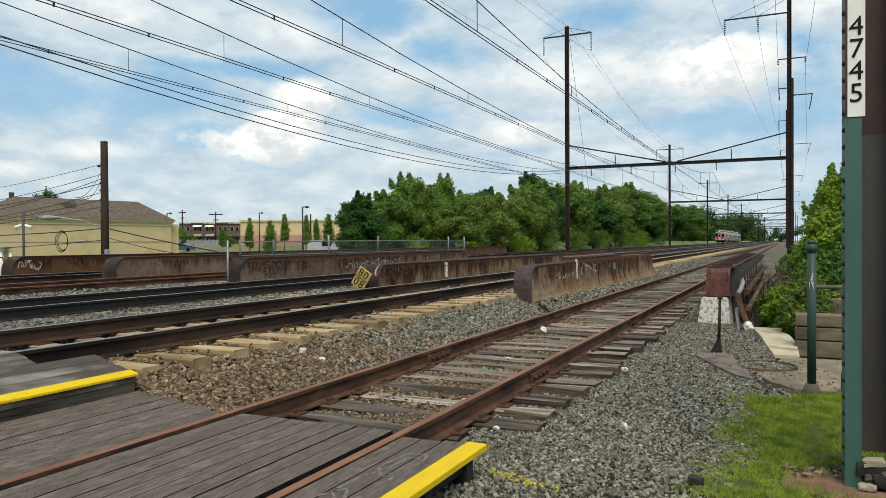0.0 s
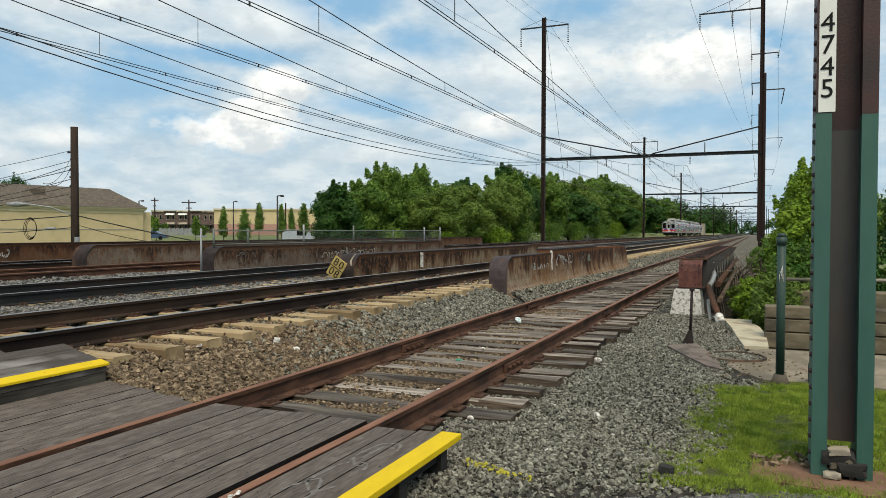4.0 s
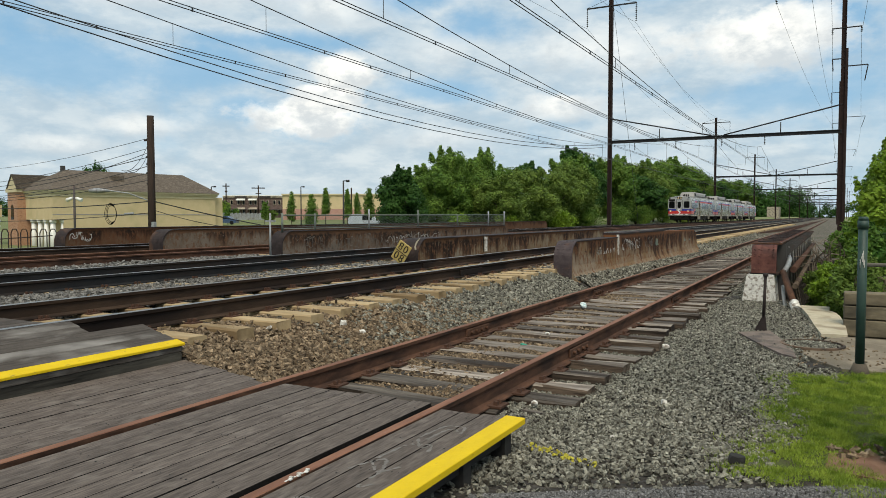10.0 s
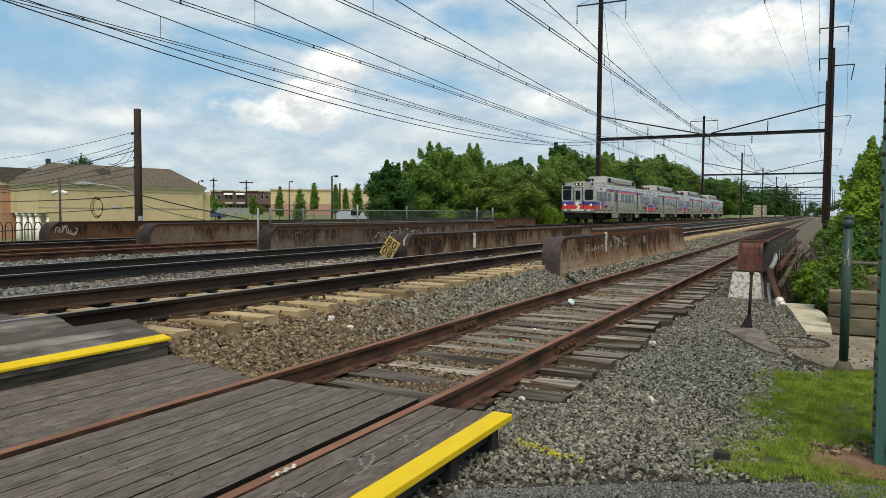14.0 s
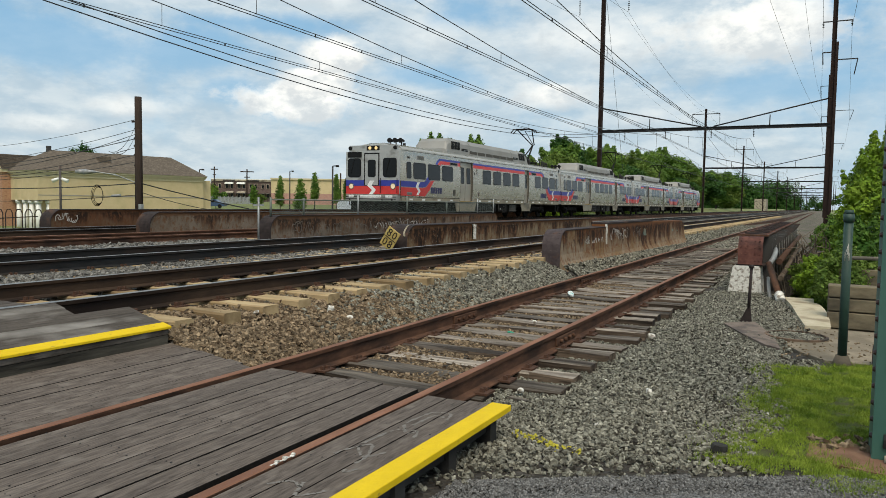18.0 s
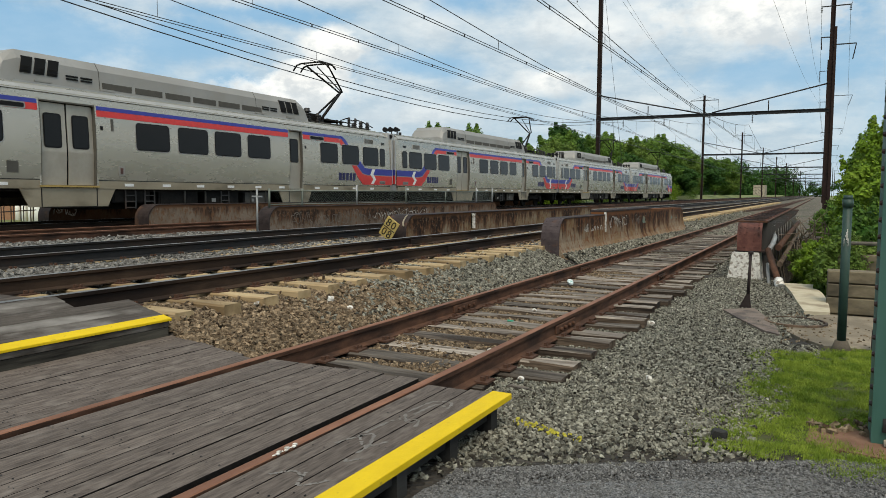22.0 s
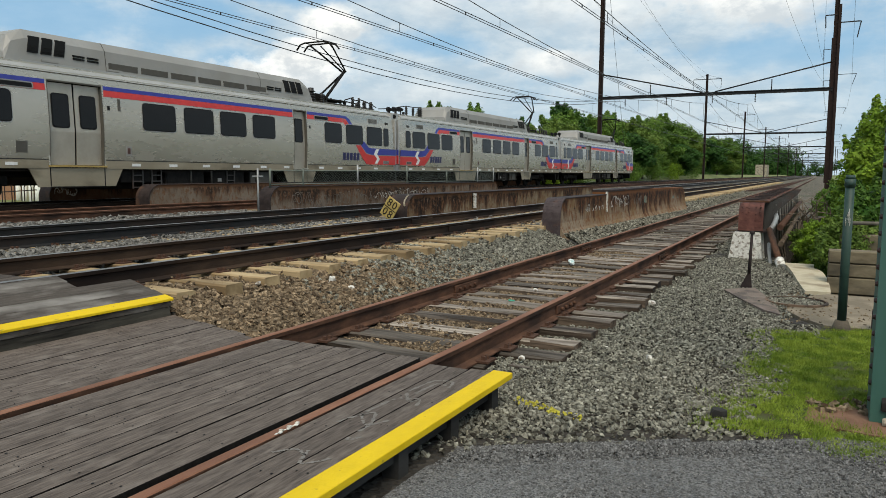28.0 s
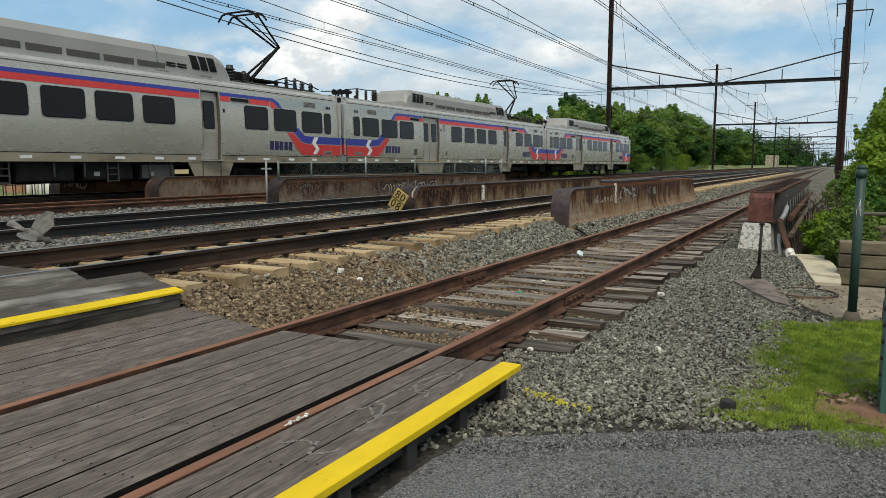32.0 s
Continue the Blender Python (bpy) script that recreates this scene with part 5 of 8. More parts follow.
            bm = bmesh.new()
            for quad in (((0.02, 1.26), (2.48, 1.26), (2.15, 1.67), (0.02, 1.67)), ((2.48, 1.26), (2.85, 1.52), (2.57, 1.73), (2.15, 1.67)), ((2.85, 1.52), (3.40, 2.08), (3.04, 2.08), (2.57, 1.73))):
                side_poly(bm, P(*quad), s, 0.006, 0.006)
            part("red_band", bm, M_RED, car)
            part("red_sweep", side_poly(bmesh.new(), P((3.76, 2.84), (3.95, 2.80), (4.25, 2.965), (4.25, 3.16), (4.12, 3.155), (3.95, 3.03)), s, 0.0, 0.006), M_RED, car)
            part("emblem", side_poly(bmesh.new(), logo_poly(y_of(1.70), 1.63, 0.66, s), s, 0.013, 0.006), M_LOGO, car)
            for i, wd in enumerate((0.24, 0.22, 0.24, 0.24, 0.24)):
                a = y_of(3.10 + 0.258 * i)
                b = y_of(3.10 + 0.258 * i + wd * 0.86)
                part("name_bar", side_poly(bmesh.new(), [(min(a, b), 1.42), (max(a, b), 1.42), (max(a, b), 1.74), (min(a, b), 1.74)], s, 0.0, 0.006), M_LETTER, car, "dark blue bar of the operator's lettering")
            ga, gb = sorted((y_of(1.62), y_of(2.36)))
            g = part("vent_grille", side_poly(bmesh.new(), [(ga, 3.09), (gb, 3.09), (gb, 3.3), (ga, 3.3)], s, 0, 0.008), M_UNIT, car)
            for i in range(4):
                part("vent_slot", side_poly(bmesh.new(), [(ga + 0.04, 3.115 + 0.044 * i), (gb - 0.04, 3.115 + 0.044 * i), (gb - 0.04, 3.14 + 0.044 * i), (ga + 0.04, 3.14 + 0.044 * i)], s, 0.008, 0.004), M_SLOT, g)
            ga, gb = sorted((y_of(0.62), y_of(1.12)))
            g = part("lower_grille", side_poly(bmesh.new(), [(ga, 1.30), (gb, 1.30), (gb, 1.44), (ga, 1.44)], s, 0.012, 0.006), M_UNIT, car)
            for i in range(2):
                part("grille_slot", side_poly(bmesh.new(), [(ga + 0.03, 1.325 + 0.052 * i), (gb - 0.03, 1.325 + 0.052 * i), (gb - 0.03, 1.355 + 0.052 * i), (ga + 0.03, 1.355 + 0.052 * i)], s, 0.018, 0.004), M_SLOT, g)
            for i in range(3):
                ga, gb = sorted((y_of(0.66 + 0.1 * i), y_of(0.735 + 0.1 * i)))
                part("number_bar", side_poly(bmesh.new(), [(ga, 3.10), (gb, 3.10), (gb, 3.20), (ga, 3.20)], s, 0, 0.005), M_GASKET, car)
            # thin pale line between the blue and the red
            bm = bmesh.new()
            for quad in (((0.02, 1.67), (2.15, 1.67), (2.15, 1.70), (0.02, 1.70)), ((2.15, 1.67), (2.57, 1.73), (2.55, 1.76), (2.15, 1.70)), ((2.57, 1.73), (3.04, 2.08), (3.00, 2.09), (2.55, 1.76))):
                side_poly(bm, P(*quad), s, 0.006, 0.005)
            part("pale_line", bm, M_UNIT, car)
        part("fire_panel", side_poly(bmesh.new(), [(9.0, 1.35), (9.2, 1.35), (9.2, 1.62), (9.0, 1.62)], s, 0, 0.006), M_UNIT, car)
        part("fire_panel_mark", side_poly(bmesh.new(), [(9.06, 1.4), (9.15, 1.4), (9.15, 1.57), (9.06, 1.57)], s, 0.006, 0.006), M_RED_STEEL, car)
        part("speaker_grille", side_poly(bmesh.new(), [(5.7, 1.36), (6.0, 1.36), (6.0, 1.66), (5.7, 1.66)], s, 0, 0.008), M_SLOT, car)
        part("door_lamp", side_poly(bmesh.new(), [(8.78, 2.62), (8.86, 2.62), (8.86, 2.96), (8.78, 2.96)], s, 0, 0.012), M_SLOT, car)
    # under the floor
    rr = random.Random(5)
    frame_part = part("underframe", B(-1.5, 1.5, 0.3, CAR - 0.3, 0.93, 0.99), M_UNDER, car)
    for s in (1, -1):
        y = 8.9
        while y < 16:
            w = rr.uniform(0.8, 1.7)
            z0 = rr.uniform(0.42, 0.6)
            bx = part("equipment_box", B(min(s * 0.7, s * 1.4), max(s * 0.7, s * 1.4), y, y + w, z0, 0.95, bev=0.02), M_UNDER, car)
            part("box_lid", B(min(s * 1.4, s * 1.415), max(s * 1.4, s * 1.415), y + 0.06, y + w - 0.06, z0 + 0.05, 0.88), M_SLOT if rr.random() < 0.3 else M_UNDER, bx)
            if rr.random() < 0.7:
                part("sticker", B(min(s * 1.415, s * 1.42), max(s * 1.415, s * 1.42), y + 0.3, y + 0.48, z0 + 0.12, z0 + 0.24), M_UNIT, bx)
            y += w + rr.uniform(0.1, 0.4)
        for ya in (9.3, 10.0, 13.2):
            lad = part("step_ladder", box(box(bmesh.new(), min(s * 1.43, s * 1.46), max(s * 1.43, s * 1.46), ya, ya + 0.04, 0.38, 0.95), min(s * 1.43, s * 1.46), max(s * 1.43, s * 1.46), ya + 0.36, ya + 0.40, 0.38, 0.95), M_GREYSTEEL, car)
            for z in (0.4, 0.58, 0.76):
                part("rung", B(min(s * 1.43, s * 1.46), max(s * 1.43, s * 1.46), ya + 0.041, ya + 0.359, z, z + 0.035), M_GREYSTEEL, lad)
        for ya in (11.6, 12.5, 14.7, 15.5):
            part("hanger", tube(bmesh.new(), (s * 1.44, ya, 0.52), (s * 1.44, ya, 0.95), 0.03, n=6), M_SLOT, car)
        part("air_pipe", tube(bmesh.new(), (s * 1.38, 0.6, 0.9), (s * 1.38, CAR - 0.6, 0.9), 0.025, n=6), M_UNDER, car)
    part("underfloor_tank", box(box(bmesh.new(), -0.85, 0.85, 8.6, 16.2, 0.36, 0.93, 0.03), -0.7, 0.7, 1.4, CAR - 1.4, 0.72, 0.93), M_UNDER, car)
    for yc in (4.0, CAR - 4.0):
        bogie(car, yc)
    roof_unit(car, 5.85, 18.6)
    # horn cluster, aerial and roof leads
    part("roof_aerial", tube(bmesh.new(), (0.0, 3.0, 3.84), (0.0, 3.0, 4.06), 0.08, n=8), M_GASKET, car)
    bm = bmesh.new()
    for dx, dy in ((0.55, 0.72), (0.82, 0.80), (1.08, 0.90)):
        tube(bm, (dx, dy - 0.14, 4.0), (dx, dy + 0.20, 4.0), 0.125, 0.06, 14)
        tube(bm, (dx, dy, 3.68), (dx, dy, 3.97), 0.035, n=6)
    part("horn", bm, M_GASKET, car)
    pantograph(car, 20.95, True)
    # insulators, leads and switchgear behind the hood and at the front end
    for x, y, h, r in ((0.7, 18.95, 0.6, 0.2), (-0.45, 18.95, 0.5, 0.16), (0.75, 19.6, 0.45, 0.12), (0.7, 22.0, 0.5, 0.085), (-0.5, 22.0, 0.5, 0.085), (0.7, 22.5, 0.5, 0.085), (0.7, 22.95, 0.42, 0.11), (-0.5, 22.75, 0.5, 0.085), (0.7, 23.5, 0.4, 0.11), (-0.1, 23.5, 0.4, 0.1)):
        insulator(car, x, y, h, r)
    part("roof_lead", path_tube(bmesh.new(), [(0.55, 18.95, 4.3), (0.5, 19.5, 4.18), (0.5, 20.2, 4.12)], 0.03, 5), M_UNDER, car)
    part("roof_lead", path_tube(bmesh.new(), [(0.6, 21.5, 4.1), (0.6, 22.0, 4.24), (0.6, 22.4, 4.16), (0.6, 22.75, 4.24), (0.6, 23.1, 4.2), (0.6, 23.45, 4.14), (0.55, 24.2, 4.0)], 0.025, 5), M_UNDER, car)
    part("roof_lead", path_tube(bmesh.new(), [(-0.5, 21.5, 4.1), (-0.5, 22.0, 4.24), (-0.5, 22.75, 4.24), (-0.1, 23.5, 4.14)], 0.025, 5), M_UNDER, car)
    part("switch_box", B(-0.45, 0.6, 19.3, 20.1, 3.82, 4.22, bev=0.03), M_UNDER, car)
    part("roof_walkway", B(-0.7, 0.7, 19.0, 23.8, 3.85, 3.89), M_SLOT, car)
    return car


lead_car = build_car("stainless steel electric commuter car with red and blue bands")
train_cars = [lead_car]
for i in range(1, 4):
    train_cars.append(copy_thing(lead_car, Matrix.Translation((0, 0, 0))))
# ends: the lit nose, dark ends between the cars, and gangways
cab_front(train_cars[0], 0.0, -1, True)
for i, c in enumerate(train_cars):
    if i:
        cab_front(c, 0.0, -1, False)
    cab_front(c, CAR, 1, False)
    if i < 3:
        part("gangway", box(bmesh.new(), -0.55, 0.55, CAR, CAR + 0.4, 1.1, 3.3), M_GASKET, c, "dark gangway bellows")
for x, y, h, r in ((0.65, 2.2, 0.5, 0.085), (0.65, 2.9, 0.5, 0.085), (0.65, 3.6, 0.55, 0.18), (-0.4, 2.2, 0.5, 0.085), (-0.4, 2.9, 0.5, 0.085)):
    insulator(train_cars[2], x, y, h, r)
part("roof_lead", path_tube(bmesh.new(), [(0.55, -0.3, 3.95), (0.6, 0.8, 4.05), (0.65, 1.6, 4.2), (0.65, 2.2, 4.28), (0.65, 2.9, 4.28), (0.65, 3.6, 4.32)], 0.022, 5), M_UNDER, train_cars[2])
TRAIN = [(0, 263), (1, 243), (2, 223.5), (3, 205), (3.5, 196.5), (4.5, 180.5), (5.5, 165.75), (6, 159.4), (7, 146.9), (8, 134.2), (9, 121.4), (10, 109.0), (11, 97.1), (12, 85.7), (13, 75.0), (14, 65.3), (14.5, 60.7), (15.5, 51.6), (16.5, 42.7), (17, 38.45), (17.5, 34.4), (18, 30.6), (18.5, 26.9), (19, 23.25), (19.5, 19.95), (20, 16.8), (20.5, 13.65), (21, 10.8), (21.5, 8.14), (22, 5.65), (22.5, 3.2), (23, 0.85), (23.5, -1.45), (24, -3.7), (24.5, -5.95), (25, -8.15), (25.5, -10.2), (26.5, -14.1), (27.5, -17.6), (28, -18.81), (28.5, -19.92), (29, -20.87), (29.5, -21.67), (30, -22.35), (30.5, -22.89), (31, -23.33), (31.5, -23.65), (32, -23.9)]

# ---- ties of the siding and the nearest main track ----
TIE_MESHES = [mesh_of("tie", tie_mesh(seed=i, wear=0.02), M_TIE) for i in range(6)]
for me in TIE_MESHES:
    # paler wood on the upward faces, darker wood on all others
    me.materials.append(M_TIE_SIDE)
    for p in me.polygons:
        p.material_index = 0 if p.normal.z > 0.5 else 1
PLATE_MESH = mesh_of("tie_plate", B(-0.17, 0.17, -0.085, 0.085, 0.0, 0.018), M_PLATE)
bm = bmesh.new()
for dx in (-0.11, 0.11):
    box(bm, dx - 0.018, dx + 0.018, -0.05, -0.02, 0.015, 0.05)
    box(bm, dx - 0.018, dx + 0.018, 0.02, 0.05, 0.015, 0.045)
SPIKE_MESH = mesh_of("spikes", bm, M_PLATE)
rr = random.Random(11)
SET = (4.86, 5.35, 5.87, 6.38, 6.88, 7.45, 7.98, 8.50, 8.98, 9.42)
y, k = SET[0], 0
while y < 60:
    t = part("tie", TIE_MESHES[k % 6], M_TIE, siding)
    short = rr.uniform(-0.06, 0.09) if k > 1 else -0.42
    t.matrix_basis = pose(SIDING + 0.06 + short, y, -0.170 + rr.uniform(-0.016, 0.010), rr.uniform(-2, 2), rr.uniform(-0.6, 0.6), rr.uniform(-2.4, 2.4)) @ Matrix.Diagonal((1.0, rr.uniform(1.08, 1.30), 1.0, 1.0))
    if y < 32:
        for x in (S_L, S_R):
            pl = part("tie_plate", PLATE_MESH, M_PLATE, siding)
            pl.matrix_basis = pose(x, y + rr.uniform(-0.02, 0.02), -0.176)
            if y < 16:
                sp = part("spikes", SPIKE_MESH, M_PLATE, pl)
    k += 1
    y = SET[k] if k < len(SET) else y + 0.50 + rr.uniform(-0.05, 0.05)
for ya, yb in ((8.45, 7.74), (13.9, 13.3), (27.0, 26.5)):
    for x, yy in ((S_L, ya), (S_R, yb)):
        j = part("joint_bar", box(box(bmesh.new(), x + 0.016, x + 0.042, yy - 0.33, yy + 0.33, -0.145, -0.055, 0.006), x - 0.042, x - 0.016, yy - 0.33, yy + 0.33, -0.145, -0.055, 0.006), M_RUST_RAIL, siding, "bolted joint bar")
        for i in (-0.22, -0.08, 0.08, 0.22):
            part("bolt", tube(bmesh.new(), (x + 0.04, yy + i, -0.1), (x + 0.075, yy + i, -0.1), 0.022, n=6), M_RUST_RAIL, j)
TAN_MESHES = [mesh_of("tie", tie_mesh(0.24, 0.18, 3.2, 40 + i, 0.008), M_TIE_NEW) for i in range(3)]
y, k = 4.78, 0
while y < 120:
    t = part("tie", TAN_MESHES[k % 3], M_TIE_NEW, main_tracks[0])
    t.matrix_basis = pose(TRACKS[0] + rr.uniform(-0.04, 0.05), y, 0.262, 0, 0, rr.uniform(-0.6, 0.6))
    for x in (TRACKS[0] - GAUGE, TRACKS[0] + GAUGE) if y < 30 else ():
        part("tie_plate", PLATE_MESH, M_PLATE, main_tracks[0]).matrix_basis = pose(x, y, 0.258)
        if y < 14:
            part("rail_clip", SPIKE_MESH, M_PLATE, main_tracks[0]).matrix_basis = pose(x, y, 0.262)
    y += 0.577
    k += 1
for xc, tr in ((TRACKS[1], main_tracks[1]), (TRACKS[2], main_tracks[2])):
    y = 5.0
    while y < 30:
        part("tie", TAN_MESHES[k % 3], M_TIE_NEW, tr).matrix_basis = pose(xc, y, 0.245 if xc > -12 else 0.21)
        if xc > -12:
            for x in (xc - GAUGE, xc + GAUGE):
                part("rail_clip", SPIKE_MESH, M_PLATE, tr).matrix_basis = pose(x, y, 0.262)
        y += 0.6
        k += 1
j = part("joint_bar", B(TRACKS[0] + GAUGE + 0.016, TRACKS[0] + GAUGE + 0.045, 11.6, 12.5, ZM - 0.15, ZM - 0.05, 0.006), M_MAIN_RAIL, main_tracks[0])
part("joint_bar", B(TRACKS[0] - GAUGE + 0.016, TRACKS[0] - GAUGE + 0.045, 13.0, 13.9, ZM - 0.15, ZM - 0.05, 0.006), M_MAIN_RAIL, main_tracks[0])

# ---- ballast stones ----


def stones(name, mat, label, count, place, size, seed):
    """Many small angular stones as one mesh."""
    rg = np.random.default_rng(seed)
    chip = np.array([(-1, -1, -1), (1, -1, -1), (1, 1, -1), (-1, 1, -1), (-0.75, -0.75, 1), (0.75, -0.75, 1), (0.75, 0.75, 1), (-0.75, 0.75, 1)], float)
    faces = np.array([(4, 5, 6, 7), (0, 1, 5, 4), (1, 2, 6, 5), (2, 3, 7, 6), (3, 0, 4, 7)])
    P = place(rg, count)
    n = len(P)
    # flat chips: any turn about the upright, a moderate tilt
    turn, tx, ty = rg.uniform(0, 6.283, n), rg.normal(0, 0.45, n), rg.normal(0, 0.45, n)
    ct, st, cx, sx, cy, sy = np.cos(turn), np.sin(turn), np.cos(tx), np.sin(tx), np.cos(ty), np.sin(ty)
    o, l = np.zeros(n), np.ones(n)
    Rz = np.stack([ct, -st, o, st, ct, o, o, o, l], -1).reshape(n, 3, 3)
    Rx = np.stack([l, o, o, o, cx, -sx, o, sx, cx], -1).reshape(n, 3, 3)
    Ry = np.stack([cy, o, sy, o, l, o, -sy, o, cy], -1).reshape(n, 3, 3)
    R = Rx @ Ry @ Rz
    dims = size * rg.uniform(0.5, 1.5, (n, 1)) * np.stack([rg.uniform(0.8, 1.5, n), rg.uniform(0.5, 0.95, n), rg.uniform(0.4, 0.85, n)], -1) * 0.5
    V = (chip[None] + rg.uniform(-0.36, 0.36, (n, 8, 3))) * dims[:, None]
    V = np.einsum("nij,nkj->nki", R, V)
    V += P[:, None]
    step = 8 * np.arange(n)[:, None, None]
    loops = (faces[None] + step).reshape(-1)
    sizes = np.full(5 * n, 4)
    me = bpy.data.meshes.new(name)
    me.vertices.add(8 * n)
    me.vertices.foreach_set("co", V.reshape(-1).astype(np.float32))
    me.loops.add(len(loops))
    me.loops.foreach_set("vertex_index", loops.astype(np.int32))
    me.polygons.add(len(sizes))
    me.polygons.foreach_set("loop_start", (np.cumsum(sizes) - sizes).astype(np.int32))
    me.polygons.foreach_set("loop_total", sizes.astype(np.int32))
    me.polygons.foreach_set("use_smooth", np.zeros(len(sizes), dtype=bool))
    me.update(calc_edges=True)
    me.materials.append(mat)
    return tagged(new(name, me), label, "ballast", "", "stuff")


def strip(x0, x1, y0, y1, lift=0.0, keep=None, power=1.0, jit=0.026):
    def f(rg, n):
        x = rg.uniform(x0, x1, n)
        y = y0 + (y1 - y0) * rg.uniform(0, 1, n) ** power
        if keep:
            m = np.array([keep(a, b) for a, b in zip(x, y)])
            x, y = x[m], y[m]
        z = np.array([ground_z(a, b) + bumpy(a, b) for a, b in zip(x.tolist(), y.tolist())]) + lift + rg.uniform(-jit, jit, len(x))
        return np.stack([x, y, z], -1)
    return f


def off_asphalt(x, y):
    near = y - 3.62 - 0.66 * (x + 1.56)
    if near < 0.75 and noise.noise((x * 27, y * 27, 6)) < 0.42 - 0.85 * near:
        return False
    return y > 3.62 + 0.66 * (x + 1.56) + 0.12 * noise.noise((x * 3, y * 3, 1)) and not (x > -0.2 + 0.35 * noise.noise((x * 1.5, y * 1.5, 4)) and y < 7.7) and not (x > -0.24 + 0.1 * noise.noise((x * 4, y * 4, 3)) and y > 8.3 and y < 10.4) and not (x > -0.62 and y > 10.4 and y > 13.9 - 4.2 * (x + 0.62))


stones("brown_ballast", M_STONE_BROWN, "brown dusty ballast stones beside the main track", 46000, strip(-5.85, -4.1, 4.56, 13.0, 0.0, lambda x, y: y < 8.6 + 2.0 * noise.noise((x * 2, y * 2, 0)) + 6.0 * noise.noise((x * 31, y * 31, 4)), 1.25), 0.038, 1)
stones("grey_ballast", M_STONE, "grey angular ballast stones between the siding and main track", 36000, strip(-5.9, -4.1, 6.2, 15.4, 0.0, lambda x, y: y > 8.2 + 2.0 * noise.noise((x * 2, y * 2, 0)) + 5.0 * noise.noise((x * 31, y * 31, 4))), 0.043, 2)
stones("siding_ballast", M_STONE_BROWN, "dusty ballast stones between the siding rails", 21000, strip(S_L + 0.06, S_R - 0.06, 4.5, 15.0, -0.004, None, 1.0, 0.014), 0.032, 3)
stones("spilled_ballast", M_STONE_BROWN, "ballast stones spilled over the ends of the ties", 380, strip(-6.0, -5.15, 4.6, 16, 0.055, None, 1.0, 0.03), 0.034, 13)
stones("shoulder_ballast", M_STONE, "grey ballast stones on the siding's shoulder", 135000, strip(-2.42, 0.05, 3.3, 14.6, 0.0, off_asphalt, 1.5), 0.0255, 4)
stones("pale_ballast", M_STONE_PALE, "pale ballast stones between the main tracks", 19000, strip(-9.95, -7.52, 4.6, 16, 0.02, None, 1.0, 0.03), 0.045, 5)
stones("pale_ballast", M_STONE_PALE, "pale ballast heaped between the middle tracks", 17000, strip(-14.5, -11.62, 5.0, 17, 0.06, None, 1.0, 0.04), 0.05, 6)
stones("bridge_ballast", M_STONE, "grey ballast stones along the siding beyond the bridge", 9000, strip(-5.6, -1.2, 29.8, 60, 0.0, None, 1.6), 0.08, 7)
# the bridge carries its tracks on a ballasted deck
deck = setting("bridge_deck", B(-4.79, -1.35, BR0 - 0.2, BR1 + 0.4, -0.7, -0.27), M_CONC_DARK, "concrete bridge deck under the siding's ballast", "bridge deck")
setting("bridge_deck_main", B(-21.9, -5.19, BR0 - 0.2, BR1 + 0.4, -0.6, 0.19), M_CONC_DARK, "concrete bridge deck under the main tracks", "bridge deck")


def deck_place(x0, x1, z):
    def f(rg, n):
        return np.stack([rg.uniform(x0, x1, n), rg.uniform(BR0, BR1 + 0.2, n), z + rg.uniform(-0.02, 0.03, n)], -1)
    return f


def bank_place(rg, n):
    x, y = rg.uniform(-4.78, -1.38, n), rg.uniform(BR0, BR1 + 0.2, n)
    rise = np.clip((-4.12 - x) / 0.5, 0, 1) * (0.32 - 0.008 * (y - BR0))
    return np.stack([x, y, -0.248 + rise + rg.uniform(-0.02, 0.03, n)], -1)


bm = bmesh.new()
extrude(bm, [(-4.79, -0.28), (-4.10, -0.28), (-4.55, -0.02), (-4.79, 0.0)], "y", BR0 - 0.1, BR1 + 0.2)
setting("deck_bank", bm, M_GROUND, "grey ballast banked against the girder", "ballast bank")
stones("deck_ballast", M_STONE, "grey ballast stones on the siding's bridge deck", 30000, bank_place, 0.058, 8)
stones("deck_ballast", M_STONE_PALE, "ballast stones between the main tracks on the bridge", 9000, deck_place(-12.8, -5.3, 0.21), 0.08, 9)
stones("white_stones", M_WHITEWASH, "scattered white stones and chalk bits", 14, strip(-2.3, -0.4, 3.8, 12, 0.015, off_asphalt), 0.035, 10)
stones("white_stones", M_WHITEWASH, "scattered white stones by the main track", 9, strip(-5.3, -4.3, 5, 12, 0.03), 0.042, 12)
for x, y, s in ((-1.78, 9.05, 0.07), (-2.17, 5.64, 0.045), (-1.95, 5.64, 0.034), (-1.52, 5.12, 0.026), (-2.75, 6.35, 0.036), (-4.75, 6.9, 0.06), (-3.2, 8.8, 0.04)):
    bm = bmesh.new()
    bmesh.ops.create_icosphere(bm, subdivisions=2, radius=s)
    for v in bm.verts:
        v.co *= 0.75 + 0.4 * noise.noise(v.co * 12 + Vector((x, y, 0)))
        v.co.z *= 0.7
    w = tagged(part("white_rock", bm, M_WHITEWASH), "white chalky rock lying on the ballast", "rock", "white rocks")
    w.location = (x, y, ground_z(x, y) + s * 0.5 + (0.05 if -4 < x < -2 else 0.0))
bm = bmesh.new()
bmesh.ops.create_icosphere(bm, subdivisions=3, radius=0.055)
for v in bm.verts:
    v.co *= 0.88 + 0.5 * noise.noise(v.co * 22) + 0.2 * noise.noise(v.co * 60)
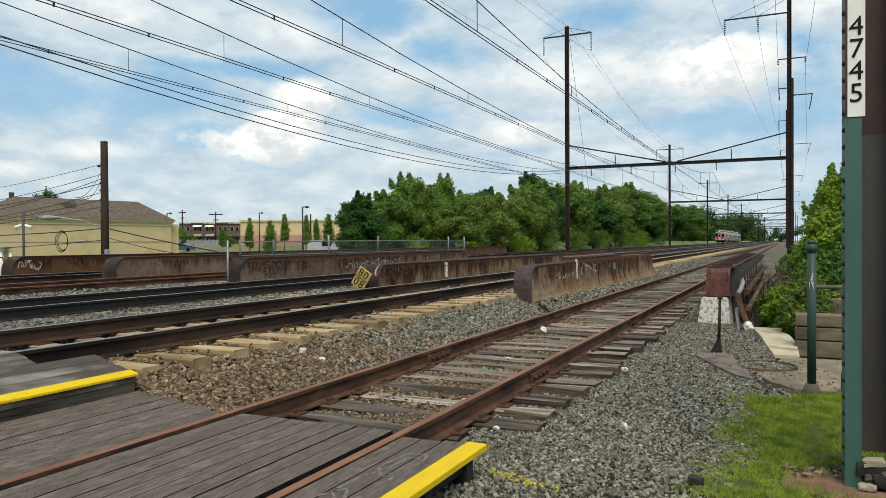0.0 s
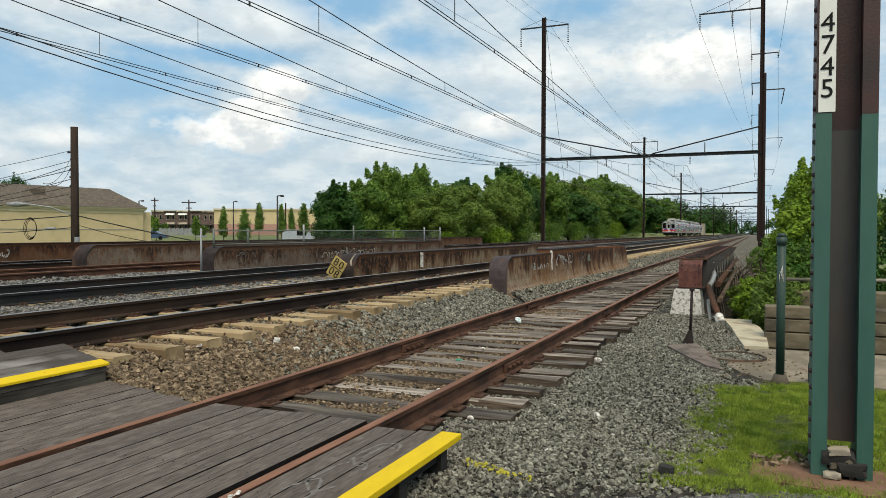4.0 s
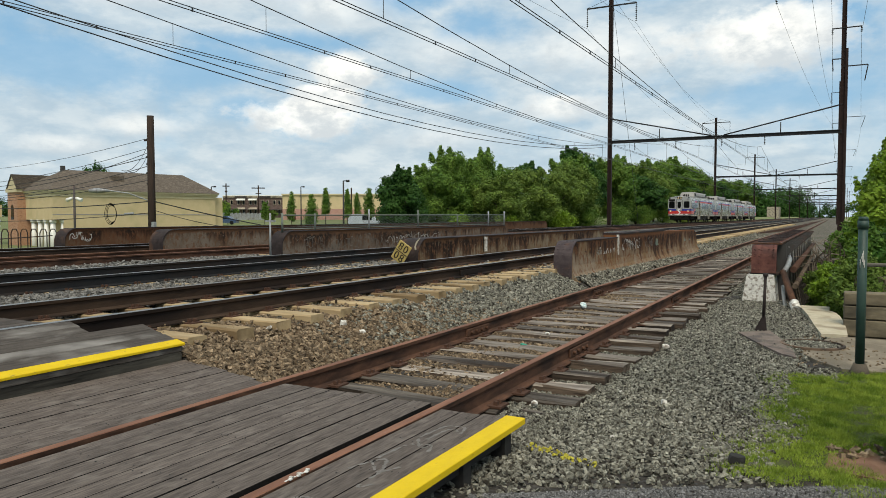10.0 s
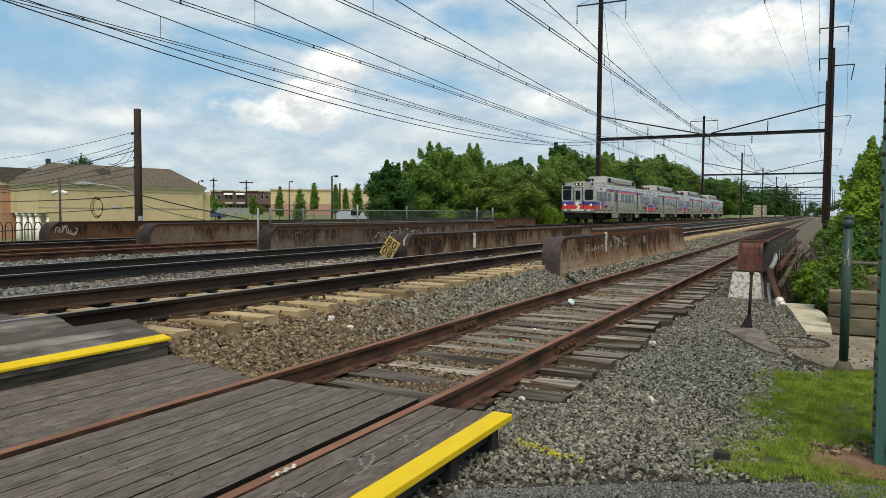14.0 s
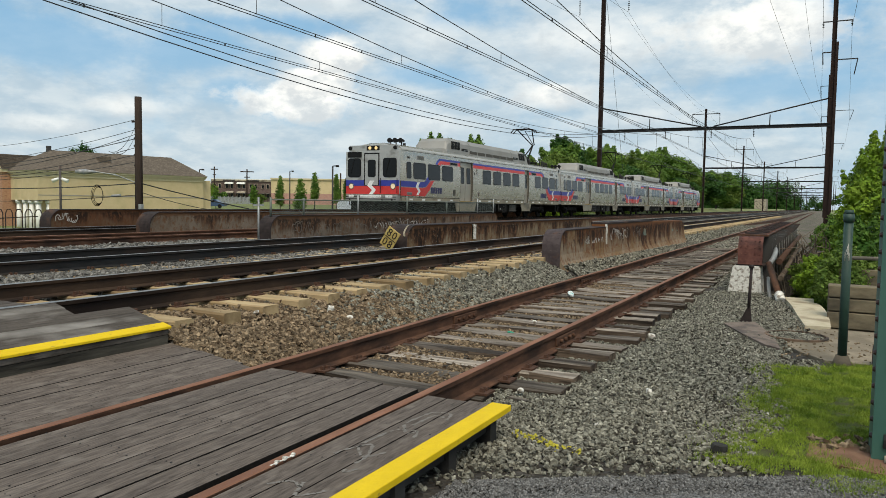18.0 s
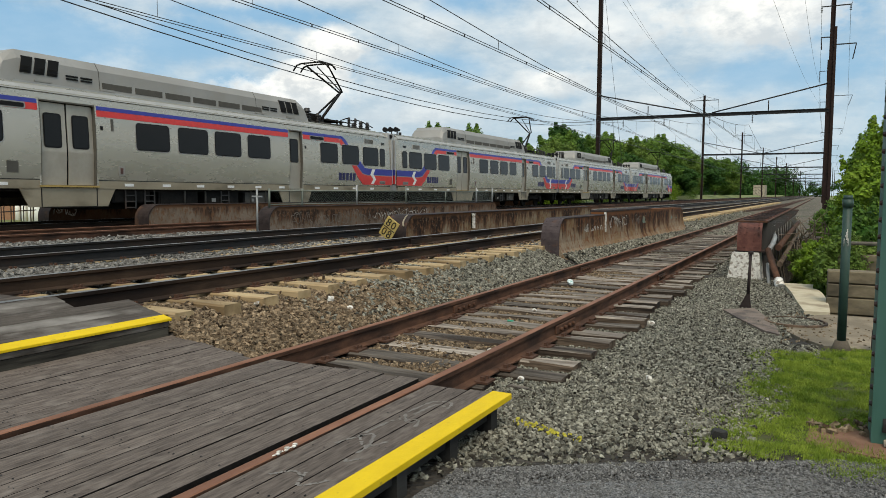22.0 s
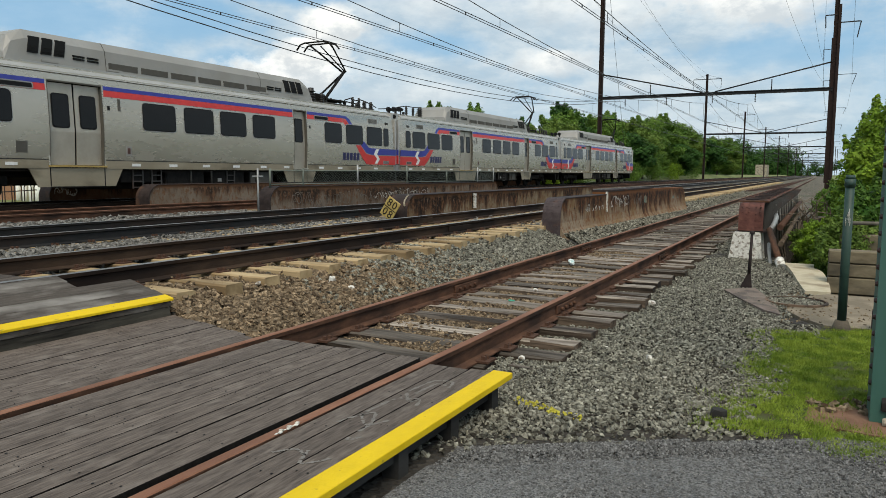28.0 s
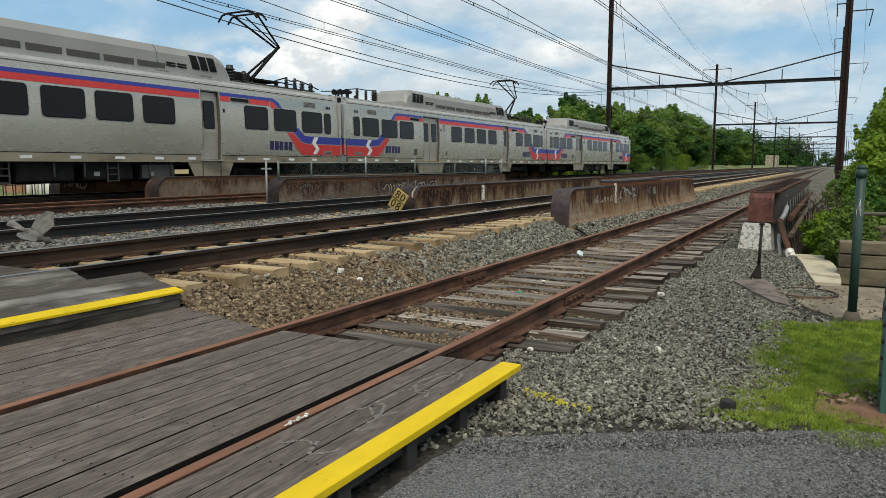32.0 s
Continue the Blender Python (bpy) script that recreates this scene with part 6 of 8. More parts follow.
ball = tagged(part("crumpled_wrapper", bm, surf("pale_wrapper", (0.62, 0.72, 0.72), (0.80, 0.84, 0.82), 30, 0.5, 0.3, 0, (0.25, 0.50, 0.48), 24, 0.56)), "crumpled pale blue wrapper between the rails", "litter")
ball.location = (-3.66, 11.8, -0.12)
# ---- boarded crossing ----
cross = thing("timber_crossing", "weathered grey board crossing with yellow painted edges", "crossing", (0, 0, 0), "", "structure")
CR1, CR0 = 4.56, -3.0
rr = random.Random(3)


M_BOARD_EDGE = surf("dark_board_edge", (0.006, 0.005, 0.0045), (0.016, 0.013, 0.011), 20, 0.95, 0.3)


def dark_edges(ob):
    """Near-black material on the long side faces of a board."""
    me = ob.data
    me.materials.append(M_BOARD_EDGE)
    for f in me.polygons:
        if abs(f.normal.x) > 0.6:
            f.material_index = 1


def boards(seams, y1, z0, z1=None, gap=0.006, level=False):
    """Long boards between the given seams; the top falls evenly from z0 to z1."""
    z1 = z0 if z1 is None else z1
    x0, x1 = seams[0], seams[-1]
    for xa, xb in zip(seams, seams[1:]):
        a, b = xa + gap / 2, xb - gap / 2
        za, zb = z0 + (z1 - z0) * (xa - x0) / (x1 - x0), z0 + (z1 - z0) * (xb - x0) / (x1 - x0)
        dz = 0.0 if level else rr.uniform(-0.0025, 0.0025)
        e = y1 + rr.uniform(-0.03, 0.02)
        bm = bmesh.new()
        box(bm, a, b, CR0, e, -0.08, 0.0, 0.002)
        for v in bm.verts:
            k = (v.co.x - a) / (b - a)
            v.co.z += za + (zb - za) * k + dz + (0.0 if v.co.z < -0.04 else 0.002 * noise.noise((v.co.x * 9, v.co.y, 2)))
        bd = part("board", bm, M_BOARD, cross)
        dark_edges(bd)
        nails = bmesh.new()
        for q in range(9):
            ny = e - 0.12 - 0.62 * q + rr.uniform(-0.08, 0.08)
            for nx in (0.28, 0.72):
                x, r = a + (b - a) * nx + rr.uniform(-0.02, 0.02), rr.uniform(0.003, 0.006)
                z = za + (zb - za) * nx + dz + 0.0035
                vs = [nails.verts.new((x + r * math.cos(c * 1.047), ny + r * 1.5 * math.sin(c * 1.047), z)) for c in range(6)]
                nails.faces.new(vs)
                w = [nails.verts.new((x + r * 0.5 * math.cos(c * 1.047), ny + r * 0.7 * math.sin(c * 1.047), z + 0.002)) for c in range(6)]
                nails.faces.new(w)
        tagged(part("nail_heads", nails, M_GASKET, bd), kind="stuff")


boards((-5.052, -4.935, -4.722, -4.56, -4.397, -4.235, S_L - 0.055), CR1 + 0.02, 0.092, -0.012)
boards((-3.945, -3.843, -3.657, -3.474, -3.322, -3.176, -3.018, -2.88, -2.739, -2.576), CR1 + 0.06, -0.006)
boards((S_R + 0.045, -2.279, -2.121, -1.958), CR1 - 0.02, -0.008, level=True)
part("edge_board", B(-1.956, -1.812, CR0, CR1, -0.042, 0.0, 0.004), M_YELLOW, cross, "yellow painted edge board")
part("edge_beam", B(-1.96, -1.88, CR0, CR1 - 0.12, -0.13, -0.044), M_DARKWOOD, cross, "dark timber under the edge")
for y in (4.3, 3.7, 3.1, 2.5, 1.9, 1.3):
    part("support_block", B(-1.95, -1.85, y, y + 0.1, -0.26, -0.047), M_DARKWOOD, cross)
# raised ramp towards the main track
def ramp_z(x):
    return 0.245 + (x + 5.04) * -0.257


for i in range(5):
    xa, xb = -5.142 - 0.141 * i, -5.2805 - 0.141 * i
    bm = bmesh.new()
    box(bm, xb, xa, CR0, (4.56 if i < 3 else 4.02) + rr.uniform(-0.015, 0.015), -0.09, -0.002, 0.004)
    for v in bm.verts:
        v.co.z += ramp_z(v.co.x)
    part("raised_board", bm, M_RAMP, cross, "board bleached pale by dust")
bm = box(bmesh.new(), -5.138, -5.036, CR0, 4.57, -0.024, 0.0, 0.004)
for v in bm.verts:
    v.co.z += ramp_z(v.co.x)
part("edge_board", bm, M_YELLOW, cross, "yellow painted edge board")
part("riser_beam", B(-5.16, -5.052, CR0, 4.54, 0.0, 0.168), M_RISER, cross, "dark stained riser timber")
part("riser_batten", B(-5.158, -5.049, CR0, 4.545, 0.171, 0.218, 0.003), M_RAMP, cross, "paler batten under the yellow edge")
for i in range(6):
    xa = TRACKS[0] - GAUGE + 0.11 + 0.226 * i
    part("raised_board", B(xa, xa + 0.218, CR0, 3.95, 0.33, 0.43, 0.004), M_BOARD_DARK, cross, "dark board between the main rails")
bm = bmesh.new()
for i in range(9):
    x = S_R + 0.028 + 0.008 * math.sin(i * 2.1)
    box(bm, x - 0.006 - 0.003 * (i % 2), x + 0.005 + 0.004 * (i % 3), 2.86 + 0.022 * i, 2.88 + 0.022 * i, 0.001, 0.004 + 0.004 * (i % 3), 0.001)
tagged(part("dried_glue_trail", bm, M_WHITEWASH), "pale dried trail on the rusty rail head", "residue", "", "stuff")
# chalk scrawl on the boards: short worn strokes of loops
M_CHALK = surf("chalk_dust", (0.125, 0.114, 0.104), (0.200, 0.186, 0.170), 40, 0.95, 0.0)
chalk = thing("chalk_scrawl", "faint worn chalk scrawl on the boards", "chalk mark", (0, 0, 0))
rr = random.Random(14)
for cx, cy, rx, ry, a0, a1 in ((-2.13, 3.95, 0.10, 0.24, 0.3, 5.2), (-2.14, 3.5, 0.11, 0.26, 0.6, 5.6), (-2.12, 3.72, 0.06, 0.4, 1.0, 2.8), (-2.2, 3.12, 0.09, 0.28, 0.0, 2.9), (-2.1, 2.85, 0.08, 0.2, 3.4, 5.8), (-2.22, 2.6, 0.12, 0.16, 1.0, 2.6), (-2.08, 3.3, 0.05, 0.3, 4.2, 5.4)):
    bm = bmesh.new()
    n, pair = 40, None
    for i in range(n + 1):
        p = a0 + (a1 - a0) * i / n
        wob = 1 + 0.06 * math.sin(p * 5 + cx * 40)
        c, t = Vector((cx + rx * wob * math.cos(p), cy + ry * wob * math.sin(p), -0.0052)), Vector((-rx * math.sin(p), ry * math.cos(p), 0)).normalized()
        w = Vector((-t.y, t.x, 0)) * (0.0095 + 0.006 * math.sin(i * 1.7) * math.sin(i * 0.6))
        new_pair = (bm.verts.new(c - w), bm.verts.new(c + w))
        if pair and rr.random() > 0.12:
            bm.faces.new((pair[0], new_pair[0], new_pair[1], pair[1]))
        pair = new_pair
    bmesh.ops.recalc_face_normals(bm, faces=bm.faces)
    tagged(part("chalk_stroke", bm, M_CHALK, chalk), kind="stuff")

# ---- asphalt, grass and the right-hand side ----
M_ASPHALT = surf("asphalt", (0.017, 0.0168, 0.0165), (0.315, 0.312, 0.305), 85, 0.95, 1.0, 0, (0.10, 0.102, 0.104), 1.5, 0.64, (1, 1, 1), 90, bump_dist=0.03, soft3=0.10)
nx, ny = 60, 30
av, af = [], []
for j in range(ny + 1):
    for i in range(nx + 1):
        x = -1.78 + 7.8 * i / nx
        edge = 3.58 + 0.66 * (x + 1.56) if x < 0.15 else 4.70 + 0.12 * (x - 0.15)
        edge += 0.10 * noise.noise((x * 2.3, 0, 7)) + 0.07 * noise.noise((x * 7, 0, 2)) + 0.04 * noise.noise((x * 23, 0, 5))
        y = -6 + (edge + 6) * (j / ny) ** 0.6
        av.append((x, y, -0.185 + 0.012 * noise.noise((x, y, 1)) - (0.03 if j == ny else 0)))
for j in range(ny):
    for i in range(nx):
        af.append((j * (nx + 1) + i, j * (nx + 1) + i + 1, (j + 1) * (nx + 1) + i + 1, (j + 1) * (nx + 1) + i))
tagged(new("asphalt_path", quads("asphalt_path", av, af, M_ASPHALT, True)), "coarse grey asphalt path with a ragged edge", "path", "", "structure")


def on_asphalt(rg, n):
    x = rg.uniform(-1.75, 1.6, n)
    edge = np.where(x < 0.15, 3.58 + 0.66 * (x + 1.56), 4.70 + 0.12 * (x - 0.15)) + np.where(x < -0.6, 0.12, 0.05)
    y = edge - (edge - 0.4) * rg.uniform(0, 1, n) ** 1.9
    return np.stack([x, y, np.full(n, -0.184) + rg.uniform(-0.004, 0.003, n)], -1)


stones("asphalt_chips", surf("asphalt_aggregate", (0.042, 0.041, 0.040), (0.205, 0.202, 0.196), 60, 0.95, 0.3, 0, None, island=True, vary=0.5), "coarse aggregate proud of the worn asphalt", 52000, on_asphalt, 0.0105, 23)
stones("paint_spots", plain("yellow_spray", (0.40, 0.36, 0.05), 0.8), "yellow spray paint spots on the ballast", 70, lambda rg, n: np.stack([-1.74 + (t := np.round(rg.uniform(0, 5, n)) / 5) * 0.44 + rg.normal(0, 0.022, n), 4.55 - 0.18 * t + rg.normal(0, 0.04, n), np.full(n, -0.178) + rg.uniform(-0.006, 0.008, n)], -1), 0.0155, 21)

M_SOIL = surf("soil_under_grass", (0.040, 0.052, 0.014), (0.080, 0.094, 0.028), 14, 0.95, 0.6, 0, (0.06, 0.05, 0.03), 4.5, 0.60, soft3=0.12)
M_DIRT = surf("red_dirt", (0.15, 0.080, 0.050), (0.22, 0.130, 0.088), 8, 0.95, 0.5, 0, (0.14, 0.08, 0.05), 3, 0.56)
M_BLADE = surf("grass_blade", (0.082, 0.145, 0.012), (0.275, 0.350, 0.046), 7, 0.75, 0, 0, None, island=True, vary=0.35)

mp = next(q for q in M_BLADE.node_tree.nodes if q.bl_idname == "ShaderNodeMapping")
M_BLADE.node_tree.links.new(next(q for q in M_BLADE.node_tree.nodes if q.bl_idname == "ShaderNodeTexCoord").outputs["Object"], mp.inputs[0])


def in_grass(x, y):
    n1 = 0.28 * noise.noise((x * 1.7, y * 1.7, 2)) + 0.14 * noise.noise((x * 5, y * 5, 6))
    if not (x > -0.42 + n1 - 0.12 * (y < 5.6) and y < 7.85 + 0.3 * n1 + 0.42 * min(1, max(0, x * 3)) and y > (4.50 if x > 0.1 else 4.62) + 0.1 * n1):
        return False
    return not ((x - 0.45) ** 2 / 0.2 + (y - 5.25) ** 2 / 0.10 < 1 + 0.6 * n1)


gx0, gx1, gy0, gy1 = -0.8, 2.0, 4.3, 8.4
sv, sf = [], []
for j in range(41):
    for i in range(41):
        x, y = gx0 + (gx1 - gx0) * i / 40, gy0 + (gy1 - gy0) * j / 40
        inside = all(in_grass(x + dx, y + dy) for dx, dy in ((0.14, 0), (-0.14, 0), (0, 0.2), (0, -0.2))) or ((x - 0.45) ** 2 / 0.3 + (y - 5.25) ** 2 / 0.16 < 1)
        sv.append((x, y, -0.19 + 0.02 * noise.noise((x * 2, y * 2, 0)) if inside else -0.28))
for j in range(40):
    for i in range(40):
        sf.append((j * 41 + i, j * 41 + i + 1, (j + 1) * 41 + i + 1, (j + 1) * 41 + i))
tagged(new("lawn_soil", quads("lawn_soil", sv, sf, M_SOIL, True)), "patchy soil under the grass", "soil", "", "structure")
tagged(part("foundation_slab", extrude(bmesh.new(), [(-0.02, 4.98), (0.0, 5.34), (0.12, 5.42), (1.2, 5.46), (1.25, 4.92), (0.5, 4.9)], "z", -0.3, -0.184), M_DIRT), "worn reddish foundation slab under the column", "slab", "", "structure")
rg = np.random.default_rng(8)
pts = [(x, y) for x, y in zip(rg.uniform(gx0, gx1, 280000), rg.uniform(gy0, gy1, 280000)) if in_grass(x + rg.normal(0, 0.08), y + rg.normal(0, 0.05)) and noise.noise((x * 6, y * 6, 9)) + 0.7 * noise.noise((x * 17, y * 17, 5)) + rg.uniform(-0.5, 0.5) > -0.46 + 0.35 * max(0, 5.3 - y) + 0.5 * max(0, 0.1 - x)]
bv, bf = [], []
for x, y in pts:
    tuft = max(0.35, 1.0 + 1.5 * noise.noise((x * 7, y * 7, 12)))
    a, h, ln = rg.uniform(0, 6.28), rg.uniform(0.008, 0.032) * tuft, rg.uniform(-0.018, 0.018) * tuft
    c, s = math.cos(a) * 0.0024, math.sin(a) * 0.0024
    i = len(bv)
    bv += [(x - c, y - s, -0.19), (x + c, y + s, -0.19), (x + ln - s * 4, y + ln * 0.6 + c * 4, -0.185 + h)]
    bf.append((i, i + 1, i + 2))
tagged(new("grass", quads("grass", bv, bf, M_BLADE)), "short bright green patchy grass", "grass", "", "stuff")
# outer siding girder with red end, standing on a whitewashed block
fg = girder(-1.33, -0.91, M_GIRDER_DARK, "red-ended bridge girder with dark ribs beside the siding", y0=14.5, y1=29.6, top=0.82, bot=0.33, rad=0.2, endmat=M_RED_STEEL)
part("lower_flange", B(-1.36, -0.86, 14.5, 29.6, 0.305, 0.33), M_GIRDER_DARK, fg)
part("upper_flange", B(-1.36, -0.84, 14.75, 29.6, 0.845, 0.875), M_RUST_RAIL, fg)
part("bottom_web", B(-1.15, -1.1, 15.2, 29.6, -0.7, 0.2), M_GIRDER_DARK, fg)
y = 15.1
while y < 29.4:
    part("rib", B(-0.945, -0.78, y, y + 0.045, -0.55, 0.845), M_GREYSTEEL, fg)
    part("brace", tube(bmesh.new(), (-0.74, y + 0.05, 0.8), (-0.74, y + 1.1, -0.1), 0.02, n=6), M_UNIT, fg)
    part("gusset", extrude(bmesh.new(), [(-0.95, 0.84), (-0.62, 0.84), (-0.95, 0.30)], "y", y + 0.045, y + 0.075), M_GREYSTEEL, fg)
    y += 1.15
part("elbow_pipe", path_tube(bmesh.new(), [(-0.78, 15.6, 0.62), (-0.72, 15.1, 0.56), (-0.74, 14.75, 0.45), (-0.80, 14.55, 0.34)], 0.045, 8), M_GALV, fg, "pale galvanised elbow pipe")
bm = bmesh.new()
for z in (0.40, 0.52, 0.64, 0.76):
    for x in (-1.28, -1.20, -1.04, -0.96):
        dome(bm, (x, 14.5 - 0.024, z), 0.016)
for y in [14.9 + 0.16 * i for i in range(90)]:
    for x in (-1.31, -0.89):
        dome(bm, (x, y, 0.876), 0.016, (0, 0, 1))
tagged(part("rivets", bm, M_RED_STEEL, fg), kind="stuff")
y = 15.0
while y < 29.0:
    part("lacing_bar", box(bmesh.new(), -1.30, -0.90, y, y + 0.07, 0.877, 0.890), M_GIRDER_DARK, fg).matrix_basis = Matrix.Translation((-1.1, y, 0)) @ Matrix.Rotation(radians(28 if int(y * 2) % 2 else -28), 4, "Z") @ Matrix.Translation((1.1, -y, 0))
    y += 0.55
tagged(part("bearing_block", extrude(bmesh.new(), [(-1.50, -0.35), (-0.88, -0.35), (-0.94, 0.29), (-0.98, 0.302), (-1.36, 0.302), (-1.40, 0.29)], "y", 14.40, 15.3), M_WHITEWASH), "whitewashed peeling concrete bearing block under the girder", "concrete block")
M_BARK_PIPE = surf("dusty_brown_pipe", (0.08, 0.062, 0.045), (0.16, 0.125, 0.095), 8, 0.85, 0.3, 0, (0.05, 0.035, 0.027), 3, 0.55)
pipes = thing("utility_pipes", "rusty pipes hung along the bridge girder", "pipe", (0, 0, 0))
part("pipe", tube(bmesh.new(), (-0.66, 15.2, 0.36), (-0.66, 29.8, 0.36), 0.06, n=10), M_PLATE, pipes)
part("pipe", tube(bmesh.new(), (-0.62, 15.0, 0.06), (-0.62, 29.8, 0.06), 0.05, n=10), M_BARK_PIPE, pipes)
part("pipe", tube(bmesh.new(), (-0.80, 14.5, 0.36), (-0.55, 13.55, -0.16), 0.055, n=10), M_RUST_RAIL, pipes)
part("pipe_end", tube(bmesh.new(), (-0.575, 13.66, -0.10), (-0.53, 13.48, -0.2), 0.08, n=10), M_WHITEWASH, pipes)
part("conduit", path_tube(bmesh.new(), [(-0.80, 14.5, 0.10), (-0.78, 14.25, 0.02), (-0.74, 14.0, -0.14), (-0.71, 13.9, -0.28)], 0.03, 7), M_UNIT, pipes)
# cables, post, stake, manhole, slab
stake = thing("marker_stake", "thin dark stake with a flat spade foot in the ballast", "stake", (-0.86, 10.6, -0.2))
part("shaft", tube(tube(bmesh.new(), (0.05, 0, 0.18), (0.065, 0, 0.76), 0.021, 0.018, 8), (0.065, 0, 0.76), (0.066, 0, 0.80), 0.034, n=8), M_GIRDER_DARK, stake)
part("foot", extrude(bmesh.new(), [(-0.085, -0.03), (0.1, -0.03), (0.075, 0.22), (0.03, 0.22)], "y", -0.02, 0.02), M_GIRDER_DARK, stake)
post = thing("green_post", "faded green steel post with a cap and a flared base", "post", (0.25, 8.25, -0.2))
part("shaft", tube(bmesh.new(), (0, 0, 0.1), (0, 0, 1.48), 0.042, n=16), M_GREEN_POST, post)
part("collar", tube(tube(bmesh.new(), (0, 0, 1.44), (0, 0, 1.52), 0.05, n=16), (0, 0, 1.52), (0, 0, 1.56), 0.046, 0.04, n=16), M_GREEN_POST, post)
part("base", tube(bmesh.new(), (0, 0, -0.05), (0, 0, 0.11), 0.115, 0.058, 16), M_CONC_DARK, post)
for i in range(5):
    part("scratch", B(-0.022 + 0.009 * i, -0.017 + 0.009 * i, -0.047, -0.040, 1.06 + 0.03 * (i * 7 % 4), 1.14 + 0.03 * (i * 5 % 4)), M_WHITEWASH, post)
M_RIM = surf("rusty_rim", (0.10, 0.065, 0.042), (0.19, 0.13, 0.09), 12, 0.9, 0.5, 0, (0.05, 0.04, 0.034), 4, 0.55)
man = thing("manhole", "round manhole with a raised rusty rim filled with gravel", "manhole", (-0.2, 9.7, -0.188))
bm = bmesh.new()
ring = [(0.35, -0.03), (0.35, 0.034), (0.322, 0.036), (0.322, -0.03)]
rs = [[bm.verts.new((u * math.cos(a), u * math.sin(a), v)) for u, v in ring] for a in [i * math.pi / 16 for i in range(32)]]
for a, b in zip(rs, rs[1:] + rs[:1]):
    for i in range(4):
        bm.faces.new((a[i], a[(i + 1) % 4], b[(i + 1) % 4], b[i]))
bmesh.ops.recalc_face_normals(bm, faces=bm.faces)
part("rim", bm, M_RIM, man)
part("fill", quads("fill", [(0.315 * math.cos(i * math.pi / 12), 0.315 * math.sin(i * math.pi / 12), 0.016) for i in range(24)], [tuple(range(24))], M_GROUND), M_GROUND, man)
stones("manhole_gravel", M_STONE, "gravel filling the manhole rim", 480, lambda rg, n: np.stack([-0.2 + 0.31 * (q := np.sqrt(rg.uniform(0, 1, n))) * np.cos(w := rg.uniform(0, 6.28, n)), 9.7 + 0.31 * q * np.sin(w), np.full(n, -0.176) + rg.uniform(-0.004, 0.004, n)], -1), 0.03, 33)
stones("pad_gravel", M_STONE_BROWN, "loose gravel and dirt on the worn pavement", 160, lambda rg, n: np.stack([-0.3 + 0.95 * rg.uniform(0, 1, n) ** 1.6, rg.uniform(8.35, 10.5, n), np.full(n, -0.176)], -1), 0.02, 34)
slab_pts = [(-1.08, 10.2), (-0.72, 10.5), (-0.42, 9.5), (-0.33, 8.75), (-0.5, 8.9), (-0.8, 9.5)]
bm = bmesh.new()
extrude(bm, slab_pts, "z", -0.24, -0.154)
for v in bm.verts:
    v.co.z += 0.03 * noise.noise(v.co * 3) - 0.03 * (9.6 - v.co.y) * 0.4
tagged(part("stone_slab", bm, surf("weathered_slab", (0.135, 0.103, 0.085), (0.205, 0.165, 0.138), 7, 0.95, 0.6, 0, (0.09, 0.075, 0.065), 3, 0.55)), "flat broken grey slab lying on the gravel", "slab")
bm = bmesh.new()
extrude(bm, [(-0.15, 8.75), (0.1, 8.35), (3.2, 8.35), (3.2, 10.6), (0.16, 10.6), (-0.05, 10.35), (-0.22, 9.6), (-0.28, 9.1)], "z", -0.5, -0.178)
setting("concrete_pad", bm, surf("dusty_concrete", (0.195, 0.160, 0.115), (0.285, 0.238, 0.172), 9, 0.95, 0.6, 0, (0.17, 0.14, 0.10), 2.0, 0.52), "worn concrete pavement by the abutment", "pavement")
curve_pts = [(-0.50, 13.8), (-0.04, 13.8)] + [(-0.04 + 0.22 * math.sin(a), 13.2 - 2.6 * (1 - math.cos(a))) for a in [i * math.pi / 16 for i in range(9)]] + [(-0.12, 10.55), (-0.22, 11.4), (-0.34, 12.6)]
bm = bmesh.new()
extrude(bm, curve_pts, "z", -2.5, -0.15)
setting("abutment_wing", bm, surf("pale_wing_concrete", (0.40, 0.345, 0.24), (0.52, 0.46, 0.34), 5, 0.92, 0.4, 0, (0.27, 0.22, 0.15), 2.2, 0.58), "pale concrete wing of the bridge abutment", "abutment")
M_WALL = surf("stained_wall", (0.120, 0.098, 0.062), (0.205, 0.172, 0.115), 4, 0.92, 0.5, 0, (0.055, 0.048, 0.035), 1.5, 0.55, (1, 1, 2.5), soft3=0.12)
wall = thing("retaining_wall", "weathered stained concrete wall with level joints", "wall", (0, 0, 0), "", "structure")
for i, (z0, z1) in enumerate(((-3.4, -0.31), (-0.295, -0.07), (-0.055, 0.12), (0.135, 0.30))):
    part("course", B(0.14, 6.0, 11.5 + 0.02 * i, 11.9, z0, z1, 0.01), M_WALL, wall)
part("coping", B(0.3, 6.0, 13.2, 13.7, -3.4, 0.42, 0.01), M_WALL, wall)
part("rail", tube(bmesh.new(), (0.45, 12.9, 0.62), (6.0, 12.9, 0.70), 0.03, n=8), M_CONC, wall)
part("abutment_face", B(-22.5, -0.7, 15.05, 15.4, -4.4, -0.75), M_CONC_DARK, wall)
part("abutment_face", B(-22.5, 6.0, 29.6, 30.0, -4.4, -0.3), M_CONC_DARK, wall)
tagged(part("junction_box", B(0.52, 0.95, 8.2, 8.45, -0.21, 0.02, 0.015), M_GIRDER_DARK), "small dark rusty box on the pavement edge", "box")
